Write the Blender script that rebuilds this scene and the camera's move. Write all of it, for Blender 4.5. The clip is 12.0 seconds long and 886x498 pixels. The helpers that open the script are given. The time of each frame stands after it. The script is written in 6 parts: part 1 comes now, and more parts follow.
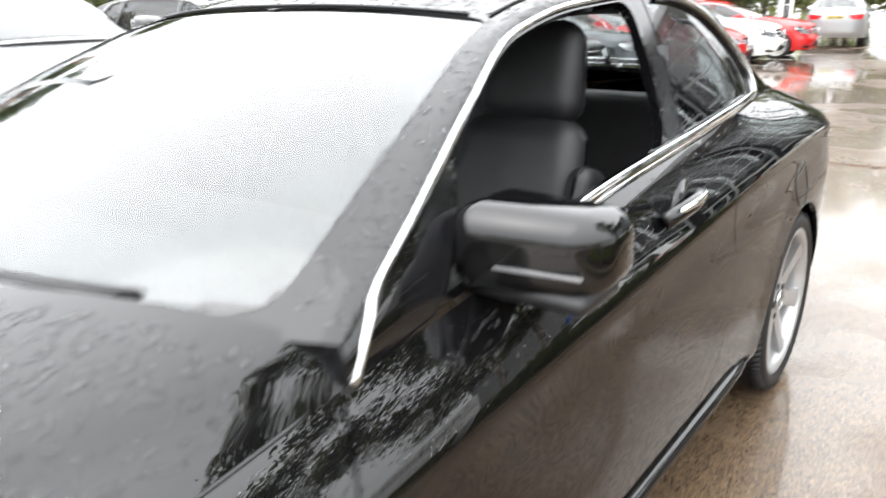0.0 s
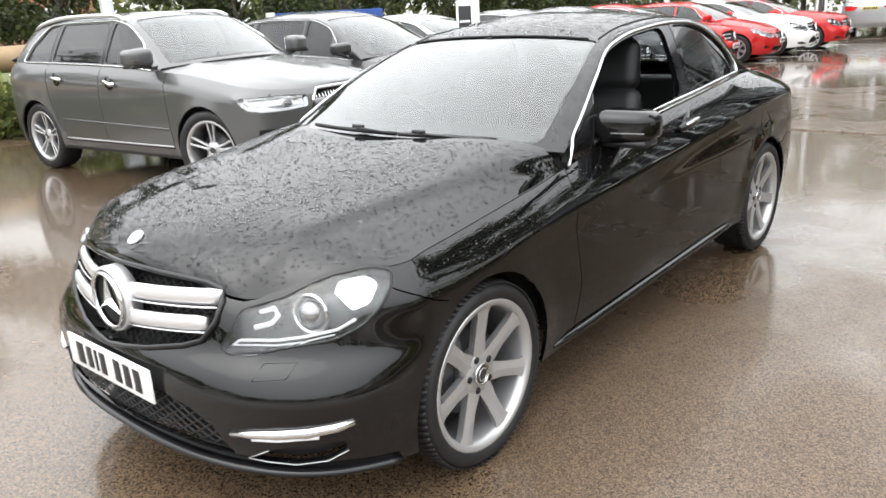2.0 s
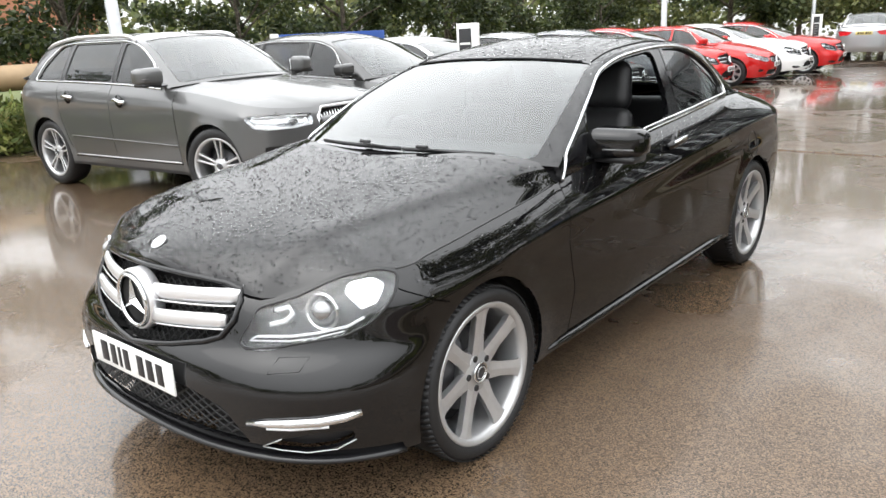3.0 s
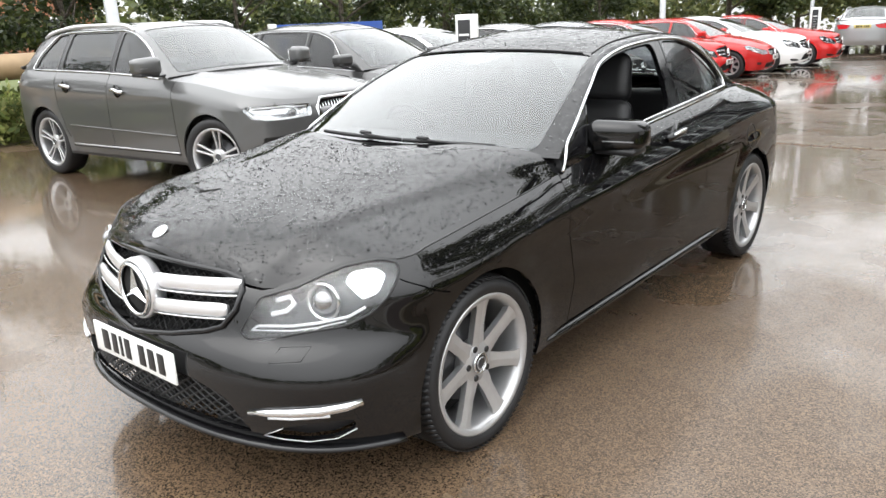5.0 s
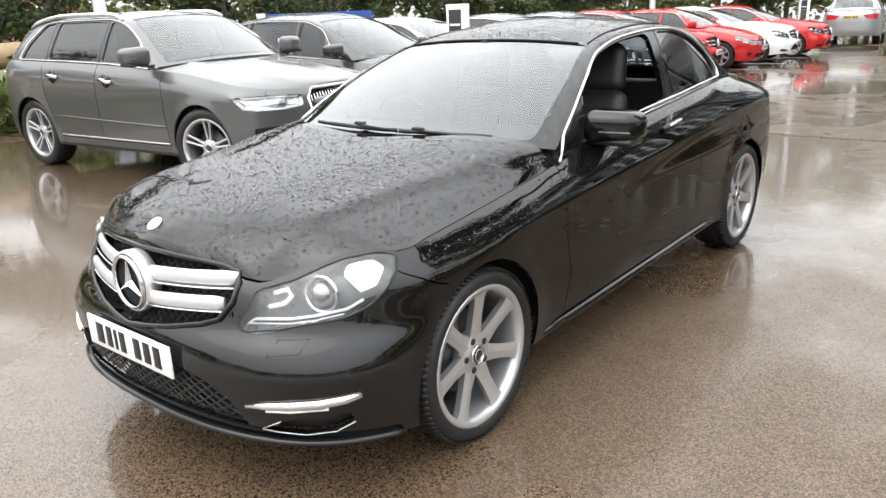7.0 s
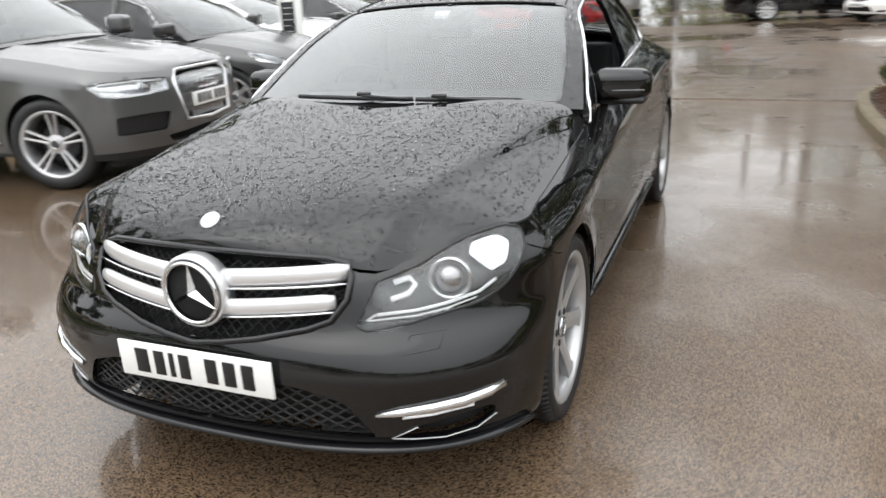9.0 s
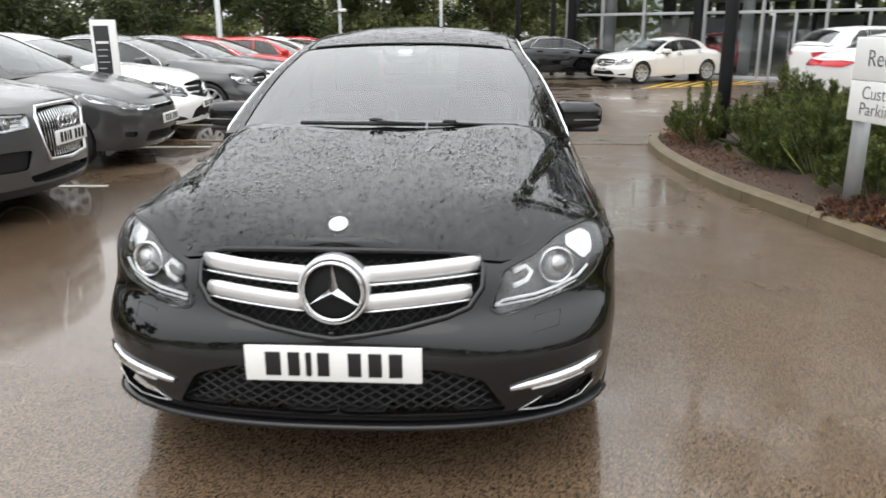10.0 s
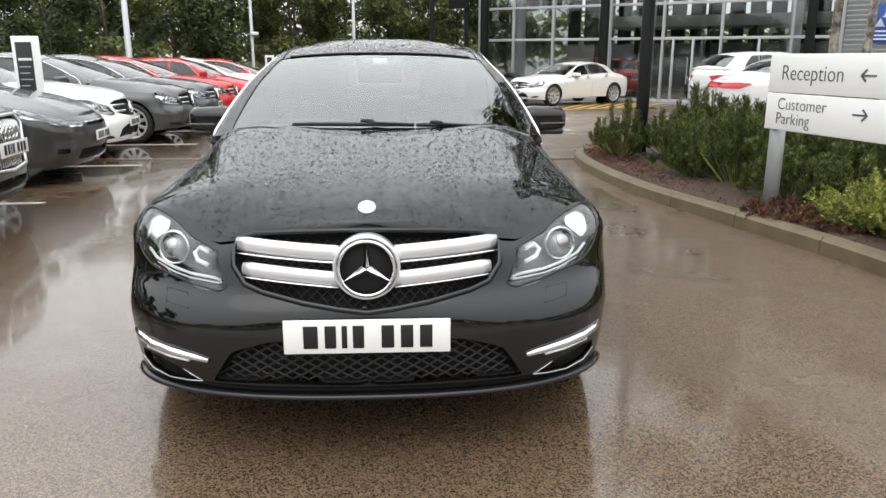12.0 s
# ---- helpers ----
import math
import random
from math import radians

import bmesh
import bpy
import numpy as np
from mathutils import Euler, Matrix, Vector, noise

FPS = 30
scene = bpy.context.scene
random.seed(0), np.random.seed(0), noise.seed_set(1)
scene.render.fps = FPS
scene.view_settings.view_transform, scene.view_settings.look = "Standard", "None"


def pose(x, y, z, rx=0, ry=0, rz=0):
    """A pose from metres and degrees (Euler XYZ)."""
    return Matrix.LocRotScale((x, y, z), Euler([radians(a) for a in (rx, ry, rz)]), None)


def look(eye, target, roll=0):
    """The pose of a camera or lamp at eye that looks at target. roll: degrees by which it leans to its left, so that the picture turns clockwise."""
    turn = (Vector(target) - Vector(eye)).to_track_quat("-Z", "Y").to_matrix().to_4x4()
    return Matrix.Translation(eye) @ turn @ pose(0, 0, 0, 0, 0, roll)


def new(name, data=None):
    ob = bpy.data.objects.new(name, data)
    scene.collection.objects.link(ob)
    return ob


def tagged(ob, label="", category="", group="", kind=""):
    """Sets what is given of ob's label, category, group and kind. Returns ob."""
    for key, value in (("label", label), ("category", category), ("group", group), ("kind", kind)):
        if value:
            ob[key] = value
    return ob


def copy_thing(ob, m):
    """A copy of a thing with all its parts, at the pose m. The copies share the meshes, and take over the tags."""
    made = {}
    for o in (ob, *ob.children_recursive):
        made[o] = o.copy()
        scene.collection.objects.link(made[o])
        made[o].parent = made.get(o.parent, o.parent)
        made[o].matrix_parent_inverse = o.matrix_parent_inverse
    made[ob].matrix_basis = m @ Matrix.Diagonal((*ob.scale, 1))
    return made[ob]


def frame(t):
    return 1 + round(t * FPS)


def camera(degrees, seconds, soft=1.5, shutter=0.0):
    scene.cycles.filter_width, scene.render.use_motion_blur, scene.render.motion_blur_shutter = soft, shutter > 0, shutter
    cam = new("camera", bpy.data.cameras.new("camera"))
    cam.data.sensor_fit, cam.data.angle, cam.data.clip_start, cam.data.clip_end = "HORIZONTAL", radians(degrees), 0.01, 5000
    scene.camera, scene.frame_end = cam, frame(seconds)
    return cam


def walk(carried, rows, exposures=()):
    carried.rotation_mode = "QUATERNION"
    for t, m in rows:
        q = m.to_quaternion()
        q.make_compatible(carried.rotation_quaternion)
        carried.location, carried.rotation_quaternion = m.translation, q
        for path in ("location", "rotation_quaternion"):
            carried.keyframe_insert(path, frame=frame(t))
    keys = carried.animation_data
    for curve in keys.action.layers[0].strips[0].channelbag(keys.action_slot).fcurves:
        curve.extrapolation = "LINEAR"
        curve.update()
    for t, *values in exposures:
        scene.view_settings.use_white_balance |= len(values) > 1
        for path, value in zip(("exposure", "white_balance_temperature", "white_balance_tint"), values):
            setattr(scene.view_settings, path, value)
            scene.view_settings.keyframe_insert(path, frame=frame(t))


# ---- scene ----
cam = camera(61.1, 12.0, 1.5, 0.5)
PATH = [
    (0, (1.384, 0.044, 1.328), (0.232, 1.556, 0.706), -1.1),
    (0.5, (1.606, -0.485, 1.35), (0.343, 0.914, 0.681), -1.4),
    (1, (1.854, -1.045, 1.401), (0.613, 0.393, 0.776), -2.2),
    (1.5, (2.072, -1.439, 1.44), (0.829, -0.016, 0.783), -2.5),
    (2, (2.219, -1.755, 1.472), (0.974, -0.314, 0.861), -3.3),
    (2.5, (2.307, -1.879, 1.492), (1.057, -0.425, 0.922), -3.3),
    (3, (2.331, -1.903, 1.48), (1.08, -0.446, 0.92), -2.9),
    (5, (2.327, -1.918, 1.48), (1.086, -0.462, 0.899), -2.6),
    (5.5, (2.313, -1.919, 1.479), (1.077, -0.459, 0.894), -2.3),
    (6, (2.303, -1.918, 1.479), (1.077, -0.453, 0.886), -2.2),
    (6.5, (2.298, -1.919, 1.478), (1.078, -0.451, 0.88), -2.7),
    (7, (2.296, -1.924, 1.48), (1.08, -0.456, 0.874), -2.5),
    (7.5, (2.292, -1.927, 1.482), (1.081, -0.456, 0.872), -2.5),
    (7.7, (2.274, -1.928, 1.487), (1.071, -0.452, 0.877), -2.0),
    (9.3, (1.05, -2.433, 1.429), (0.564, -0.611, 0.763), -2.4),
    (9.5, (0.838, -2.561, 1.443), (0.529, -0.68, 0.837), -1.4),
    (10, (0.457, -2.799, 1.386), (0.326, -0.883, 0.83), -0.3),
    (10.5, (0.198, -2.976, 1.319), (0.243, -1.052, 0.776), -1.7),
    (11, (0.116, -3.063, 1.312), (0.223, -1.13, 0.81), -0.4),
    (11.5, (0.115, -3.05, 1.304), (0.223, -1.111, 0.825), 0.0),
    (12, (0.116, -3.039, 1.304), (0.221, -1.104, 0.81), 0.1),
]
EXPOSURES = [(0, .98), (.5, .6), (1, .42), (2, .27), (3, .24), (7.7, .24), (9.3, -.19), (10.5, -.23), (12, -.22)]
walk(cam, [(t, look(eye, target, roll)) for t, eye, target, roll in PATH], EXPOSURES)

# ---- world, sun, exposure ----
world = bpy.data.worlds.new("overcast_sky")
scene.world = world
world.use_nodes = True
wn, wl = world.node_tree.nodes, world.node_tree.links
sky = wn.new("ShaderNodeTexSky")
sky.sky_type = 'NISHITA'
sky.sun_disc = False
sky.sun_elevation, sky.sun_rotation = radians(58), radians(200)
sky.air_density, sky.dust_density, sky.ozone_density = 1.0, 4.0, 1.0
soft_sky = wn.new("ShaderNodeHueSaturation")
soft_sky.inputs["Saturation"].default_value = 0.12
wl.new(sky.outputs[0], soft_sky.inputs["Color"])
veil = wn.new("ShaderNodeMix")
veil.data_type = 'RGBA'
veil.inputs[0].default_value = 0.88
veil.inputs[7].default_value = (7.6, 7.75, 7.9, 1)
wl.new(soft_sky.outputs[0], veil.inputs[6])
where = wn.new("ShaderNodeTexCoord")
part_z = wn.new("ShaderNodeSeparateXYZ")
wl.new(where.outputs["Generated"], part_z.inputs[0])
height = wn.new("ShaderNodeMath")
height.operation, height.use_clamp = 'POWER', True
height.inputs[1].default_value = 0.7
wl.new(part_z.outputs["Z"], height.inputs[0])
cloud = wn.new("ShaderNodeMapRange")
cloud.inputs["To Min"].default_value, cloud.inputs["To Max"].default_value = 0.9, 2.9
wl.new(height.outputs[0], cloud.inputs["Value"])
lift = wn.new("ShaderNodeVectorMath")
lift.operation = 'SCALE'
wl.new(veil.outputs[2], lift.inputs[0])
wl.new(cloud.outputs[0], lift.inputs["Scale"])
wl.new(lift.outputs[0], wn["Background"].inputs[0])
wn["Background"].inputs[1].default_value = 0.15
sun = new("sun", bpy.data.lights.new("sun", 'SUN'))
sun.data.energy, sun.data.angle, sun.data.color = 0.5, radians(60), (1, 0.97, 0.93)
sun.matrix_world = look((-10, -28, 50), (0, 0, 0))

# ---- materials ----
def nodes_of(name):
    m = bpy.data.materials.new(name)
    m.use_nodes = True
    return m, m.node_tree.nodes, m.node_tree.links, m.node_tree.nodes["Principled BSDF"]


def mixer(n, l, fac, a, b):
    k = n.new("ShaderNodeMix")
    k.data_type = 'RGBA'
    l.new(fac, k.inputs[0])
    for i, c in ((6, a), (7, b)):
        if isinstance(c, tuple):
            k.inputs[i].default_value = (*c[:3], 1)
        else:
            l.new(c, k.inputs[i])
    return k.outputs[2]


def noise_of(n, l, scale, detail=3.0, rough=0.55, coords="Object"):
    tc = n.new("ShaderNodeTexCoord")
    k = n.new("ShaderNodeTexNoise")
    k.inputs["Scale"].default_value, k.inputs["Detail"].default_value, k.inputs["Roughness"].default_value = scale, detail, rough
    l.new(tc.outputs[coords], k.inputs["Vector"])
    return k.outputs["Fac"]


def ramp_of(n, l, fac, lo, hi, a=0.0, b=1.0):
    k = n.new("ShaderNodeMapRange")
    k.inputs["From Min"].default_value, k.inputs["From Max"].default_value = lo, hi
    k.inputs["To Min"].default_value, k.inputs["To Max"].default_value = a, b
    l.new(fac, k.inputs["Value"])
    return k.outputs[0]


def bump_of(n, l, height, strength, distance, normal=None):
    k = n.new("ShaderNodeBump")
    k.inputs["Strength"].default_value, k.inputs["Distance"].default_value = strength, distance
    l.new(height, k.inputs["Height"])
    if normal is not None:
        l.new(normal, k.inputs["Normal"])
    return k.outputs[0]


def plain(name, colour, rough=0.5, metal=0.0, vary=0.15, scale=6.0, bump=0.0, grain=120.0, coat=0.0, spec=0.5):
    """A surface with two scales of variation."""
    m, n, l, p = nodes_of(name)
    p.inputs["Roughness"].default_value, p.inputs["Metallic"].default_value = rough, metal
    p.inputs["Coat Weight"].default_value, p.inputs["Specular IOR Level"].default_value = coat, spec
    p.inputs["Coat Roughness"].default_value = 0.04
    dark = tuple(c * (1 - vary) for c in colour)
    light = tuple(min(1, c * (1 + vary)) for c in colour)
    big, fine = noise_of(n, l, scale), noise_of(n, l, grain, 2.0)
    l.new(mixer(n, l, big, dark, light), p.inputs["Base Color"])
    l.new(ramp_of(n, l, fine, 0.2, 0.8, max(0.0, rough - 0.06), rough + 0.06), p.inputs["Roughness"])
    if bump:
        l.new(bump_of(n, l, fine, bump, 0.002), p.inputs["Normal"])
    return m


def drops(n, l, scale, keep, size):
    """Height of scattered water drops standing on a wet surface."""
    tc = n.new("ShaderNodeTexCoord")
    v = n.new("ShaderNodeTexVoronoi")
    v.inputs["Scale"].default_value = scale
    warp = n.new("ShaderNodeTexNoise")
    warp.inputs["Scale"].default_value = scale * 0.7
    add = n.new("ShaderNodeVectorMath")
    add.operation = 'MULTIPLY_ADD'
    add.inputs[1].default_value = (0.9 / scale,) * 3
    l.new(tc.outputs["Object"], warp.inputs["Vector"])
    l.new(warp.outputs["Color"], add.inputs[0])
    l.new(tc.outputs["Object"], add.inputs[2])
    l.new(add.outputs[0], v.inputs["Vector"])
    h = ramp_of(n, l, v.outputs["Distance"], 0.0, size, 1.0, 0.0)
    k = n.new("ShaderNodeMath")
    k.operation = 'MULTIPLY'
    sep = n.new("ShaderNodeSeparateColor")
    l.new(v.outputs["Color"], sep.inputs[0])
    l.new(h, k.inputs[0])
    l.new(ramp_of(n, l, sep.outputs[0], keep, keep + 0.15), k.inputs[1])
    root = n.new("ShaderNodeMath")
    root.operation = 'POWER'
    root.inputs[1].default_value = 0.5
    l.new(k.outputs[0], root.inputs[0])
    return root.outputs[0]


def paint(name, colour, metal=0.0, wet=True, flake=0.1, strength=0.22, coat_ior=1.5):
    """Car paint under clear coat, beaded with rain on what faces up."""
    m, n, l, p = nodes_of(name)
    p.inputs["Metallic"].default_value, p.inputs["Roughness"].default_value = metal, 0.35
    p.inputs["Specular IOR Level"].default_value = 0.12 if metal else 0.0
    p.inputs["Coat Weight"].default_value, p.inputs["Coat Roughness"].default_value, p.inputs["Coat IOR"].default_value = 1.0, 0.015, coat_ior
    fine = noise_of(n, l, 900.0, 1.0)
    l.new(mixer(n, l, fine, tuple(c * (1 - flake) for c in colour), tuple(min(1, c * (1 + flake)) for c in colour)), p.inputs["Base Color"])
    if wet:
        g = n.new("ShaderNodeNewGeometry")
        sep = n.new("ShaderNodeSeparateXYZ")
        l.new(g.outputs["Normal"], sep.inputs[0])
        up = ramp_of(n, l, sep.outputs["Z"], 0.12, 0.5, 0.0, 1.0)
        both_ = n.new("ShaderNodeMath")
        both_.operation = 'ADD'
        l.new(drops(n, l, 52.0, 0.30, 0.34), both_.inputs[0])
        small = n.new("ShaderNodeMath")
        small.operation = 'MULTIPLY'
        small.inputs[1].default_value = 0.4
        l.new(drops(n, l, 120.0, 0.42, 0.38), small.inputs[0])
        l.new(small.outputs[0], both_.inputs[1])
        k = n.new("ShaderNodeMath")
        k.operation = 'MULTIPLY'
        l.new(both_.outputs[0], k.inputs[0])
        l.new(up, k.inputs[1])
        l.new(bump_of(n, l, k.outputs[0], strength, 0.006), p.inputs["Coat Normal"])
    return m


def glass(name, tint=(0.75, 0.78, 0.78), wet=False, rough=0.0, ior=1.5):
    m, n, l, p = nodes_of(name)
    p.inputs["Base Color"].default_value = (*tint, 1)
    p.inputs["Transmission Weight"].default_value, p.inputs["Roughness"].default_value, p.inputs["IOR"].default_value = 1.0, rough, ior
    if wet:
        l.new(bump_of(n, l, drops(n, l, 120.0, 0.6, 0.4), 0.4, 0.0015), p.inputs["Normal"])
    return m


BLACK_PAINT = paint("black_wet_paint", (0.003, 0.003, 0.0034), wet=False, coat_ior=1.55)
GREY_PAINT = paint("grey_metallic_paint", (0.115, 0.115, 0.115), 0.55)
DARK_PAINT = paint("dark_grey_metallic_paint", (0.062, 0.062, 0.062), 0.55)
MID_PAINT = paint("charcoal_metallic_paint", (0.045, 0.05, 0.058), 0.6)
RED_PAINT = paint("red_paint", (0.45, 0.012, 0.012))
WHITE_PAINT = paint("white_paint", (0.74, 0.74, 0.73))
PEARL_PAINT = paint("pearl_white_paint", (0.72, 0.705, 0.68))
SILVER_PAINT = paint("silver_metallic_paint", (0.42, 0.43, 0.44), 0.7)
CHROME = plain("chrome", (0.75, 0.76, 0.77), 0.06, 1.0, 0.05)
SATIN = plain("satin_silver", (0.80, 0.80, 0.81), 0.34, 0.7, 0.03)
LAMP_SHELL = plain("lamp_shell", (0.075, 0.076, 0.078), 0.24, 0.7, 0.2, 12)
ALLOY = plain("silver_alloy", (0.54, 0.54, 0.545), 0.34, 0.65, 0.10, 20)
LAMP_GREY = plain("grey_lamp_lens", (0.22, 0.22, 0.225), 0.42, 0.7, 0.2, 14)
DARK_METAL = plain("dark_metal", (0.08, 0.08, 0.085), 0.45, 0.7)
RUBBER = plain("tyre_rubber", (0.011, 0.011, 0.012), 0.55, 0.0, 0.3, 30, 0.3, 300)
TRIM = plain("black_trim_plastic", (0.012, 0.012, 0.013), 0.42, 0.0, 0.2, 20, 0.15, 500)
GLOSS_BLACK = plain("gloss_black_trim", (0.006, 0.006, 0.007), 0.12, 0.0, 0.1, 20)
LEATHER = plain("black_leather", (0.010, 0.010, 0.011), 0.5, 0.0, 0.25, 12, 0.35, 220)
CABIN = plain("cabin_lining", (0.016, 0.016, 0.017), 0.8, 0.0, 0.2, 10)
INNER = plain("underbody_black", (0.006, 0.006, 0.006), 0.9, 0.0, 0.2, 10)
GLASS = glass("windscreen_glass", (0.55, 0.58, 0.58), False, 0.0, 1.7)
TINTED = glass("tinted_side_glass", (0.16, 0.17, 0.18), True)
LENS = glass("lamp_lens", (0.97, 0.98, 0.98))
RED_LENS = plain("red_lamp_lens", (0.5, 0.01, 0.015), 0.1, 0.0, 0.1)
PROJECTOR = plain("projector_glass", (0.36, 0.36, 0.365), 0.22, 0.8, 0.2, 40)
LED = plain("white_lamp_bar", (0.85, 0.86, 0.88), 0.15, 0.0, 0.05)
REFLECTOR = plain("lamp_reflector", (0.72, 0.73, 0.75), 0.18, 1.0, 0.15, 30)
PLATE = plain("white_plate", (0.82, 0.82, 0.80), 0.35, 0.0, 0.03, 20)
PLATE_BACK = plain("yellow_plate", (0.62, 0.50, 0.16), 0.35, 0.0, 0.03, 20)
WATER = glass("rain_water", (0.97, 0.98, 0.98), False, 0.0, 1.33)
POD_GREY = plain("pod_grey_plastic", (0.20, 0.20, 0.205), 0.5, 0.0, 0.1, 20)
INK = plain("black_ink", (0.01, 0.01, 0.011), 0.4, 0.0, 0.1)


def asphalt():
    """Worn brownish tarmac with a thin film of rain and shallow puddles."""
    m, n, l, p = nodes_of("wet_asphalt")
    broad, mid = noise_of(n, l, 0.28, 4.0, 0.6), noise_of(n, l, 1.7, 5.0, 0.6)
    tc = n.new("ShaderNodeTexCoord")
    stone = n.new("ShaderNodeTexVoronoi")
    stone.inputs["Scale"].default_value = 190.0
    l.new(tc.outputs["Object"], stone.inputs["Vector"])
    sep = n.new("ShaderNodeSeparateColor")
    l.new(stone.outputs["Color"], sep.inputs[0])
    pebble = mixer(n, l, sep.outputs[0], (0.014, 0.009, 0.0055), (0.235, 0.158, 0.097))
    film = mixer(n, l, mid, (0.030, 0.0215, 0.0145), (0.064, 0.046, 0.031))
    k = n.new("ShaderNodeMix")
    k.data_type = 'RGBA'
    k.inputs[0].default_value = 0.75
    l.new(film, k.inputs[6])
    l.new(pebble, k.inputs[7])
    l.new(k.outputs[2], p.inputs["Base Color"])
    wet = n.new("ShaderNodeMath")
    wet.operation = 'MULTIPLY_ADD'
    wet.inputs[1].default_value = 0.35
    l.new(mid, wet.inputs[0])
    lie = n.new("ShaderNodeSeparateXYZ")
    l.new(tc.outputs["Object"], lie.inputs[0])
    low_side = n.new("ShaderNodeMath")
    low_side.operation = 'ADD'
    l.new(broad, low_side.inputs[0])
    l.new(ramp_of(n, l, lie.outputs["X"], -3.0, 4.0, 0.10, -0.06), low_side.inputs[1])
    l.new(low_side.outputs[0], wet.inputs[2])
    pool = ramp_of(n, l, wet.outputs[0], 0.58, 0.70)
    l.new(ramp_of(n, l, pool, 0.0, 1.0, 0.55, 0.25), p.inputs["Roughness"])
    p.inputs["Coat Weight"].default_value, p.inputs["Coat Roughness"].default_value, p.inputs["Coat IOR"].default_value = 1.0, 0.08, 1.33
    p.inputs["Specular IOR Level"].default_value = 0.4
    l.new(ramp_of(n, l, pool, 0.0, 1.0, 0.10, 0.018), p.inputs["Coat Roughness"])
    l.new(ramp_of(n, l, wet.outputs[0], 0.49, 0.79, 0.20, 1.0), p.inputs["Coat Weight"])
    height = n.new("ShaderNodeMath")
    height.operation = 'MULTIPLY'
    l.new(ramp_of(n, l, stone.outputs["Distance"], 0.0, 0.7, 1.0, 0.0), height.inputs[0])
    l.new(ramp_of(n, l, pool, 0.0, 1.0, 1.0, 0.35), height.inputs[1])
    b = bump_of(n, l, height.outputs[0], 0.55, 0.003)
    l.new(b, p.inputs["Normal"])
    film_height = n.new("ShaderNodeMath")
    film_height.operation = 'MULTIPLY'
    film_height.inputs[1].default_value = 0.09
    l.new(height.outputs[0], film_height.inputs[0])
    l.new(bump_of(n, l, film_height.outputs[0], 0.4, 0.003), p.inputs["Coat Normal"])
    return m


ASPHALT = asphalt()

# ---- mesh tools ----
def table(pairs):
    """A smooth, never overshooting curve through (place, value) pairs."""
    xs, ys = [float(p[0]) for p in pairs], [float(p[1]) for p in pairs]
    n = len(xs)
    h = [xs[i + 1] - xs[i] for i in range(n - 1)]
    d = [(ys[i + 1] - ys[i]) / h[i] for i in range(n - 1)]
    m = [d[0]] + [0.0] * (n - 2) + [d[-1]]
    for i in range(1, n - 1):
        if d[i - 1] * d[i] > 0:
            a, b = 2 * h[i] + h[i - 1], h[i] + 2 * h[i - 1]
            m[i] = (a + b) / (a / d[i - 1] + b / d[i])

    def f(x):
        if x <= xs[0]:
            return ys[0]
        if x >= xs[-1]:
            return ys[-1]
        i = 0
        while x > xs[i + 1]:
            i += 1
        t = (x - xs[i]) / h[i]
        return ((1 + 2 * t) * (1 - t) ** 2 * ys[i] + t * (1 - t) ** 2 * h[i] * m[i]
                + t * t * (3 - 2 * t) * ys[i + 1] + t * t * (t - 1) * h[i] * m[i + 1])
    return f


def spread(a, b, n):
    return [a + (b - a) * i / n for i in range(n + 1)]


def sheet(us, vs):
    bm = bmesh.new()
    rows = [[bm.verts.new((u, v, 0)) for v in vs] for u in us]
    for i in range(len(us) - 1):
        for j in range(len(vs) - 1):
            bm.faces.new((rows[i][j], rows[i + 1][j], rows[i + 1][j + 1], rows[i][j + 1]))
    return bm


def inside(poly, x, y):
    hit = False
    for (ax, ay), (bx, by) in zip(poly, poly[1:] + poly[:1]):
        if (ay > y) != (by > y) and x < (bx - ax) * (y - ay) / (by - ay) + ax:
            hit = not hit
    return hit


def carve(bm, poly):
    """Cuts an outline into a flat sheet, takes the faces inside it out and returns them as a sheet of their own."""
    lo = (min(p[0] for p in poly), min(p[1] for p in poly))
    hi = (max(p[0] for p in poly), max(p[1] for p in poly))
    near = set()
    for f in bm.faces:
        xs, ys = [v.co.x for v in f.verts], [v.co.y for v in f.verts]
        if max(xs) >= lo[0] and min(xs) <= hi[0] and max(ys) >= lo[1] and min(ys) <= hi[1]:
            near.add(f)
    for (ax, ay), (bx, by) in zip(poly, poly[1:] + poly[:1]):
        if abs(ax - bx) + abs(ay - by) < 1e-7:
            continue
        x0, x1, y0, y1 = min(ax, bx) - 1e-4, max(ax, bx) + 1e-4, min(ay, by) - 1e-4, max(ay, by) + 1e-4
        geom = set()
        for f in near:
            cs = [v.co for v in f.verts]
            if max(c.x for c in cs) >= x0 and min(c.x for c in cs) <= x1 and max(c.y for c in cs) >= y0 and min(c.y for c in cs) <= y1:
                geom.add(f)
                geom.update(f.edges)
                geom.update(f.verts)
        if geom:
            out = bmesh.ops.bisect_plane(bm, geom=list(geom), dist=1e-6, plane_co=(ax, ay, 0), plane_no=(ay - by, bx - ax, 0))
            near = {f for f in near if f.is_valid}
            near.update(g for g in out["geom"] if isinstance(g, bmesh.types.BMFace) and g.is_valid)
    taken = []
    for f in near:
        c = f.calc_center_median()
        if inside(poly, c.x, c.y):
            taken.append(f)
    piece = copied(taken)
    bmesh.ops.delete(bm, geom=taken, context='FACES')
    return piece


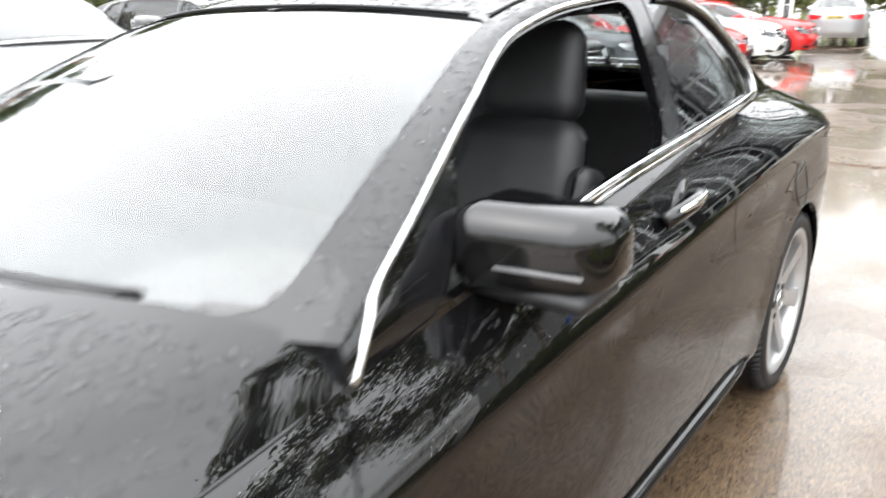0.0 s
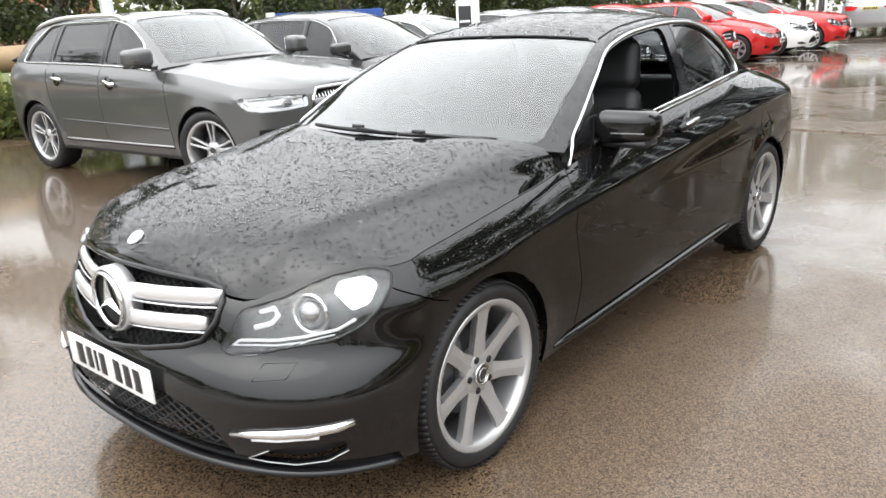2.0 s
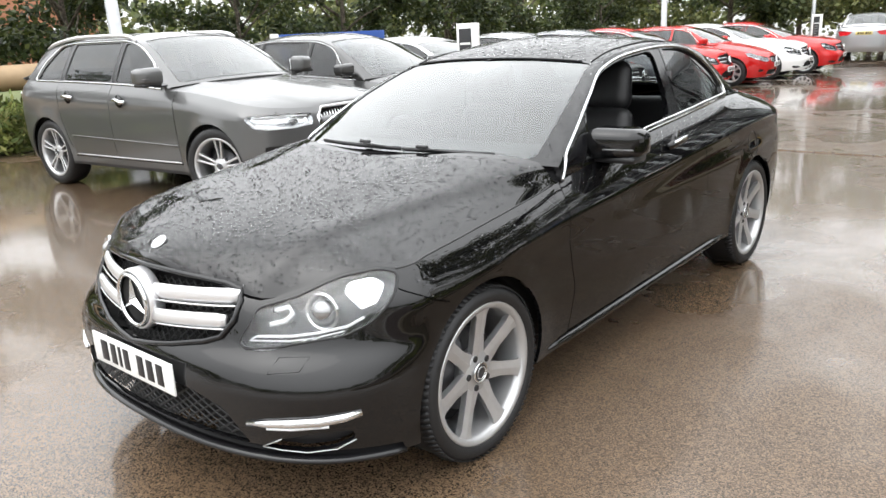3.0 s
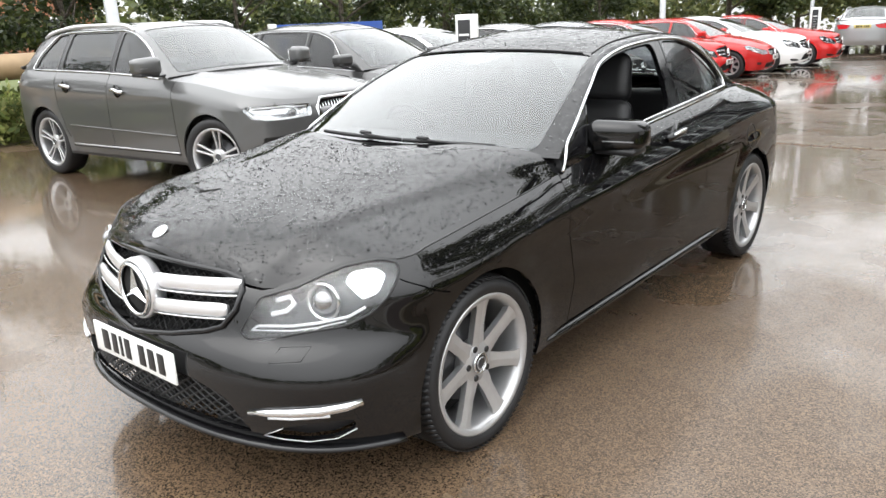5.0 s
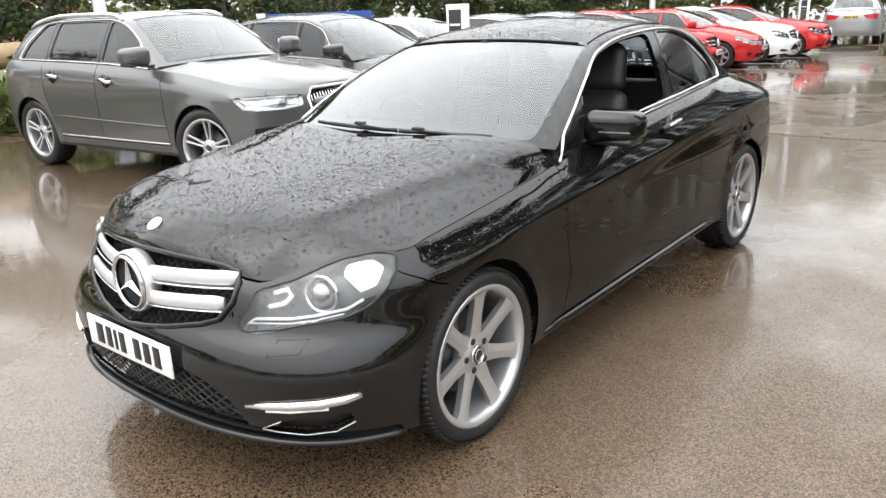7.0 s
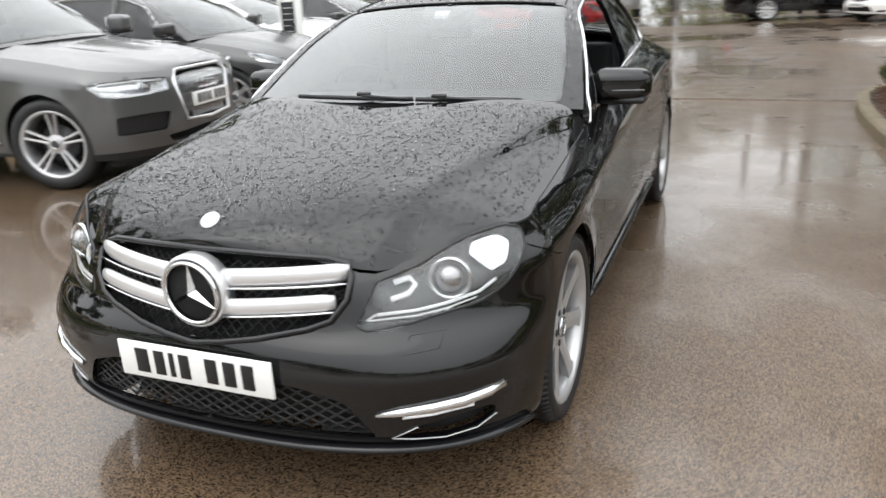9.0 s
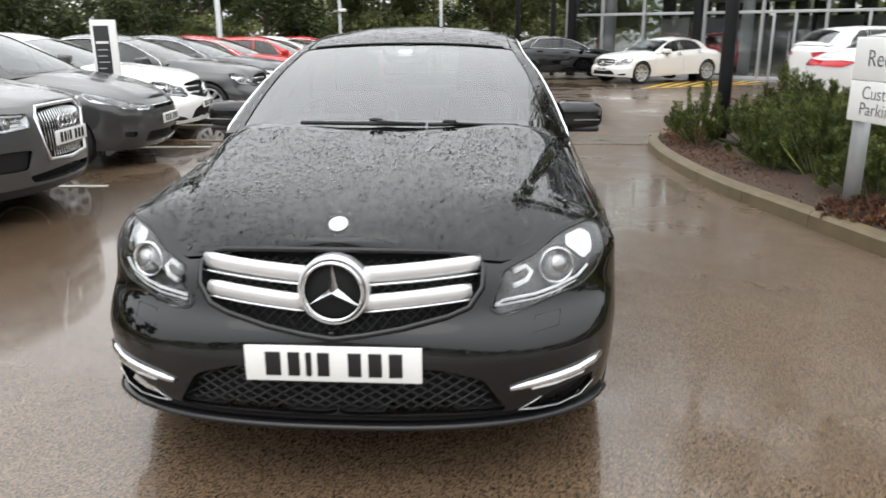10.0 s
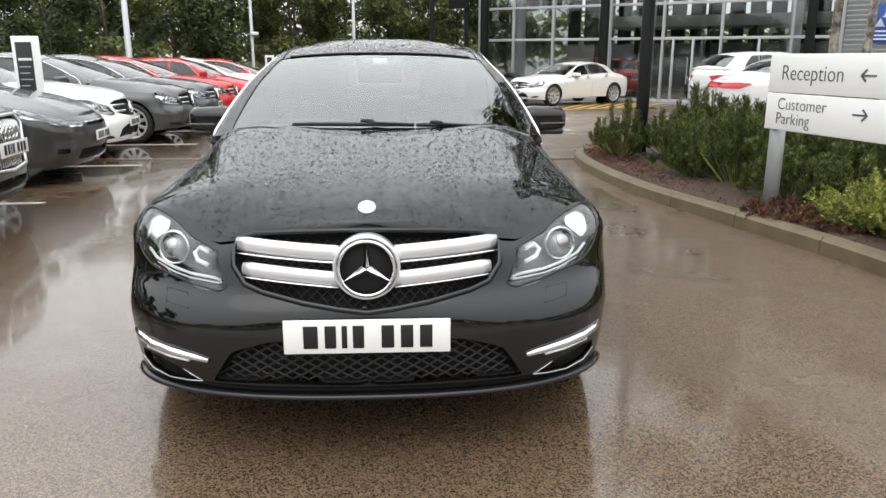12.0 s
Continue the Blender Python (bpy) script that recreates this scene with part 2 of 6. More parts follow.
def copied(faces):
    bm, made = bmesh.new(), {}
    for f in faces:
        for v in f.verts:
            if v not in made:
                made[v] = bm.verts.new(v.co)
    for f in faces:
        bm.faces.new([made[v] for v in f.verts])
    return bm


def rounded(pts, r, n=5, sy=1.0):
    """An outline with its corners rounded; sy: scale of the second coordinate to metres."""
    out = []
    for i in range(len(pts)):
        p, a, b = [Vector((q[0], q[1] * sy)) for q in (pts[i], pts[i - 1], pts[(i + 1) % len(pts)])]
        ra, rb = min(r, (a - p).length * 0.45), min(r, (b - p).length * 0.45)
        s, e = p + (a - p).normalized() * ra, p + (b - p).normalized() * rb
        for k in range(n + 1):
            t = k / n
            q = s * (1 - t) ** 2 + p * 2 * t * (1 - t) + e * t * t
            out.append((q.x, q.y / sy))
    return out


def shaped(bm, fmap, offset=0.0, middle=Vector((0, 1.4, 0.55))):
    """Lays a flat sheet on a surface, facing outwards, offset along its normals."""
    for v in bm.verts:
        v.co = fmap(v.co.x, v.co.y)
    bmesh.ops.remove_doubles(bm, verts=bm.verts, dist=2e-5)
    bm.normal_update()
    if sum(f.normal.dot(f.calc_center_median() - middle) * f.calc_area() for f in bm.faces) < 0:
        bmesh.ops.reverse_faces(bm, faces=bm.faces)
        bm.normal_update()
    if offset:
        moved = [(v, v.co + v.normal * offset) for v in bm.verts]
        for v, c in moved:
            v.co = c
    return bm


def rimmed(bm, depth):
    """Gives a sheet's open edges a turned-in rim, as pressed steel has."""
    bm.normal_update()
    edges = [e for e in bm.edges if len(e.link_faces) == 1]
    normals = {tuple(round(c, 5) for c in v.co): v.normal.copy() for e in edges for v in e.verts}
    for e in edges:
        e.smooth = False
    out = bmesh.ops.extrude_edge_only(bm, edges=edges)
    for g in out["geom"]:
        if isinstance(g, bmesh.types.BMVert):
            g.co -= normals.get(tuple(round(c, 5) for c in g.co), Vector()) * depth
    return bm


def mirrored(bm, join=False):
    if join:
        for v in bm.verts:
            if abs(v.co.x) < 6e-3:
                v.co.x = 0.0
        made = {v: (v if v.co.x == 0.0 else bm.verts.new((-v.co.x, v.co.y, v.co.z))) for v in bm.verts[:]}
        for f in bm.faces[:]:
            if any(v.co.x != 0.0 for v in f.verts):
                bm.faces.new([made[v] for v in f.verts][::-1])
        bm.normal_update()
        return bm
    other = bm.copy()
    for v in other.verts:
        v.co.x = -v.co.x
    bmesh.ops.reverse_faces(other, faces=other.faces)
    return other


def part(name, bm, material, parent=None, label="", smooth=True):
    me = bpy.data.meshes.new(name)
    if smooth:
        for f in bm.faces:
            f.smooth = True
    bm.to_mesh(me)
    bm.free()
    for m in (material if isinstance(material, (list, tuple)) else [material]):
        me.materials.append(m)
    ob = new(name, me)
    if parent is not None:
        ob.parent = parent
    if label:
        tagged(ob, label)
    return ob


def both(name, bm, material, parent, label="", depth=0.0):
    """A part and its mirror image, as two objects."""
    if depth:
        rimmed(bm, depth)
    other = mirrored(bm)
    return part(name, bm, material, parent, label), part(name, other, material, parent, label)


def rbox(bm, centre, size, bevel=0.01, turn=(0, 0, 0), segments=2, taper=1.0):
    """Adds a box with rounded edges; taper: the top's size against the bottom's."""
    out = bmesh.ops.create_cube(bm, size=1.0)
    m = pose(*centre, *turn)
    for v in out["verts"]:
        k = taper if v.co.z > 0 else 1.0
        v.co = m @ Vector((v.co.x * size[0] * k, v.co.y * size[1] * k, v.co.z * size[2]))
    if bevel:
        edges = list({e for v in out["verts"] for e in v.link_edges})
        bmesh.ops.bevel(bm, geom=edges, offset=bevel, segments=segments, profile=0.5, affect='EDGES')
    return bm


def box_part(name, centre, size, material, parent=None, bevel=0.01, turn=(0, 0, 0), label="", segments=2, taper=1.0):
    return part(name, rbox(bmesh.new(), centre, size, bevel, turn, segments, taper), material, parent, label)


def tube(bm, path, radius, sides=8, flat=1.0, closed=False, taper=None):
    """Sweeps a ring along a path; flat: its height against its width."""
    path = [Vector(p) for p in path]
    n, rings, up = len(path), [], Vector((0, 0, 1))
    for i, p in enumerate(path):
        a, b = (path[i - 1], path[(i + 1) % n]) if closed else (path[max(0, i - 1)], path[min(n - 1, i + 1)])
        d = (b - a).normalized()
        side = d.cross(up)
        side = side.normalized() if side.length > 1e-3 else Vector((1, 0, 0))
        over = side.cross(d)
        r = radius * (taper(i / max(1, n - 1)) if taper else 1.0)
        rings.append([bm.verts.new(p + side * math.cos(2 * math.pi * k / sides) * r + over * math.sin(2 * math.pi * k / sides) * r * flat) for k in range(sides)])
    for i in range(n if closed else n - 1):
        a, b = rings[i], rings[(i + 1) % n]
        for k in range(sides):
            bm.faces.new((a[k], a[(k + 1) % sides], b[(k + 1) % sides], b[k]))
    if not closed:
        bm.faces.new(rings[0][::-1])
        bm.faces.new(rings[-1])
    bmesh.ops.recalc_face_normals(bm, faces=bm.faces)
    return bm


def lathe(bm, profile, n=48, axis='X', centre=(0, 0, 0), closed=False):
    """Turns (radius, along) pairs round an axis."""
    rings = []
    for r, a in profile:
        ring = []
        for k in range(n):
            c, s = math.cos(2 * math.pi * k / n) * r, math.sin(2 * math.pi * k / n) * r
            co = {'X': (a, c, s), 'Y': (c, a, s), 'Z': (c, s, a)}[axis]
            ring.append(bm.verts.new(Vector(co) + Vector(centre)))
        rings.append(ring)
    pairs = list(zip(rings, rings[1:])) + ([(rings[-1], rings[0])] if closed else [])
    for a, b in pairs:
        for k in range(n):
            bm.faces.new((a[k], b[k], b[(k + 1) % n], a[(k + 1) % n]))
    if not closed:
        for ring, flip in ((rings[0], False), (rings[-1], True)):
            bm.faces.new(ring[::-1] if flip else ring)
    bmesh.ops.recalc_face_normals(bm, faces=bm.faces)
    return bm


def solid(bm, depth):
    """Turns a sheet into a thin solid of that depth, inwards."""
    bm.normal_update()
    faces, edges = bm.faces[:], [e for e in bm.edges if len(e.link_faces) == 1]
    made = {v: bm.verts.new(v.co - v.normal * depth) for v in bm.verts[:]}
    for f in faces:
        bm.faces.new([made[v] for v in f.verts][::-1])
    for e in edges:
        p, q = e.link_loops[0].vert, e.link_loops[0].link_loop_next.vert
        bm.faces.new((q, p, made[p], made[q]))
        e.smooth = False
    return bm


# ---- wheels ----
def wheel(parent, x, y, r, rim, spokes=7, steer=0.0, width=0.22, fine=True, twin=False, flip=False):
    """A wheel whose outer face looks along +x (flip: -x): tyre, rim with spokes, brake disc, cap, painted bolt holes.
    """
    hub = new("wheel")
    hub.parent = parent
    hub.matrix_basis = pose(x, y, r, 0, 0, steer + (180 if flip else 0))
    n = 64 if fine else 36
    h = width / 2
    tyre = part("tyre", lathe(bmesh.new(), [(rim - 0.01, -h * 0.8), (rim + 0.012, -h * 0.93), (rim + (r - rim) * 0.45, -h), (r - 0.018, -h * 0.93), (r - 0.003, -h * 0.74), (r, -h * 0.3),
                                     (r, h * 0.3), (r - 0.003, h * 0.74), (r - 0.018, h * 0.93), (rim + (r - rim) * 0.45, h), (rim + 0.012, h * 0.93), (rim - 0.01, h * 0.8)], n, closed=True), RUBBER, hub)
    if fine:
        bm = bmesh.new()
        for k in range(84):
            a = 2 * math.pi * k / 84
            for sx in (-1, 1):
                m = Matrix.Rotation(a, 4, 'X') @ pose(sx * h * 0.72, 0, r - 0.001, 0, sx * 14, 18 * sx)
                for v in bmesh.ops.create_cube(bm, size=1.0)["verts"]:
                    v.co = m @ Vector((v.co.x * h * 0.42, v.co.y * 0.014, v.co.z * 0.0022))
        tagged(part("tread", bm, RUBBER, hub), kind="stuff")
    part("rim", lathe(bmesh.new(), [(rim + 0.006, h * 0.84), (rim + 0.008, h * 0.90), (rim, h * 0.92), (rim - 0.016, h * 0.86), (rim - 0.022, h * 0.6), (rim - 0.03, -h * 0.7), (rim + 0.004, -h * 0.8)], n, closed=True), ALLOY, hub)
    part("brake_disc", lathe(bmesh.new(), [(0.03, -0.01), (0.15, -0.01), (0.15, 0.012), (0.08, 0.012), (0.075, 0.03), (0.03, 0.03)], 32), DARK_METAL, hub)
    part("wheel_back", lathe(bmesh.new(), [(0.02, -h * 0.6), (rim - 0.03, -h * 0.6), (rim - 0.03, -h * 0.64), (0.02, -h * 0.64)], 32), INNER, hub)
    face = h * 0.62
    for k in range(spokes):
        blades = (-0.034, 0.034) if twin else (0.0,)
        for off in blades:
            bm = bmesh.new()
            w0, w1 = (0.013, 0.011) if twin else (0.036, 0.0285)
            r0, r1 = 0.045, rim - 0.012
            pts = []
            for rr, ww, xx in ((r0, w0, face - 0.006), (r0 + (r1 - r0) * 0.45, w0 * (0.72 if twin else 0.74), face + 0.002), (r1 - 0.03, w1, face + 0.014), (r1, w1 * 1.5, face + 0.02)):
                spread_off = off * (0.35 + 0.65 * (rr - r0) / (r1 - r0)) if twin else 0.0
                pts.append([bm.verts.new((xx, spread_off - ww, rr)), bm.verts.new((xx + 0.004, spread_off, rr)), bm.verts.new((xx, spread_off + ww, rr)),
                            bm.verts.new((xx - 0.03, spread_off + ww * 0.7, rr)), bm.verts.new((xx - 0.03, spread_off - ww * 0.7, rr))])
            for a, b in zip(pts, pts[1:]):
                for i in range(5):
                    bm.faces.new((a[i], a[(i + 1) % 5], b[(i + 1) % 5], b[i]))
            bm.faces.new(pts[0][::-1])
            bm.faces.new(pts[-1])
            bmesh.ops.recalc_face_normals(bm, faces=bm.faces)
            bmesh.ops.transform(bm, matrix=Matrix.Rotation(2 * math.pi * k / spokes - 0.05, 4, 'X'), verts=bm.verts)
            part("spoke", bm, ALLOY, hub, smooth=False)
    part("hub", lathe(bmesh.new(), [(0.005, face - 0.045), (0.082, face - 0.045), (0.080, face - 0.010), (0.070, face - 0.001), (0.005, face - 0.001)], 36), ALLOY, hub)
    part("hub_cap", lathe(bmesh.new(), [(0.002, face), (0.033, face), (0.033, face + 0.006), (0.028, face + 0.009), (0.002, face + 0.010)], 32), DARK_METAL, hub)
    part("cap_ring", lathe(bmesh.new(), [(0.031, face + 0.004), (0.039, face + 0.004), (0.037, face + 0.012), (0.031, face + 0.011)], 32, closed=True), CHROME, hub)
    if fine:
        # Black discs on the hub paint the dark of the bolt holes.
        for k in range(5):
            a = 2 * math.pi * (k + 0.5) / 5
            part("bolt_hole_disc", lathe(bmesh.new(), [(0.001, face - 0.012), (0.012, face - 0.012), (0.012, face + 0.003), (0.008, face + 0.004), (0.001, face + 0.004)], 12,
                                    centre=(0, math.cos(a) * 0.058, math.sin(a) * 0.058)), INK, hub)
        bm = bmesh.new()
        part("cap_emblem", lathe(bm, [(0.020, face + 0.009), (0.024, face + 0.012), (0.020, face + 0.012)], 24, closed=True), CHROME, hub)
    return hub


# ---- car bodies ----
class Body:
    """A car's skin from a few curves: nose and tail by height, half-width by length, section by height, shoulder by length."""

    def __init__(self, c):
        self.c = c
        self.nose, self.tail, self.wide, self.sect = table(c["nose"]), table(c["tail"]), table(c["width"]), table(c["section"])
        self.top, self.inset, self.mid = table(c["top"]), table(c["inset"]), table(c["centre"])
        self.crease = table(c["crease"])
        self.low = table(c["low"])
        self.crown = table(c.get("crown", [(-1, 2.6), (4, 2.6)]))
        self.y0, self.y1, self.n = c["join"][0], c["join"][1], 0.85
        self.p = table(c.get("p", [(0, 2.2), (2, 2.2)]))
        self.rh = c.get("roll", 0.12)
        self.rail_x, self.rail_z = table(c["rail_x"]), table(c["rail_z"])
        self.roof, self.bend = table(c["roof"]), table(c["bend"])
        pts = [self.side(t, self.topz(t)) for t in spread(self.y0 - self.n, self.y1 + self.n, 160)]
        self.edge_pts = [(p.y, p.x) for p in pts]

    def side(self, t, z):
        k = 1.0
        if t < self.y0:
            th = max(0.0, 1 - (self.y0 - t) / self.n) * math.pi / 2
            yn, p = self.nose(z), self.p(z)
            y = yn + (self.y0 - yn) * (1 - max(0.0, math.cos(th)) ** (2 / p))
            k, back = math.sin(th) ** (2 / p), math.cos(th)
        elif t > self.y1:
            th = max(0.0, 1 - (t - self.y1) / self.n) * math.pi / 2
            yn = self.tail(z)
            y = yn - (yn - self.y1) * (1 - max(0.0, math.cos(th)) ** (2 / 2.6))
            k, back = math.sin(th) ** (2 / 2.6), -math.cos(th)
        else:
            y, back = t, 0.0
        x = self.wide(y) * self.sect(z)
        d = abs(z - self.crease(y))
        x += 0.014 * max(0.0, 1 - d / 0.09) ** 1.5 * min(1.0, max(0.0, (y + 0.3) / 0.6))
        q = max(0.0, (z - self.top(y) + self.rh) / self.rh)
        roll = self.inset(y) * q * q
        x, y = (x - roll) * k, y + roll * back
        for wy in (0.0, self.c["wheelbase"]):
            rr = math.hypot(y - wy, z - self.c["wheel_r"])
            x += self.c.get("flare", 0.008) * max(0.0, 1 - abs(rr - self.c["arch"]) / 0.09) * k
        return Vector((x, y, z))

    def topz(self, t):
        z = 0.8
        for _ in range(4):
            z = self.top(self.side(t, z).y)
        return z

    def lowz(self, t):
        return self.low(self.side(t, 0.3).y)

    def skin(self, t, v):
        a, b = self.lowz(t), self.topz(t)
        return self.side(t, a + (b - a) * v)

    def at(self, kind, value, z):
        """Sheet coordinates of a place on the skin, given by x or by y and its height."""
        lo, hi = (self.y0 - self.n, self.y0) if kind == 'x' else (self.y0 - self.n, self.y1 + self.n)
        for _ in range(30):
            m = (lo + hi) / 2
            s = self.side(m, z)
            if (s.x if kind == 'x' else s.y) < value:
                lo = m
            else:
                hi = m
        t = (lo + hi) / 2 if not (kind == 'x' and value == 0) else self.y0 - self.n
        a, b = self.lowz(t), self.topz(t)
        return t, (z - a) / (b - a)

    def outline(self, pts, r=0.0):
        flat = [self.at(*p) for p in pts]
        return rounded(flat, r, 4, 0.6) if r else flat

    def on(self, kind, value, z, out=0.0):
        """A place on the skin in space, pushed out along the normal, and that normal."""
        t, v = self.at(kind, value, z)
        p, e = self.skin(t, v), 1e-3
        n = (self.skin(t + e, v) - self.skin(t - e, v)).cross(self.skin(t, v + e) - self.skin(t, v - e)).normalized()
        if n.dot(p - Vector((0, 1.4, 0.5))) < 0:
            n = -n
        return p + n * out, n

    def half(self, y):
        e = self.edge_pts
        if y <= e[0][0] or y >= e[-1][0]:
            return 0.0
        lo, hi = 0, len(e) - 1
        while hi - lo > 1:
            k = (lo + hi) // 2
            lo, hi = (k, hi) if e[k][0] <= y else (lo, k)
        (ya, xa), (yb, xb) = e[lo], e[hi]
        return xa + (xb - xa) * (y - ya) / max(1e-9, yb - ya)

    def deck(self, a, y):
        """Bonnet and boot lid: a is the share of the half-width."""
        x = a * self.half(y)
        z = self.mid(y) - (self.mid(y) - self.top(y)) * abs(a) ** self.crown(y)
        ridge = self.c.get("ridge")
        if ridge and y < 1:
            d = ridge[0] + ridge[1] * (y + 0.7) - abs(x)
            k = max(0.0, 1 - d / 0.26) ** 2 if d > 0 else max(0.0, 1 + d / 0.042)
            z += ridge[2] * k * k * (3 - 2 * k) * min(1.0, max(0.0, (y + 0.74) / 0.2))
        return Vector((x, y, z))

    def cabin(self, u, v):
        """Cabin above the waist: v 0 at the waist, 1 at the roof rail, 2 on the centre line."""
        xc, zc, bend = self.rail_x(u), self.rail_z(u), self.bend(u)
        if v <= 1:
            y = u + bend
            xb, zb = self.half(y), self.top(y)
            bow = 4 * v * (1 - v) * 0.012
            return Vector((xb + (xc - xb) * v + bow, y, zb + (zc - zb) * v))
        r = 2 - v
        zt = self.roof(u)
        return Vector((xc * r, u + bend * r * r, zt - (zt - zc) * r ** 2.4))


def emblem_star(parent, centre, r, material):
    """A round chrome ornament with three tapering blades."""
    ring = part("emblem_ring", lathe(bmesh.new(), [(r, 0), (r * 0.99, -0.014), (r * 0.93, -0.018), (r * 0.87, -0.010), (r * 0.87, 0.004)], 56, 'Y', centre, True), material, parent)
    part("emblem_disc", lathe(bmesh.new(), [(0.002, 0.002), (r * 0.9, 0.002), (r * 0.9, 0.012), (0.002, 0.012)], 40, 'Y', centre), INNER, parent)
    for k in range(3):
        bm = bmesh.new()
        a = math.pi / 2 + k * 2 * math.pi / 3
        d, s = Vector((math.cos(a), 0, math.sin(a))), Vector((-math.sin(a), 0, math.cos(a)))
        c = Vector(centre)
        w = r * 0.155
        tip, hub, ba = c + d * r * 0.93 + Vector((0, -0.006, 0)), c + Vector((0, -0.022, 0)), c - d * w * 0.6 + Vector((0, -0.004, 0))
        q = [bm.verts.new(p) for p in (tip, c + d * w * 0.55 + s * w + Vector((0, -0.004, 0)), ba, c + d * w * 0.55 - s * w + Vector((0, -0.004, 0)), hub)]
        for i in range(4):
            bm.faces.new((q[i], q[(i + 1) % 4], q[4]))
        bm.faces.new(q[:4])
        bmesh.ops.recalc_face_normals(bm, faces=bm.faces)
        part("emblem_blade", bm, material, parent, smooth=False)
    return ring


def number_plate(parent, centre, turn=(0, 0, 0), material=None):
    """A plate with its characters as plain dark bars."""
    base = box_part("number_plate", (0, 0, 0), (0.52, 0.008, 0.111), material or PLATE, parent, 0.003)
    base.matrix_basis = pose(*centre, *turn)
    x = -0.205
    for w in (0.058, 0.045, 0.022, 0.045, 0.0, 0.05, 0.05, 0.05):
        if w:
            box_part("plate_bar", (x + w / 2, -0.005, 0), (w * 0.78, 0.003, 0.074), INK, base, 0.001)
        x += w + (0.010 if w else 0.034)
    return base


def mirror_pair(car, y, z, x0, x1, paint_mat, size=1.0, lamp=True, low=False):
    """Door mirrors: a rounded shell that sweeps back outwards, on an arm from the door."""
    for s in (1, -1):
        holder = new("door_mirror")
        holder.parent = car
        w, h = (x1 - x0) * 0.94, 0.148 * size
        bm = rbox(bmesh.new(), (0, 0, 0), (w, 0.17 * size, h), 0.048 * size, (0, 0, 0), 6)
        for v in bm.verts:
            k = 0.5 + v.co.x / w
            v.co.y += 0.055 * k * k
            v.co.z *= 1.0 - 0.16 * k
            if v.co.z < -0.25 * h:
                v.co.z = -0.25 * h + (v.co.z + 0.25 * h) * 0.75
            if v.co.y > 0.05:
                v.co.y = 0.05 + (v.co.y - 0.05) * 0.4
        part("mirror_shell", bm, paint_mat, holder)
        part("mirror_glass", rbox(bmesh.new(), (0, 0.078 * size, 0), (w * 0.78, 0.006, h * 0.66), 0.003), CHROME, holder)
        part("mirror_base", rbox(bmesh.new(), (0.0, 0.015, -h * 0.40), (w * 0.84, 0.125 * size, 0.030), 0.012), TRIM, holder)
        bm = bmesh.new()
        tube(bm, [(-w * 0.30, 0.02, -h * 0.50), (-w * 0.55, 0.015, -h * 0.52), (-w * 0.85, -0.005, -h * 0.50)], 0.030, 8, 0.42)
        part("mirror_arm", bm, TRIM, holder)
        if lamp:
            part("mirror_indicator", rbox(bmesh.new(), (0.14 * w, -0.062 * size, -0.014), (w * 0.56, 0.008, 0.005), 0.0015, (0, 0, 9)), LAMP_GREY, holder)
        cx = (x0 + x1) / 2
        holder.matrix_basis = pose(s * cx, y, z) @ Matrix.Diagonal((s, 1, 1, 1))


def handle_pair(car, b, y, z, material, fine=True):
    for s in (1, -1):
        p, n = b.on('y', y, z, 0.0)
        grip = bmesh.new()
        pts = []
        for k in range(9):
            f = k / 8 * 2 - 1
            q, m = b.on('y', y + f * 0.105, z + f * 0.006, 0.012 + 0.028 * (1 - f * f))
            pts.append(q)
        tube(grip, pts, 0.016, 8, 1.2)
        cup = lathe(bmesh.new(), [(0.002, 0.002), (0.060, 0.002), (0.066, 0.0035), (0.002, 0.006)], 24, 'X', p + n * 0.004)
        if s < 0:
            for bm in (grip, cup):
                for v in bm.verts:
                    v.co.x = -v.co.x
                bmesh.ops.reverse_faces(bm, faces=bm.faces)
        h = part("door_handle", grip, material, car)
        if fine:
            strip = [b.on('y', y + f * 0.082, z + f * 0.006, 0.030 + 0.028 * (1 - f * f))[0] for f in spread(-1, 1, 8)]
            part("handle_strip", tube(bmesh.new(), [(q.x * s, q.y, q.z + 0.004) for q in strip], 0.0055, 8, 1.5), CHROME, h, "chrome handle strip")
        part("handle_cup", cup, GLOSS_BLACK, h)


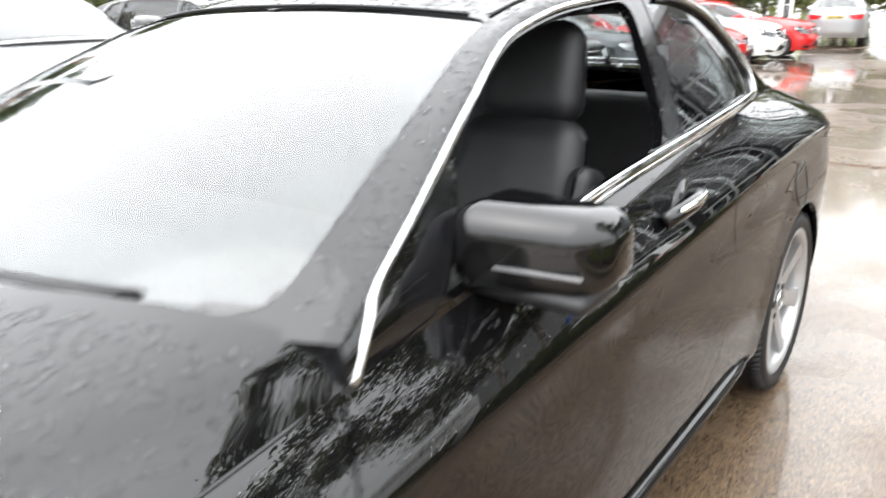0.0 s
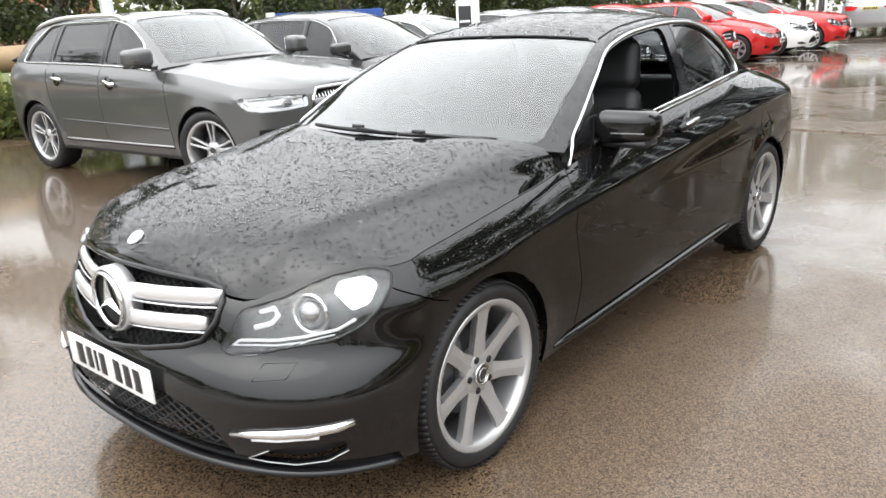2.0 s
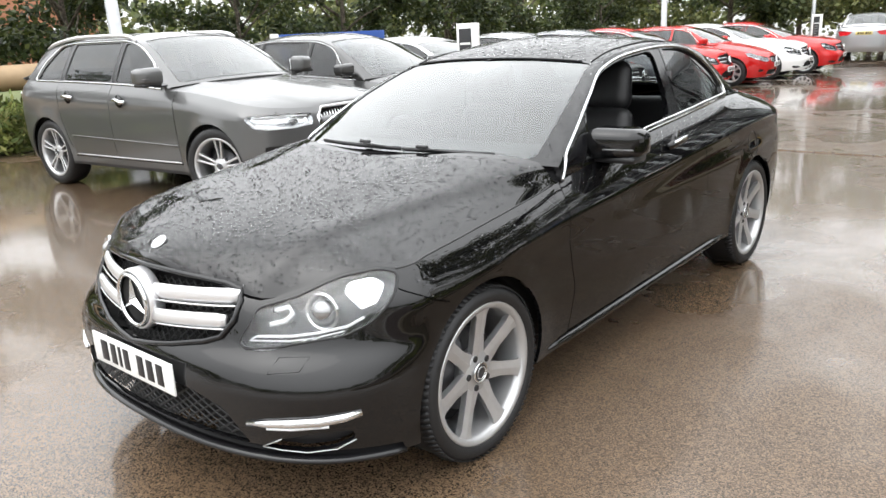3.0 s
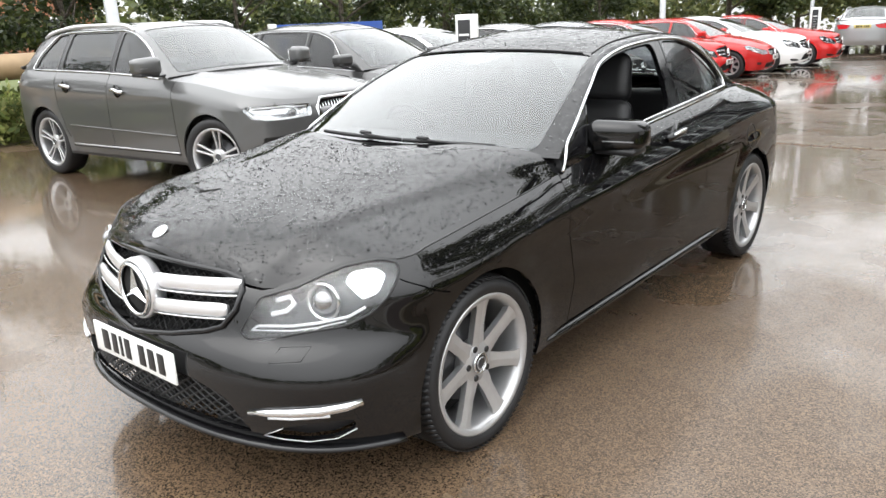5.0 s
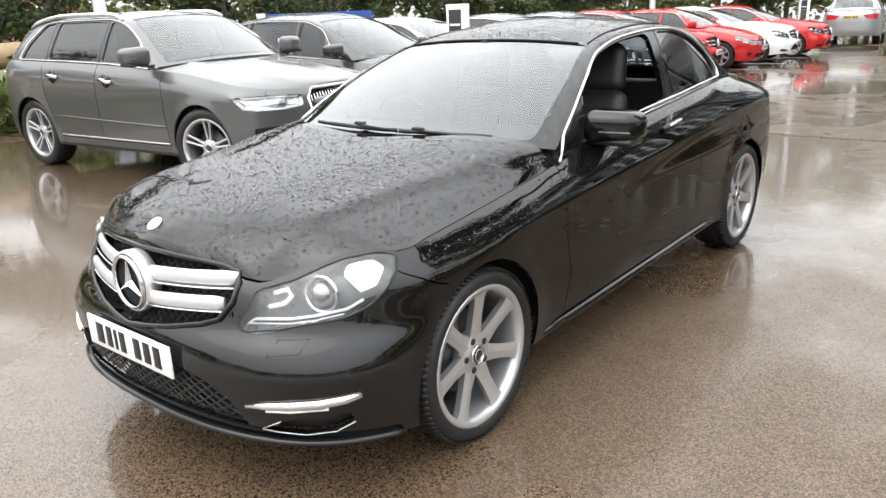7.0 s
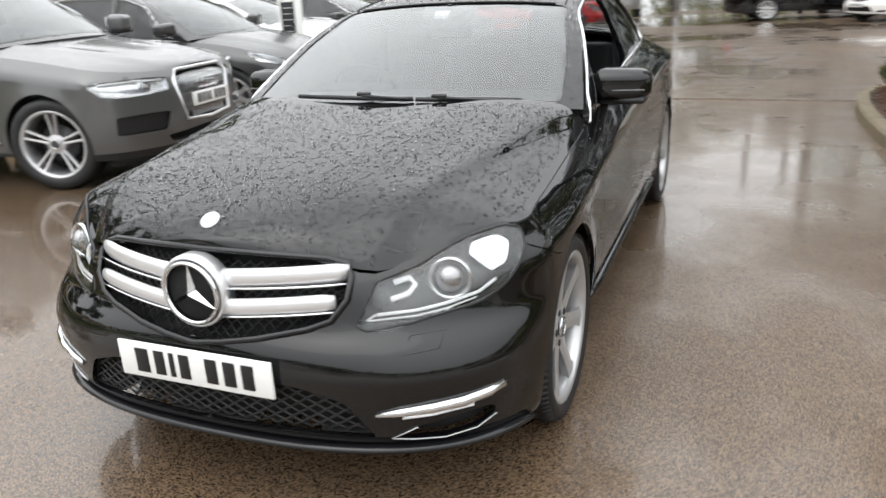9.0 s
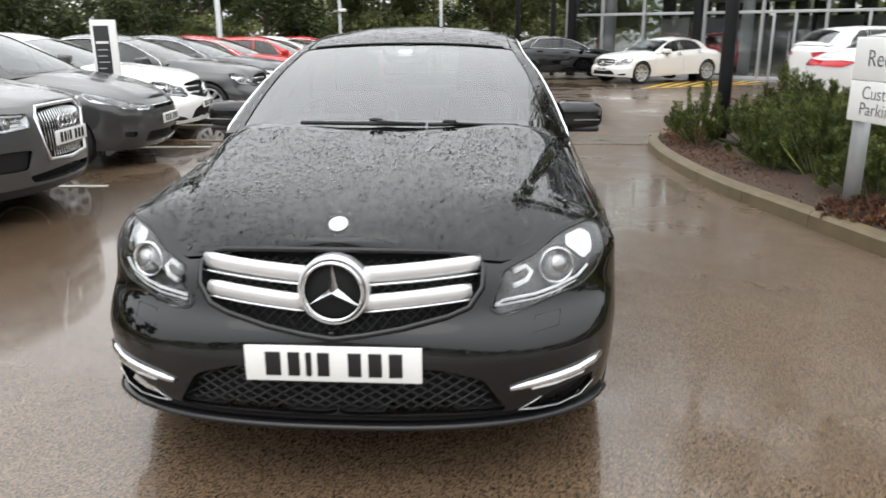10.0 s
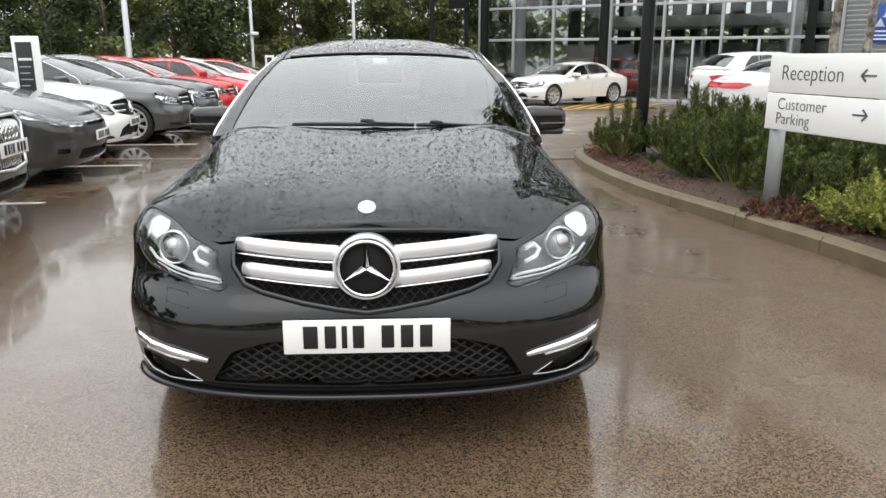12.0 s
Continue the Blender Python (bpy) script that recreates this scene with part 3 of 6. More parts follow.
def build_car(c, label, name="car"):
    """A parked car in its own axes: nose towards -y, origin on the ground between the front wheels."""
    car = tagged(new(name), label, "car", c.get("group", ""))
    b = Body(c)
    fine, paint_mat = c.get("fine", False), c["paint"]
    nt, nv = (180, 38) if fine else (84, 14)
    wb, R, arch = c["wheelbase"], c["wheel_r"], c["arch"]

    def circle(wy, r):
        return [b.at('y', wy + r * math.cos(2 * math.pi * k / 40), max(0.02, R + r * math.sin(2 * math.pi * k / 40))) for k in range(40)]

    flat = sheet(spread(b.y0 - b.n, b.y1 + b.n, nt), spread(0, 1, nv))
    for wy in (0, wb):
        carve(flat, circle(wy, arch)).free()
    pieces = {}
    for key in ("grille", "intake", "pocket", "headlamp", "taillamp"):
        if key in c:
            pieces[key] = carve(flat, b.outline(c[key], 0.02))
    for line in c.get("gaps", ()):
        flatline = [b.at(*p) for p in line]
        w = c.get("gap_width", 0.0022)
        for (ta, va), (tb, vb) in zip(flatline, flatline[1:]):
            d = Vector((tb - ta, (vb - va) * 0.65))
            if d.length < 1e-6:
                continue
            o = Vector((-d.y, d.x)).normalized() * w
            e = d.normalized() * w
            carve(flat, [(ta + o.x - e.x, va + (o.y - e.y) / 0.65), (ta - o.x - e.x, va - (o.y + e.y) / 0.65), (tb - o.x + e.x, vb - (o.y - e.y) / 0.65), (tb + o.x + e.x, vb + (o.y + e.y) / 0.65)]).free()
    low_z = c.get("cladding")
    if low_z:
        pts = [(t, (low_z - b.lowz(t)) / (b.topz(t) - b.lowz(t))) for t in spread(b.y0 - b.n, b.y1 + b.n, 60)]
        clad = carve(flat, [(b.y0 - b.n - 0.01, -0.01)] + pts + [(b.y1 + b.n + 0.01, -0.01)])
        shaped(clad, b.skin)
        mirrored(clad, True)
        part("lower_cladding", rimmed(clad, 0.02), c.get("clad_mat", TRIM), car)
    bounds = c.get("panels", ())
    for pname, pts in bounds:
        piece = carve(flat, b.outline(pts))
        shaped(piece, b.skin)
        both(pname, piece, paint_mat, car, "", 0.012)
    shaped(flat, b.skin)
    mirrored(flat, True)
    part("body_shell", rimmed(flat, 0.014), paint_mat, car)
    # dark inner shell behind the gaps and wheel arches
    inner = sheet(spread(b.y0 - b.n, b.y1 + b.n, 60), spread(0.04, 0.97, 8))
    for wy in (0, wb):
        carve(inner, circle(wy, arch + 0.012)).free()
    shaped(inner, b.skin, -0.10 if fine else -0.09)
    mirrored(inner, True)
    part("inner_shell", inner, INNER, car)
    floor_z = b.low(1.3) + 0.07
    box_part("floor_pan", (0, wb / 2, floor_z), (c["track"] - 0.25, wb + 0.9, 0.06), INNER, car)
    box_part("engine_bay", (0, 0.05, 0.46), (c["track"] - 0.32, 0.95, 0.42), INNER, car)
    box_part("boot_floor", (0, wb + 0.05, 0.5), (c["track"] - 0.32, 1.0, 0.34), INNER, car)
    # bonnet and boot lid
    front = b.edge_pts[0][0]
    rear = b.edge_pts[-1][0]
    cowl, back = c["cowl"], c["back"]
    ys = [front + (cowl + 0.33 - front) * (k / 46) ** 1.6 for k in range(47)]
    hood = sheet(spread(0, 1, 56 if fine else 12), ys if fine else ys[::2])
    scuttle = [(a, cowl + b.bend(cowl) * a * a * 0.98 + 0.005 + (0.04 * a ** 10 if fine else 0.0)) for a in spread(0, 1.001, 16)]
    wiper_well = carve(hood, [(-0.01, cowl + 0.005)] + scuttle + [(1.01, cowl + 1), (-0.01, cowl + 1)])
    shaped(wiper_well, b.deck, -0.035)
    mirrored(wiper_well, True)
    part("scuttle", wiper_well, TRIM, car)
    shaped(hood, b.deck)
    mirrored(hood, True)
    part("bonnet", rimmed(hood, 0.015), paint_mat, car)
    if back < rear - 0.08:
        ys = [rear - (rear - back + 0.25) * (k / 24) ** 1.6 for k in range(25)]
        lid = sheet(spread(0, 1, 14), ys[::-1])
        shaped(lid, b.deck)
        mirrored(lid, True)
        part("boot_lid", rimmed(lid, 0.015), paint_mat, car)
    # cabin
    u0, u1 = cowl, c["tail_u"]
    cab = sheet(spread(u0, u1, 90 if fine else 44), spread(0, 0.86, 10 if fine else 6) + ([0.90, 0.94, 0.97, 1.0, 1.03, 1.05, 1.07, 1.09, 1.11, 1.13] + spread(1.16, 2.0, 14) if fine else [0.90, 0.94, 0.97, 1.0, 1.03, 1.07] + spread(1.12, 2.0, 6)))
    for wn_, (ua, ub) in (("windscreen", c["screen"]), ("rear_window", c["rear_screen"])):
        va, vb = c.get("screen_v", (1.105, 1.105)) if wn_ == "windscreen" else (1.105, 1.105)
        pane = carve(cab, rounded([(ua, 2.02), (ua, va), (ub, vb), (ub, 2.02)], 0.05, 5, 0.55))
        shaped(pane, b.cabin, -0.004)
        mirrored(pane, True)
        ob = part(wn_, solid(pane, 0.005), c.get("screen_mat", GLASS), car)
        ob.visible_shadow = False
    for wname, pts, r, glazed in c["side_windows"]:
        pane = carve(cab, rounded(pts, r, 6, 0.4))
        shaped(pane, b.cabin, -0.010)
        if not glazed:
            other = mirrored(pane)
            ob = part(wname, solid(other, 0.004), c.get("side_mat", TINTED), car)
            ob.visible_shadow = False
            pane.free()
        else:
            other = mirrored(pane)
            for q in (pane, other):
                ob = part(wname, solid(q, 0.004), c.get("side_mat", TINTED), car)
                ob.visible_shadow = False
    for bname, pts in c.get("pillars", ()):
        piece = carve(cab, pts)
        shaped(piece, b.cabin, -0.002)
        both(bname, piece, GLOSS_BLACK, car, "", 0.01)
    roof_piece = carve(cab, [(c["screen"][1] + 0.02, 2.02), (c["screen"][1] + 0.02, 1.06), (c["rear_screen"][0] - 0.02, 1.06), (c["rear_screen"][0] - 0.02, 2.02)])
    shaped(roof_piece, b.cabin)
    mirrored(roof_piece, True)
    part("roof", rimmed(roof_piece, 0.006), c.get("roof_mat", paint_mat), car)
    shaped(cab, b.cabin)
    mirrored(cab, True)
    part("cabin_frame", rimmed(cab, 0.025), paint_mat, car)
    if "trim" in c:
        ring = rounded(c["trim"], 0.06, 6, 0.4)
        dense = []
        for p, q in zip(ring, ring[1:] + ring[:1]):
            n = max(1, int(abs(q[0] - p[0]) / 0.05))
            dense += [(p[0] + (q[0] - p[0]) * k / n, p[1] + (q[1] - p[1]) * k / n) for k in range(n)]
        gap = c.get("trim_gap")
        if gap:
            cut = [v < 0.05 and gap[0] < u < gap[1] for u, v in dense]
            first = next(k for k in range(len(dense)) if cut[k - 1] and not cut[k])
            dense = [dense[(first + k) % len(dense)] for k in range(len(dense)) if not cut[(first + k) % len(dense)]]
        pts = [b.cabin(u, v) for u, v in dense]
        pts = [p + Vector((c.get("trim_out", 0.004), 0, 0)) for p in pts]
        for s in (1, -1):
            bm = tube(bmesh.new(), [(p.x * s, p.y, p.z) for p in pts], c.get("trim_r", 0.009), 8, 1.0, not gap)
            part("window_trim", bm, CHROME, car)
            if "strip" in c:
                ua, ub = c["strip"]
                run = [b.cabin(u, 0.035) + Vector((0.004, 0, 0)) for u in spread(ua, ub, 40)]
                part("waist_trim", tube(bmesh.new(), [(p.x * s, p.y, p.z) for p in run], 0.0065, 8, 3.0), CHROME, car)
    # lamps
    for key, lens_mat in (("headlamp", LENS), ("taillamp", RED_LENS)):
        if key not in pieces:
            continue
        p = pieces[key]
        backing = p.copy()
        shaped(p, b.skin, 0.001)
        shaped(backing, b.skin, -0.055 if key == "headlamp" else -0.02)
        for q, s in ((p, 1), (mirrored(p), -1)):
            lamp = part(key, solid(q, 0.003), lens_mat, car)
            if key == "headlamp":
                lamp.visible_shadow = False
            bk = backing.copy()
            if s < 0:
                for v in bk.verts:
                    v.co.x = -v.co.x
                bmesh.ops.reverse_faces(bk, faces=bk.faces)
            rimmed(bk, -0.038)
            for v in bk.verts:
                w = b.half(v.co.y)
                lid = b.deck(abs(v.co.x) / w, v.co.y).z if abs(v.co.x) < w else b.top(v.co.y)
                v.co.z = min(v.co.z, lid - 0.02)
            part("lamp_housing", bk, c.get("housing_mat", LAMP_SHELL), lamp)
            if key == "headlamp":
                for kind, lx, lz, lr in c["projectors"]:
                    q0, n0 = b.on(kind, lx, lz, -0.028)
                    ring = lathe(bmesh.new(), [(lr, 0.0), (lr * 1.06, -0.012), (lr * 0.98, -0.02), (lr * 0.86, -0.008), (lr * 0.80, 0.015)], 36, 'Y', closed=True)
                    bulb = bmesh.new()
                    bmesh.ops.create_uvsphere(bulb, u_segments=24, v_segments=12, radius=lr * 0.72)
                    for bm in (ring, bulb):
                        turn = Vector((0, -1, 0)).rotation_difference(Vector((n0.x * 0.45, n0.y, n0.z * 0.2)).normalized()).to_matrix().to_4x4()
                        bmesh.ops.transform(bm, matrix=Matrix.Translation(q0) @ turn, verts=bm.verts)
                        if s < 0:
                            for v in bm.verts:
                                v.co.x = -v.co.x
                            bmesh.ops.reverse_faces(bm, faces=bm.faces)
                    part("projector_ring", ring, CHROME, lamp)
                    part("projector_lens", bulb, PROJECTOR, lamp)
                for pts, rad in c["light_bars"]:
                    path = [b.on(*q, -0.018)[0] for q in pts]
                    bm = tube(bmesh.new(), [(q.x * s, q.y, q.z) for q in path], rad, 8)
                    part("light_bar", bm, LED, lamp)
            if key == "headlamp" and "reflector" in c:
                bowl = carve(sheet(spread(b.y0 - b.n, b.y0, 60), spread(0.4, 1, 40)), b.outline(c["reflector"], 0.01))
                shaped(bowl, b.skin, -0.022)
                for v in bowl.verts:
                    v.co.x *= s
                if s < 0:
                    bmesh.ops.reverse_faces(bowl, faces=bowl.faces)
                part("lamp_reflector", solid(bowl, 0.002), REFLECTOR, lamp, "bright mirrored reflector")
                # Dark tube carries the shade of the narrow gap round the lamp.
                rim = b.outline(c["headlamp"], 0.02)
                pts = [b.skin(t, v) for t, v in rim]
                part("lamp_gap_line", tube(bmesh.new(), [(p.x * s, p.y, p.z) for p in pts], 0.0038, 6, 1.0, True), INK, lamp, "dark line drawn for the lamp gap")
        backing.free()
    for key, mat_, dep in (("grille", INNER, 0.06), ("intake", INNER, 0.06), ("pocket", TRIM, 0.03)):
        if key in pieces:
            p = pieces[key]
            shaped(p, b.skin, -dep)
            if key == "pocket":
                both("bumper_pocket", p, mat_, car, "", 0.0)
            else:
                mirrored(p, True)
                part(key + "_backing", rimmed(p, -dep), mat_, car)
    # wheels
    steer = c.get("steer", 0.0)
    hx = c["track"] / 2 - 0.01
    for wy in (0, wb):
        for s in (1, -1):
            wheel(car, s * hx, wy, R, c["rim"], c.get("spokes", 7), steer if wy == 0 else 0.0, c.get("tyre_w", 0.225), fine, c.get("twin", False), s < 0)
    for y, z in c["handles"]:
        handle_pair(car, b, y, z, c.get("handle_mat", paint_mat), fine)
    my, mz, mx0, mx1 = c["mirror"]
    mirror_pair(car, my, mz, mx0, mx1, c.get("mirror_mat", paint_mat), c.get("mirror_size", 1.0), c.get("mirror_lamp", True))
    if "plate" in c:
        number_plate(car, c["plate"], (0, 0, 0))
    if "rear_plate" in c:
        number_plate(car, c["rear_plate"], (0, 0, 180), PLATE_BACK)
    # seats
    for s in (1, -1):
        seat = new("seat")
        seat.parent = car
        sy, sz = c["seat"]
        seat.matrix_basis = pose(s * 0.37, sy, sz)
        part("seat_cushion", rbox(bmesh.new(), (0, -0.16, 0.0), (0.50, 0.52, 0.17), 0.06, (-4, 0, 0), 3), LEATHER, seat)
        bmk = rbox(bmesh.new(), (0, 0.19, 0.32), (0.50, 0.17, 0.64), 0.07, (-17, 0, 0), 4, 0.72)
        part("seat_backrest", bmk, LEATHER, seat)
        part("headrest", rbox(bmesh.new(), (0, 0.33, 0.735), (0.30, 0.13, 0.26), 0.06, (-12, 0, 0), 4, 0.85), LEATHER, seat)
        for sx in (1, -1):
            part("seat_bolster", rbox(bmesh.new(), (sx * 0.225, 0.13, 0.28), (0.09, 0.16, 0.52), 0.04, (-17, 0, 0), 3, 0.8), LEATHER, seat)
    return car, b

# ---- car shapes ----
COUPE = dict(
    nose=[(.16, -.70), (.235, -.775), (.32, -.805), (.45, -.813), (.505, -.810), (.54, -.801), (.575, -.784), (.62, -.775), (.70, -.757), (.76, -.745), (.79, -.735), (.82, -.70), (1.0, -.6)],
    tail=[(.2, 3.65), (.35, 3.72), (.6, 3.75), (.85, 3.73), (1.0, 3.68)],
    width=[(-.9, .877), (-.3, .879), (0, .879), (.6, .872), (1.3, .874), (2.2, .876), (2.7, .874), (3.75, .86)],
    section=[(.15, .93), (.22, .965), (.32, .985), (.5, 1.0), (.68, 1.0), (.8, .985), (.92, .955), (1.05, .91)],
    top=[(-.81, .787), (-.74, .784), (-.70, .774), (-.674, .761), (-.656, .743), (-.638, .720), (-.620, .710), (-.60, .715), (-.575, .728), (-.51, .760), (-.44, .790), (-.376, .798), (-.33, .785), (-.20, .796), (-.06, .808), (.10, .824), (.27, .841), (.45, .860), (.59, .878), (1.0, .928), (1.39, .968), (1.87, .994), (2.22, 1.015), (2.46, 1.024), (2.8, 1.02), (3.15, .99), (3.4, .95), (3.75, .88)],
    inset=[(-.8, .02), (-.45, .03), (-.33, .045), (-.2, .062), (0, .064), (.6, .055), (1.2, .04), (2.2, .05), (2.7, .10), (3.1, .13), (3.75, .08)],
    centre=[(-.8, .775), (-.742, .788), (-.70, .812), (-.656, .838), (-.45, .895), (0, .962), (.35, 1.0), (.7, 1.03), (2.9, 1.09), (3.2, 1.055), (3.5, 1.0), (3.75, .90)],
    crease=[(-.5, .70), (0, .725), (.217, .740), (.565, .761), (1.03, .785), (1.445, .811), (1.64, .825), (2.0, .845), (2.45, .862), (3.0, .88), (3.75, .885)],
    low=[(-.8, .235), (-.55, .225), (-.3, .20), (.4, .22), (2.3, .25), (3.2, .24), (3.8, .28)],
    join=(-.26, 2.95), crown=[(-.7, 2.9), (-.35, 2.9), (.1, 3.8), (.55, 6.5), (1.0, 6.5), (2.4, 2.8), (4, 2.8)], p=[(.2, 2.5), (.45, 2.5), (.52, 2.25), (.58, 1.92), (.70, 1.75), (.76, 1.6), (.82, 1.5)], wheelbase=2.70, wheel_r=.317, arch=.352, track=1.55, rim=.252, ridge=(.46, .22, .014), trim_r=.0075, trim_out=.003, trim_gap=(.37, .79),
    cowl=.33, back=3.0, tail_u=3.1, screen=(.36, 1.25), screen_v=(1.11, 1.065), rear_screen=(2.55, 3.05),
    bend=[(.33, .29), (.8, .17), (1.25, .06), (1.6, 0), (2.4, 0), (2.8, -.08), (3.1, -.2)],
    rail_x=[(.33, .785), (.6, .738), (.9, .672), (1.25, .592), (1.6, .572), (2.2, .562), (2.6, .588), (3.0, .635), (3.1, .655)],
    rail_z=[(.33, .940), (.6, 1.060), (.9, 1.185), (1.25, 1.292), (1.6, 1.340), (1.95, 1.357), (2.25, 1.342), (2.5, 1.29), (2.7, 1.215), (2.9, 1.115), (3.1, 1.015)],
    roof=[(.33, .985), (.6, 1.10), (.9, 1.215), (1.25, 1.325), (1.5, 1.385), (1.8, 1.415), (2.1, 1.41), (2.5, 1.338), (2.8, 1.235), (3.1, 1.075)],
    side_windows=[("door_window", [(.60, .07), (1.71, .07), (1.86, .92), (.78, .92)], .07, False),
                  ("quarter_window", [(1.83, .07), (2.55, .07), (2.595, .26), (2.55, .52), (2.46, .73), (2.35, .86), (2.2, .92), (1.97, .92)], .04, True)],
    pillars=[("door_pillar", [(1.725, .05), (1.815, .05), (1.955, .94), (1.875, .94)]), ("mirror_sail", [(.40, .06), (.58, .06), (.76, .93), (.62, .93)])],
    trim=[(.335, .0), (2.60, .03), (2.645, .27), (2.59, .55), (2.49, .78), (2.37, .91), (2.2, .955), (1.3, .955), (.70, .955), (.42, .95)],
    grille=[('x', 0, .776), ('x', .20, .767), ('x', .36, .752), ('x', .41, .738), ('x', .430, .710), ('x', .428, .655), ('x', .39, .602), ('x', .33, .582), ('x', .196, .556), ('x', .09, .541), ('x', 0, .530)],
    headlamp=[('x', .450, .586), ('x', .490, .698), ('x', .580, .720), ('x', .630, .750), ('y', -.44, .781), ('y', -.376, .790), ('y', -.338, .777), ('y', -.375, .730), ('y', -.408, .694), ('y', -.455, .648), ('y', -.52, .614), ('x', .610, .594)],
    intake=[('x', 0, .280), ('x', .26, .288), ('x', .510, .278), ('x', .435, .395), ('x', .31, .435), ('x', 0, .455)],
    pocket=[('x', .545, .276), ('x', .612, .312), ('x', .70, .335), ('x', .785, .335), ('x', .785, .305), ('x', .742, .279), ('x', .67, .268)],
    taillamp=[('y', 3.45, .86), ('y', 3.6, .885), ('y', 3.76, .87), ('y', 3.77, .77), ('y', 3.62, .765)],
    projectors=[('x', .668, .692, .056)],
    reflector=[('x', .700, .742), ('y', -.455, .768), ('y', -.40, .778), ('y', -.385, .758), ('y', -.43, .705), ('y', -.47, .690)],
    light_bars=[([('x', .532, .690), ('x', .565, .700), ('x', .585, .682), ('x', .572, .660), ('x', .533, .650)], .008), ([('x', .500, .611), ('x', .60, .616), ('x', .667, .625), ('x', .74, .640), ('x', .775, .665)], .005), ([('x', .478, .597), ('x', .60, .602), ('x', .667, .611), ('x', .735, .627)], .0025), ([('x', .478, .597), ('x', .497, .611)], .003)],
    gaps=[[('y', .61, .875), ('y', .555, .781), ('y', .56, .657), ('y', .60, .454), ('y', .57, .28)], [('y', .57, .28), ('y', 1.74, .29)],
          [('y', 1.74, .29), ('y', 1.90, .42), ('y', 1.965, .60), ('y', 1.945, .795), ('y', 1.90, .985)], [('y', -.362, .735), ('y', -.30, .70), ('y', -.20, .655)]],
    handles=[(1.60, .895)], mirror=(.95, .988, .745, .992), strip=(.80, 2.58), plate=(0, -.824, .460), seat=(1.46, .42),
    paint=BLACK_PAINT, fine=True)


def variant(base, sx=1.0, sy=1.0, sz=1.0, **other):
    """A car shape stretched to other measures, with what else differs."""
    c = dict(base)
    for k in ("nose", "tail"):
        c[k] = [(z * sz, y * sy) for z, y in base[k]]
    for k in ("top", "centre", "crease", "low", "rail_z", "roof"):
        c[k] = [(y * sy, z * sz) for y, z in base[k]]
    for k in ("width", "inset", "rail_x"):
        c[k] = [(y * sy, x * sx) for y, x in base[k]]
    c["bend"] = [(u * sy, v * sy) for u, v in base["bend"]]
    c["section"] = [(z * sz, f) for z, f in base["section"]]
    for k in ("grille", "headlamp", "intake", "pocket", "taillamp"):
        if k in base:
            c[k] = [(a, v * (sx if a == 'x' else sy), z * sz) for a, v, z in base[k]]
    c["gaps"] = [[(a, v * (sx if a == 'x' else sy), z * sz) for a, v, z in g] for g in base["gaps"]]
    c["light_bars"] = [([(a, v * (sx if a == 'x' else sy), z * sz) for a, v, z in g], r) for g, r in base["light_bars"]]
    c["projectors"] = [(k, v * (sx if k == 'x' else sy), z * sz, r) for k, v, z, r in base["projectors"]]
    c["side_windows"] = [(n, [(u * sy, v) for u, v in p], r, True) for n, p, r, g in base["side_windows"]]
    c["pillars"] = [(n, [(u * sy, v) for u, v in p]) for n, p in base["pillars"]]
    c["trim"] = [(u * sy, v) for u, v in base["trim"]]
    for k in ("cowl", "back", "tail_u", "wheelbase"):
        c[k] = base[k] * sy
    for k in ("screen", "rear_screen", "join"):
        c[k] = (base[k][0] * sy, base[k][1] * sy)
    c["handles"] = [(y * sy, z * sz) for y, z in base["handles"]]
    m = base["mirror"]
    c["mirror"] = (m[0] * sy, m[1] * sz, m[2] * sx, m[3] * sx)
    c["track"] = base["track"] * sx
    c["plate"] = (0, base["plate"][1] * sy - 0.005, base["plate"][2] * sz)
    c["seat"] = (base["seat"][0] * sy, base["seat"][1] * sz)
    c["fine"], c["gap_width"] = False, 0.004
    if "crown" in base:
        c["crown"] = [(y * sy, v) for y, v in base["crown"]]
    if "p" in base:
        c["p"] = [(z * sz, v) for z, v in base["p"]]
    c.pop("trim_gap", None)
    c.pop("strip", None)
    c.update(other)
    return c


SALOON = variant(COUPE, 1.045, 1.055, 1.03, trim=[(.42, .03), (2.78, .03), (2.72, .35), (2.55, .74), (2.38, .955), (1.3, .955), (.75, .955), (.5, .95)],
                 side_windows=[("front_door_window", [(.62, .07), (1.68, .07), (1.62, .93), (.80, .93)], .05, True),
                               ("rear_door_window", [(1.78, .07), (2.72, .07), (2.5, .70), (2.3, .92), (1.72, .93)], .04, True)],
                 pillars=[("door_pillar", [(1.69, .05), (1.77, .05), (1.71, .95), (1.63, .95)])],
                 gaps=[[('y', .58, .93), ('y', .55, .55), ('y', .52, .26)], [('y', .52, .26), ('y', 2.42, .26)], [('y', 1.78, .98), ('y', 1.74, .26)], [('y', 2.45, .36), ('y', 2.62, .62), ('y', 2.66, 1.02)]],
                 handles=[(1.56, .90), (2.46, .95)], wheel_r=.335, arch=.368, rim=.245, spokes=10)

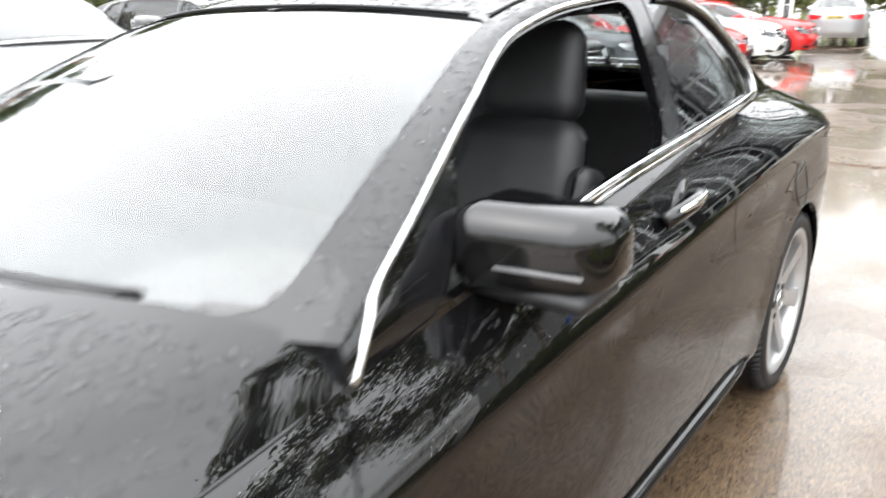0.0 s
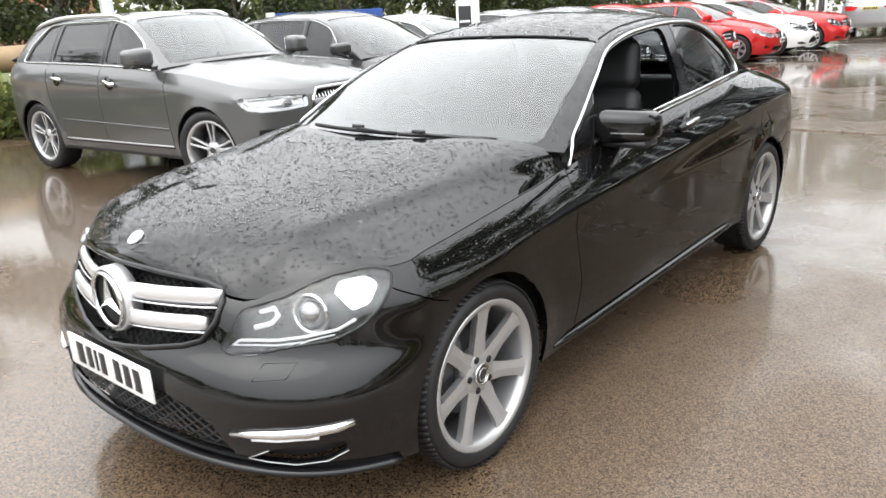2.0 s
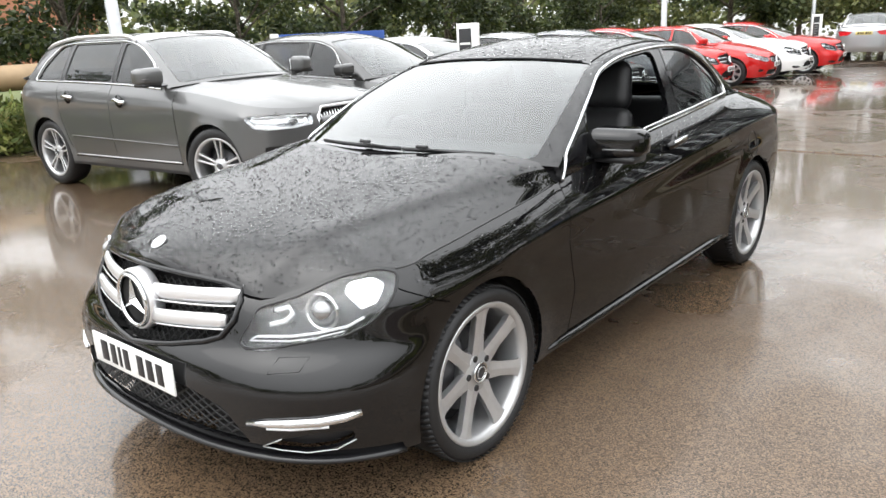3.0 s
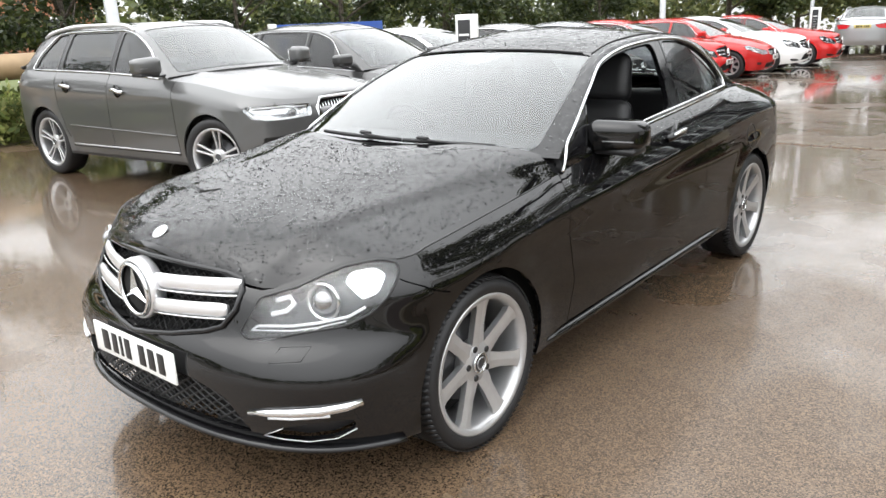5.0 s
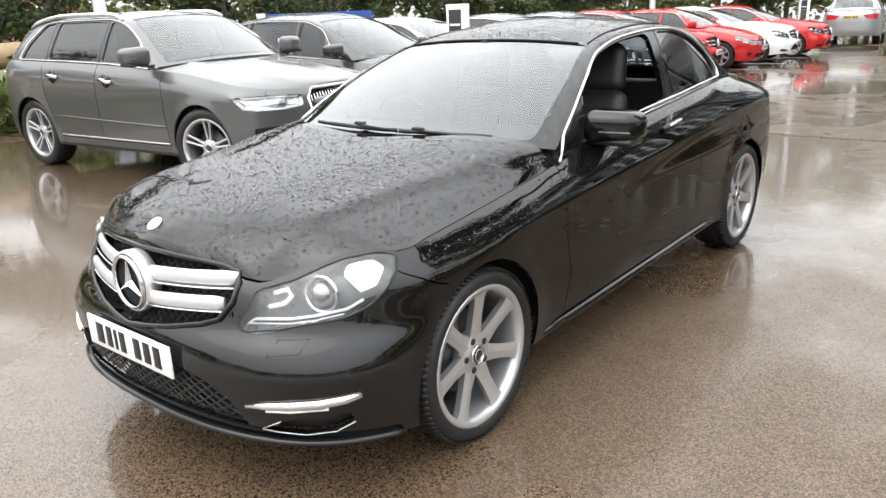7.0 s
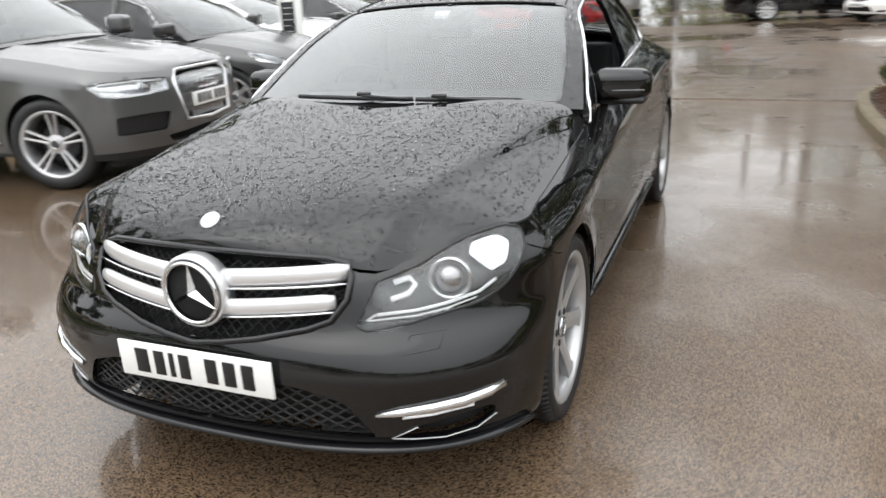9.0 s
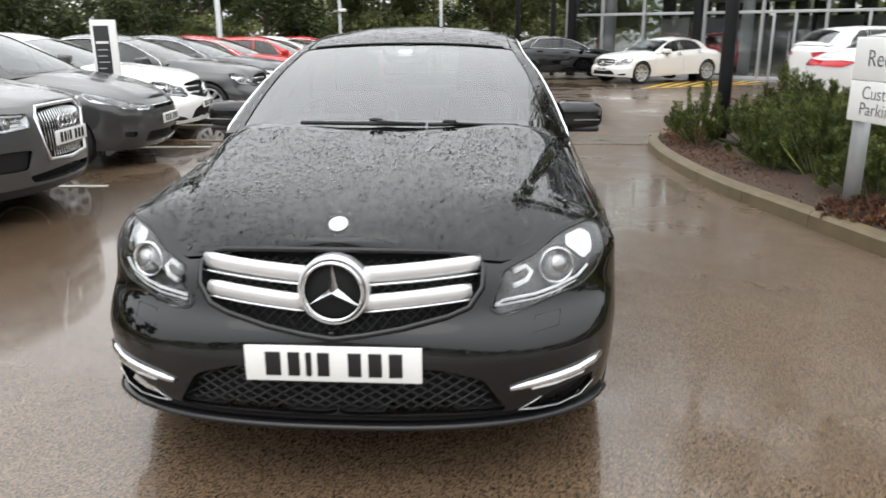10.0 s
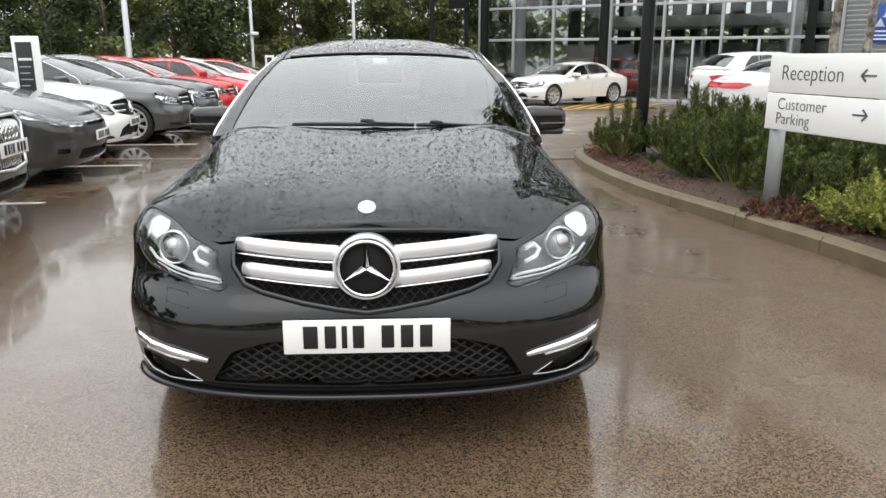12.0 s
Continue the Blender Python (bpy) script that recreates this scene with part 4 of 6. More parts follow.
SUV = dict(
    nose=[(.2, -.78), (.3, -.86), (.5, -.885), (.75, -.87), (.95, -.82), (1.05, -.75)],
    tail=[(.25, 3.62), (.5, 3.74), (.8, 3.74), (1.1, 3.70), (1.3, 3.6)],
    width=[(-.9, .92), (0, .93), (1.4, .935), (2.8, .935), (3.75, .89)],
    section=[(.2, .95), (.4, .985), (.6, 1), (.8, 1), (.95, .975), (1.1, .945), (1.25, .90)],
    top=[(-.88, .865), (-.7, .88), (-.4, .925), (0, .985), (.5, 1.045), (1.4, 1.10), (2.8, 1.14), (3.7, 1.16)],
    inset=[(-.8, .03), (-.3, .08), (.2, .09), (.6, .04), (3, .04), (3.7, .06)],
    centre=[(-.88, .87), (-.7, .94), (-.4, 1.0), (0, 1.06), (.4, 1.11), (.7, 1.15), (3.6, 1.2), (3.75, 1.16)],
    crease=[(-.5, .85), (0, .90), (3.7, 1.0)], low=[(-.8, .22), (.4, .26), (2.6, .26), (3.7, .32)],
    join=(-.28, 3.2), wheelbase=2.81, wheel_r=.365, arch=.40, track=1.62, rim=.265, ridge=(.42, .12, .012), flare=.016,
    cowl=.38, back=3.9, tail_u=3.62, screen=(.42, 1.26), rear_screen=(3.18, 3.55),
    bend=[(.38, .25), (1.2, .07), (1.6, 0), (2.8, 0), (3.2, -.05), (3.6, -.1)],
    rail_x=[(.38, .82), (.7, .75), (1.1, .66), (1.5, .62), (2.5, .61), (3.1, .63), (3.45, .68), (3.62, .75)],
    rail_z=[(.38, 1.08), (.6, 1.2), (.9, 1.36), (1.25, 1.505), (1.6, 1.548), (2.4, 1.55), (2.9, 1.51), (3.2, 1.44), (3.5, 1.22), (3.62, 1.17)],
    roof=[(.38, 1.125), (.6, 1.25), (.9, 1.40), (1.25, 1.55), (1.7, 1.605), (2.3, 1.61), (2.9, 1.575), (3.2, 1.52), (3.45, 1.35), (3.62, 1.18)],
    side_windows=[("front_door_window", [(.62, .06), (1.52, .06), (1.50, .92), (.85, .92)], .04, True), ("rear_door_window", [(1.60, .06), (2.50, .06), (2.46, .92), (1.58, .92)], .04, True),
                  ("quarter_window", [(2.58, .06), (3.08, .06), (2.98, .45), (2.74, .92), (2.54, .92)], .03, True)],
    pillars=[("door_pillar", [(1.525, .05), (1.595, .05), (1.575, .94), (1.505, .94)]), ("rear_pillar", [(2.505, .05), (2.575, .05), (2.535, .94), (2.465, .94)])],
    trim=[(.5, .02), (3.13, .02), (3.02, .5), (2.76, .955), (1.3, .96), (.78, .96)],
    grille=[('x', 0, .865), ('x', .30, .86), ('x', .37, .79), ('x', .30, .47), ('x', 0, .45)],
    headlamp=[('x', .43, .725), ('x', .60, .705), ('y', -.62, .705), ('y', -.52, .72), ('y', -.44, .80), ('y', -.46, .835), ('y', -.65, .835), ('x', .60, .838), ('x', .42, .826)],
    intake=[('x', 0, .30), ('x', .45, .31), ('x', .50, .37), ('x', 0, .40)],
    pocket=[('x', .45, .56), ('x', .62, .57), ('x', .82, .56), ('x', .82, .42), ('x', .50, .42)],
    taillamp=[('y', 3.48, 1.02), ('y', 3.62, 1.03), ('y', 3.70, 1.0), ('y', 3.69, .88), ('y', 3.56, .86)],
    projectors=[('x', .60, .765, .04)], housing_mat=REFLECTOR, light_bars=[([('x', .46, .735), ('x', .62, .72), ('y', -.60, .72), ('y', -.53, .735), ('y', -.47, .79)], .010), ([('x', .46, .816), ('x', .62, .824), ('y', -.62, .824), ('y', -.50, .82)], .008)],
    gaps=[[('y', .52, 1.06), ('y', .50, .8), ('y', .48, .36)], [('y', .48, .36), ('y', 2.34, .36)], [('y', 1.57, 1.1), ('y', 1.55, .36)], [('y', 2.36, .45), ('y', 2.5, .78), ('y', 2.58, 1.13)]],
    handles=[(1.36, .95), (2.32, .98)], mirror=(.70, 1.19, .88, 1.14), mirror_size=1.25, plate=(0, -.91, .62), seat=(1.35, .62), gap_width=.004,
    handle_mat=CHROME, paint=GREY_PAINT, spokes=5, twin=True, tyre_w=.25, cladding=.29, clad_mat=TRIM)

MPV = variant(SUV, .97, .985, .985, cowl=.12, screen=(.16, 1.22), cladding=None, wheel_r=.325, arch=.36, rim=.215, tyre_w=.21,
              bend=[(.12, .38), (.7, .20), (1.2, .08), (1.6, 0), (2.8, 0), (3.2, -.05), (3.55, -.1)],
              rail_x=[(.12, .82), (.5, .76), (.9, .69), (1.4, .61), (2.5, .60), (3.1, .62), (3.4, .67), (3.57, .73)],
              rail_z=[(.12, 1.03), (.4, 1.17), (.7, 1.31), (1.1, 1.48), (1.5, 1.56), (2.2, 1.58), (2.8, 1.53), (3.1, 1.44), (3.4, 1.22), (3.57, 1.15)],
              roof=[(.12, 1.07), (.4, 1.22), (.7, 1.36), (1.1, 1.52), (1.6, 1.64), (2.2, 1.655), (2.8, 1.60), (3.1, 1.52), (3.4, 1.33), (3.57, 1.16)],
              nose=[(.2, -.74), (.3, -.82), (.5, -.85), (.62, -.84), (.75, -.79), (.88, -.68), (1.0, -.5)],
              top=[(-.86, .75), (-.7, .765), (-.4, .85), (0, .94), (.45, 1.0), (1.4, 1.06), (2.8, 1.12), (3.65, 1.14)],
              centre=[(-.86, .75), (-.7, .83), (-.4, .94), (0, 1.04), (.3, 1.10), (.6, 1.15), (3.6, 1.2), (3.7, 1.14)],
              side_windows=[("front_door_window", [(.78, .06), (1.52, .06), (1.50, .92), (.92, .92)], .04, True), ("rear_door_window", [(1.60, .06), (2.50, .06), (2.46, .92), (1.58, .92)], .04, True),
                            ("quarter_window", [(2.58, .06), (3.0, .06), (2.9, .45), (2.72, .92), (2.54, .92)], .03, True), ("corner_window", [(.36, .08), (.70, .08), (.82, .85), (.62, .6)], .02, True)],
              grille=[('x', 0, .70), ('x', .30, .69), ('x', .32, .655), ('x', 0, .65)],
              intake=[('x', 0, .26), ('x', .5, .28), ('x', .46, .40), ('x', 0, .40)], pocket=[('x', .62, .36), ('x', .74, .37), ('x', .74, .43), ('x', .62, .42)],
              headlamp=[('x', .38, .655), ('x', .58, .66), ('x', .70, .69), ('y', -.36, .78), ('y', -.22, .87), ('y', -.30, .88), ('x', .70, .80), ('x', .55, .735), ('x', .40, .71)],
              projectors=[('x', .60, .715, .03)], light_bars=[([('x', .45, .68), ('x', .62, .69)], .006)], plate=(0, -.87, .53), mirror_size=1.0, mirror_lamp=False, spokes=7, twin=False, steer=0,
              trim=[(.30, .02), (3.05, .02), (2.95, .5), (2.74, .955), (1.3, .96), (.95, .96)], trim_r=.004, handle_mat=None)
MPV["handle_mat"] = DARK_PAINT
LOW_MPV = variant(MPV, 1.0, 1.0, .935, wheel_r=.325, arch=.36)
HATCH = variant(MPV, .96, .94, .90, cowl=.25, screen=(.29, 1.14), bend=[(.25, .30), (.7, .18), (1.1, .08), (1.5, 0), (2.6, 0), (3.0, -.05), (3.35, -.1)],
                roof=[(.25, 1.0), (.5, 1.12), (.8, 1.25), (1.14, 1.37), (1.5, 1.43), (2.0, 1.435), (2.6, 1.39), (2.9, 1.32), (3.2, 1.16), (3.36, 1.04)],
                rail_z=[(.25, .96), (.5, 1.08), (.8, 1.22), (1.1, 1.33), (1.5, 1.37), (2.0, 1.37), (2.6, 1.33), (2.9, 1.26), (3.2, 1.1), (3.36, 1.03)],
                rail_x=[(.25, .80), (.5, .74), (.9, .66), (1.3, .60), (2.3, .59), (2.9, .61), (3.2, .66), (3.36, .72)], side_windows=[
                    ("front_door_window", [(.55, .06), (1.45, .06), (1.42, .92), (.80, .92)], .04, True), ("rear_door_window", [(1.53, .06), (2.30, .06), (2.25, .92), (1.50, .92)], .04, True),
                    ("quarter_window", [(2.38, .06), (2.8, .06), (2.7, .45), (2.5, .92), (2.33, .92)], .03, True)],
                grille=[('x', 0, .66), ('x', .34, .66), ('x', .36, .58), ('x', .28, .52), ('x', 0, .50)], headlamp=[('x', .42, .55), ('x', .60, .55), ('x', .72, .60), ('y', -.36, .68), ('y', -.28, .76), ('y', -.36, .77), ('x', .64, .70), ('x', .42, .645)],
                paint=RED_PAINT, handle_mat=RED_PAINT, projectors=[('x', .58, .62, .035)], light_bars=[([('x', .46, .565), ('x', .64, .575)], .005)])

# ---- the ground ----
def ground_z(y):
    """The yard falls gently away behind the coupe."""
    return -0.0095 * max(0.0, y - 2.8)


bm = bmesh.new()
rows = [[bm.verts.new((x, y, ground_z(y) if y < 60 else ground_z(60))) for x in (-400, -40, 40, 400)] for y in (-400, -60, 2.8, 60, 400)]
for a, b in zip(rows, rows[1:]):
    for k in range(3):
        bm.faces.new((a[k], a[k + 1], b[k + 1], b[k]))
tagged(part("ground", bm, ASPHALT), "wet worn brownish tarmac with shallow puddles", kind="structure")

LINE = plain("worn_white_line", (0.55, 0.54, 0.50), 0.35, 0.0, 0.35, 9.0, 0.3, 150)
YELLOW_LINE = plain("worn_yellow_line", (0.62, 0.38, 0.03), 0.35, 0.0, 0.35, 7.0, 0.3, 150)
KERB = plain("kerb_concrete", (0.125, 0.096, 0.052), 0.55, 0.0, 0.45, 5.0, 0.5, 180)
SOIL = plain("bark_mulch", (0.045, 0.027, 0.017), 0.9, 0.0, 0.5, 9.0, 1.0, 60)
POST_BLACK = plain("black_steel", (0.010, 0.010, 0.011), 0.5, 0.0, 0.2, spec=0.2)
GALVANISED = plain("galvanised_steel", (0.42, 0.43, 0.44), 0.42, 0.4, 0.15, 8)
SIGN_WHITE = plain("white_sign_board", (0.80, 0.80, 0.78), 0.35, 0.0, 0.04, 3)
SIGN_GREY = plain("grey_lettering", (0.09, 0.09, 0.095), 0.5, 0.0, 0.1)
MULLION = plain("grey_mullion", (0.45, 0.46, 0.47), 0.4, 0.3, 0.1)
FACADE_GLASS = glass("facade_glass", (0.72, 0.76, 0.75), False, 0.0, 1.6)
BLUE = plain("blue_panel", (0.015, 0.07, 0.30), 0.4, 0.0, 0.1)
BRICK = plain("far_brick", (0.35, 0.15, 0.09), 0.8, 0.0, 0.25, 4, 0.3, 40)
ROOF_TILE = plain("roof_tile", (0.12, 0.10, 0.09), 0.8, 0.0, 0.25, 6, 0.3, 40)
PIPE = plain("tan_pipe", (0.36, 0.25, 0.14), 0.55, 0.0, 0.3, 3, 0.3, 60)
SHOWROOM = plain("showroom_lining", (0.24, 0.24, 0.235), 0.7, 0.0, 0.3, 0.6)
SHOW_FLOOR = plain("showroom_tiles", (0.30, 0.30, 0.29), 0.2, 0.0, 0.15, 1.0)


def bark(name, colour, dark, scale):
    m, n, l, p = nodes_of(name)
    streak = noise_of(n, l, scale, 5.0, 0.7)
    l.new(mixer(n, l, ramp_of(n, l, streak, 0.42, 0.62), dark, colour), p.inputs["Base Color"])
    p.inputs["Roughness"].default_value = 0.85
    l.new(bump_of(n, l, streak, 0.8, 0.02), p.inputs["Normal"])
    return m


def leaf(name, a, b, c, rough=0.5, clumps=1.4):
    """Leaves in three tints, a little light shining through."""
    m, n, l, p = nodes_of(name)
    g = n.new("ShaderNodeNewGeometry")
    k = n.new("ShaderNodeValToRGB")
    k.color_ramp.elements[0].color, k.color_ramp.elements[1].color = (*a, 1), (*c, 1)
    k.color_ramp.elements.new(0.5).color = (*b, 1)
    l.new(g.outputs["Random Per Island"], k.inputs[0])
    clump = n.new("ShaderNodeHueSaturation")
    l.new(k.outputs[0], clump.inputs["Color"])
    l.new(ramp_of(n, l, noise_of(n, l, clumps, 3.0), 0.35, 0.68, 0.55, 1.6), clump.inputs["Value"])
    l.new(clump.outputs[0], p.inputs["Base Color"])
    p.inputs["Roughness"].default_value = rough
    t = n.new("ShaderNodeBsdfTranslucent")
    l.new(clump.outputs[0], t.inputs["Color"])
    mix = n.new("ShaderNodeMixShader")
    mix.inputs[0].default_value = 0.3
    l.new(p.outputs[0], mix.inputs[1])
    l.new(t.outputs[0], mix.inputs[2])
    l.new(mix.outputs[0], n["Material Output"].inputs[0])
    return m


BARK = bark("tree_bark", (0.16, 0.13, 0.10), (0.05, 0.04, 0.03), 7.0)
BIRCH = bark("birch_bark", (0.62, 0.55, 0.47), (0.10, 0.085, 0.07), 4.0)
LEAVES = leaf("tree_leaves", (0.023, 0.036, 0.012), (0.041, 0.060, 0.017), (0.092, 0.106, 0.029))
LIGHT_LEAVES = leaf("light_leaves", (0.06, 0.08, 0.025), (0.11, 0.13, 0.04), (0.20, 0.20, 0.07))
PINE = leaf("dwarf_pine_needles", (0.024, 0.040, 0.012), (0.068, 0.090, 0.022), (0.19, 0.20, 0.045), 0.6, 7.0)
YELLOW_SHRUB = leaf("golden_shrub_leaves", (0.10, 0.125, 0.025), (0.24, 0.27, 0.05), (0.40, 0.40, 0.10), 0.6, 6.0)
RUST = leaf("rusty_ground_leaves", (0.06, 0.03, 0.018), (0.12, 0.05, 0.028), (0.17, 0.09, 0.045), 0.8)
WEEDS = leaf("weeds", (0.06, 0.09, 0.02), (0.14, 0.17, 0.04), (0.26, 0.25, 0.09), 0.7)


def leaf_cloud(blobs, count, size, rng, long=1.6, droop=0.0, shell=0.55):
    """Many small bent leaves spread over blobs (x, y, z, rx, rz)."""
    verts, faces = [], []
    weights = [b[3] * b[3] * b[4] for b in blobs]
    for _ in range(count):
        x, y, z, rx, rz = rng.choices(blobs, weights)[0]
        while True:
            d = Vector((rng.uniform(-1, 1), rng.uniform(-1, 1), rng.uniform(-1, 1)))
            if 0.05 < d.length <= 1:
                break
        d = d.normalized() * (shell + (1 - shell) * rng.random()) * (0.85 + 0.3 * noise.noise(d * 2 + Vector((x, y, z))))
        c = Vector((x + d.x * rx, y + d.y * rx, z + d.z * rz))
        s = size * rng.uniform(0.6, 1.3)
        u = Vector((rng.gauss(0, 1), rng.gauss(0, 1), rng.gauss(0, 0.6) - droop)).normalized()
        w = u.cross(Vector((rng.gauss(0, 1), rng.gauss(0, 1), rng.gauss(0, 1)))).normalized()
        k = len(verts)
        verts += [c, c + u * s * long * 0.5 + w * s * 0.42, c + u * s * long, c + u * s * long * 0.5 - w * s * 0.42]
        faces.append((k, k + 1, k + 2, k + 3))
    me = bpy.data.meshes.new("leaves")
    me.from_pydata(verts, [], faces)
    return me


def limb_mesh(bm, a, b, r0, r1, rng, bow=0.12):
    a, b = Vector(a), Vector(b)
    n = 7
    side = Vector((rng.uniform(-1, 1), rng.uniform(-1, 1), rng.uniform(-0.2, 0.4))) * (b - a).length * bow
    pts = [a.lerp(b, k / n) + side * math.sin(math.pi * k / n) for k in range(n + 1)]
    return tube(bm, pts, r0, 8, taper=lambda f: 1 + (r1 / r0 - 1) * f)


def tree(label, seed, height=7.6, spread_r=3.3, base=2.2, count=9800, size=0.16, leaves=None, trunk_r=0.17, bark_mat=None):
    rng = random.Random(seed)
    t = tagged(new("tree"), label, "tree", "row of trees")
    part("trunk", limb_mesh(bmesh.new(), (0, 0, -0.4), (rng.uniform(-0.3, 0.3), rng.uniform(-0.3, 0.3), height * 0.75), trunk_r, trunk_r * 0.3, rng, 0.04), bark_mat or BARK, t)
    blobs = []
    for k in range(15):
        a, f = rng.uniform(0, 2 * math.pi), (k + 0.5) / 15
        z = base + (height - base) * f
        reach = spread_r * (0.45 + 0.75 * math.sin(math.pi * min(1, f * 0.85 + 0.12))) * rng.uniform(0.35, 0.8)
        tip = (math.cos(a) * reach, math.sin(a) * reach, z)
        if k % 2 == 0:
            part("limb", limb_mesh(bmesh.new(), (0, 0, max(1.2, z * 0.62)), tip, trunk_r * 0.36, trunk_r * 0.08, rng), bark_mat or BARK, t)
        blobs.append((*tip, spread_r * rng.uniform(0.30, 0.52), spread_r * rng.uniform(0.22, 0.40)))
    for k in range(7):
        a = rng.uniform(0, 2 * math.pi)
        blobs.append((math.cos(a) * spread_r * 0.75, math.sin(a) * spread_r * 0.75, base + rng.uniform(-0.2, 0.9), 0.55, 0.75))
    crown = new("crown", leaf_cloud(blobs, count, size, rng, droop=0.5, shell=0.3))
    crown.data.materials.append(leaves or LEAVES)
    crown.parent = t
    return t


kinds = [tree("tall broadleaf tree with dark drooping foliage", 3), tree("tall broadleaf tree with dense green crown", 8, 7.2, 3.5, 1.9, 9800),
         tree("slender tree with lighter yellow-green leaves", 21, 7.6, 3.0, 1.4, 8600, 0.15, LIGHT_LEAVES, 0.13)]
spots = [(-13.2, -3.0, 0), (-12.6, 1.2, 1), (-13.4, 5.2, 0), (-12.8, 9.0, 1), (-13.4, 12.6, 0), (-12.6, 16.4, 1), (-12.9, 20.4, 0), (-12.2, 24.6, 1), (-11.6, 28.8, 2), (-10.2, 33.0, 1), (-8.2, 36.4, 2),
         (-5.6, 38.4, 2), (-2.8, 39.6, 2), (0.2, 40.6, 2), (3.4, 41.6, 2), (-17.0, 14.5, 2), (-16.4, 22.5, 2), (-15.2, 30.5, 0), (-11.5, 40.5, 0), (-6.0, 43.5, 1), (0.5, 45.0, 1), (6.5, 43.0, 0)]
rng = random.Random(5)
used = set()
for x, y, k in spots:
    k_size = rng.uniform(0.9, 1.1) * (0.58 if y < 26 else 1.0)
    m = pose(x, y, ground_z(y), 0, 0, rng.uniform(0, 360)) @ Matrix.Diagonal((k_size, k_size, k_size, 1))
    if k not in used:
        kinds[k].matrix_basis = m
        used.add(k)
    else:
        ob = copy_thing(kinds[k], Matrix.Identity(4))
        ob.matrix_basis = m

# far woods that close the view all round, added unseen behind for reflections
rng = random.Random(11)
blobs = []
for k in range(90):
    a = 2 * math.pi * k / 90 + rng.uniform(-0.03, 0.03)
    r = rng.uniform(62, 78)
    blobs.append((math.cos(a) * r, 12 + math.sin(a) * r, rng.uniform(1.5, 3.5), rng.uniform(3.5, 6.0), rng.uniform(3.0, 5.0)))
far = new("far_woods", leaf_cloud(blobs, 26000, 0.75, rng, shell=0.75))
far.data.materials.append(LIGHT_LEAVES)
tagged(far, "distant belt of mixed green woodland, partly added out of view", "woodland", kind="stuff")

# grass bank and weeds beside the parked cars
blobs = [(-9.95 - rng.uniform(0, 1.0) ** 1.5 * 3.0, -5 + k * 0.2, 0.30, 0.45, rng.uniform(0.3, 0.62)) for k in range(210)]
blobs += [(-9.75 - 0.5 * (k % 3), 0.2 + k * 0.07, 0.34, 0.34, rng.uniform(0.35, 0.6)) for k in range(70)]
bank = new("weed_bank", leaf_cloud(blobs, 62000, 0.062, rng, 2.4, -0.8, 0.2))
bank.data.materials.append(WEEDS)
tagged(bank, "rough green weeds and grass on a low bank", "weeds", kind="stuff")
bm = bmesh.new()
rows = [[bm.verts.new((-9.75 - 0.25 * math.sin(y * 0.9), y, ground_z(y) + 0.012)), bm.verts.new((-10.6, y, ground_z(y) + 0.22 + 0.05 * math.sin(y * 2.1))), bm.verts.new((-13, y, ground_z(y) + 0.45)), bm.verts.new((-60, y, ground_z(y) + 0.5))] for y in spread(-12, 45, 60)]
for a, b in zip(rows, rows[1:]):
    for k in range(3):
        bm.faces.new((a[k], b[k], b[k + 1], a[k + 1]))
GRASS = plain("rough_grass", (0.09, 0.11, 0.03), 0.9, 0.0, 0.5, 1.2, 1.0, 40)
tagged(part("grass_verge", bm, GRASS), "rough green grass verge behind the parked cars", kind="structure")

# ---- pipe, poles and signs behind the cars ----
pipe = tagged(new("overground_pipe"), "long tan overground pipe on short supports", "pipe")
part("pipe_barrel", tube(bmesh.new(), [(-11.0 + 0.035 * k, -6 + k, 1.08) for k in range(0, 15)], 0.20, 20), PIPE, pipe)
for k in range(0, 14, 2):
    part("pipe_collar", tube(bmesh.new(), [(-11.0 + 0.035 * (k + 0.4), -6 + k + 0.4, 1.08), (-11.0 + 0.035 * (k + 0.5), -6 + k + 0.5, 1.08)], 0.225, 20), PIPE, pipe)
    part("pipe_support", rbox(bmesh.new(), (-11.0 + 0.035 * k, -6 + k, 0.5), (0.14, 0.14, 0.85), 0.01), GALVANISED, pipe)


def lamp_column(x, y, r, height=7.0, material=None, label="plain grey steel lamp column", camera_box=False, flange=1.6):
    z = ground_z(y)
    t = tagged(new("lamp_column"), label, "lamp post", "lamp columns")
    t.matrix_basis = pose(x, y, z)
    part("pole", lathe(bmesh.new(), [(0.001, 0), (r * flange, 0), (r * flange, 0.9), (r, 0.98), (r * 0.8, height), (0.001, height)], 20, 'Z'), material or GALVANISED, t)
    part("lantern", rbox(bmesh.new(), (0.3, 0, height + 0.03), (0.8, 0.26, 0.12), 0.04), material or GALVANISED, t)
    if camera_box:
        part("sensor_box", rbox(bmesh.new(), (0.14, -0.1, 2.6), (0.34, 0.2, 0.14), 0.03), SIGN_WHITE, t)
        part("sensor_arm", rbox(bmesh.new(), (-0.1, 0, 2.58), (0.3, 0.05, 0.05), 0.01), GALVANISED, t)
    return t


lamp_column(-9.7, 4.35, 0.105, 4.6)
lamp_column(-8.9, 23.2, 0.10)
lamp_column(-6.5, 32.0, 0.075, 7, None, "grey lamp column with a white sensor box", True)
lamp_column(-2.2, 35.5, 0.08)
lamp_column(3.37, 7.13, 0.085, 6.5, POST_BLACK, "black painted lamp column standing among shrubs", flange=1.0)


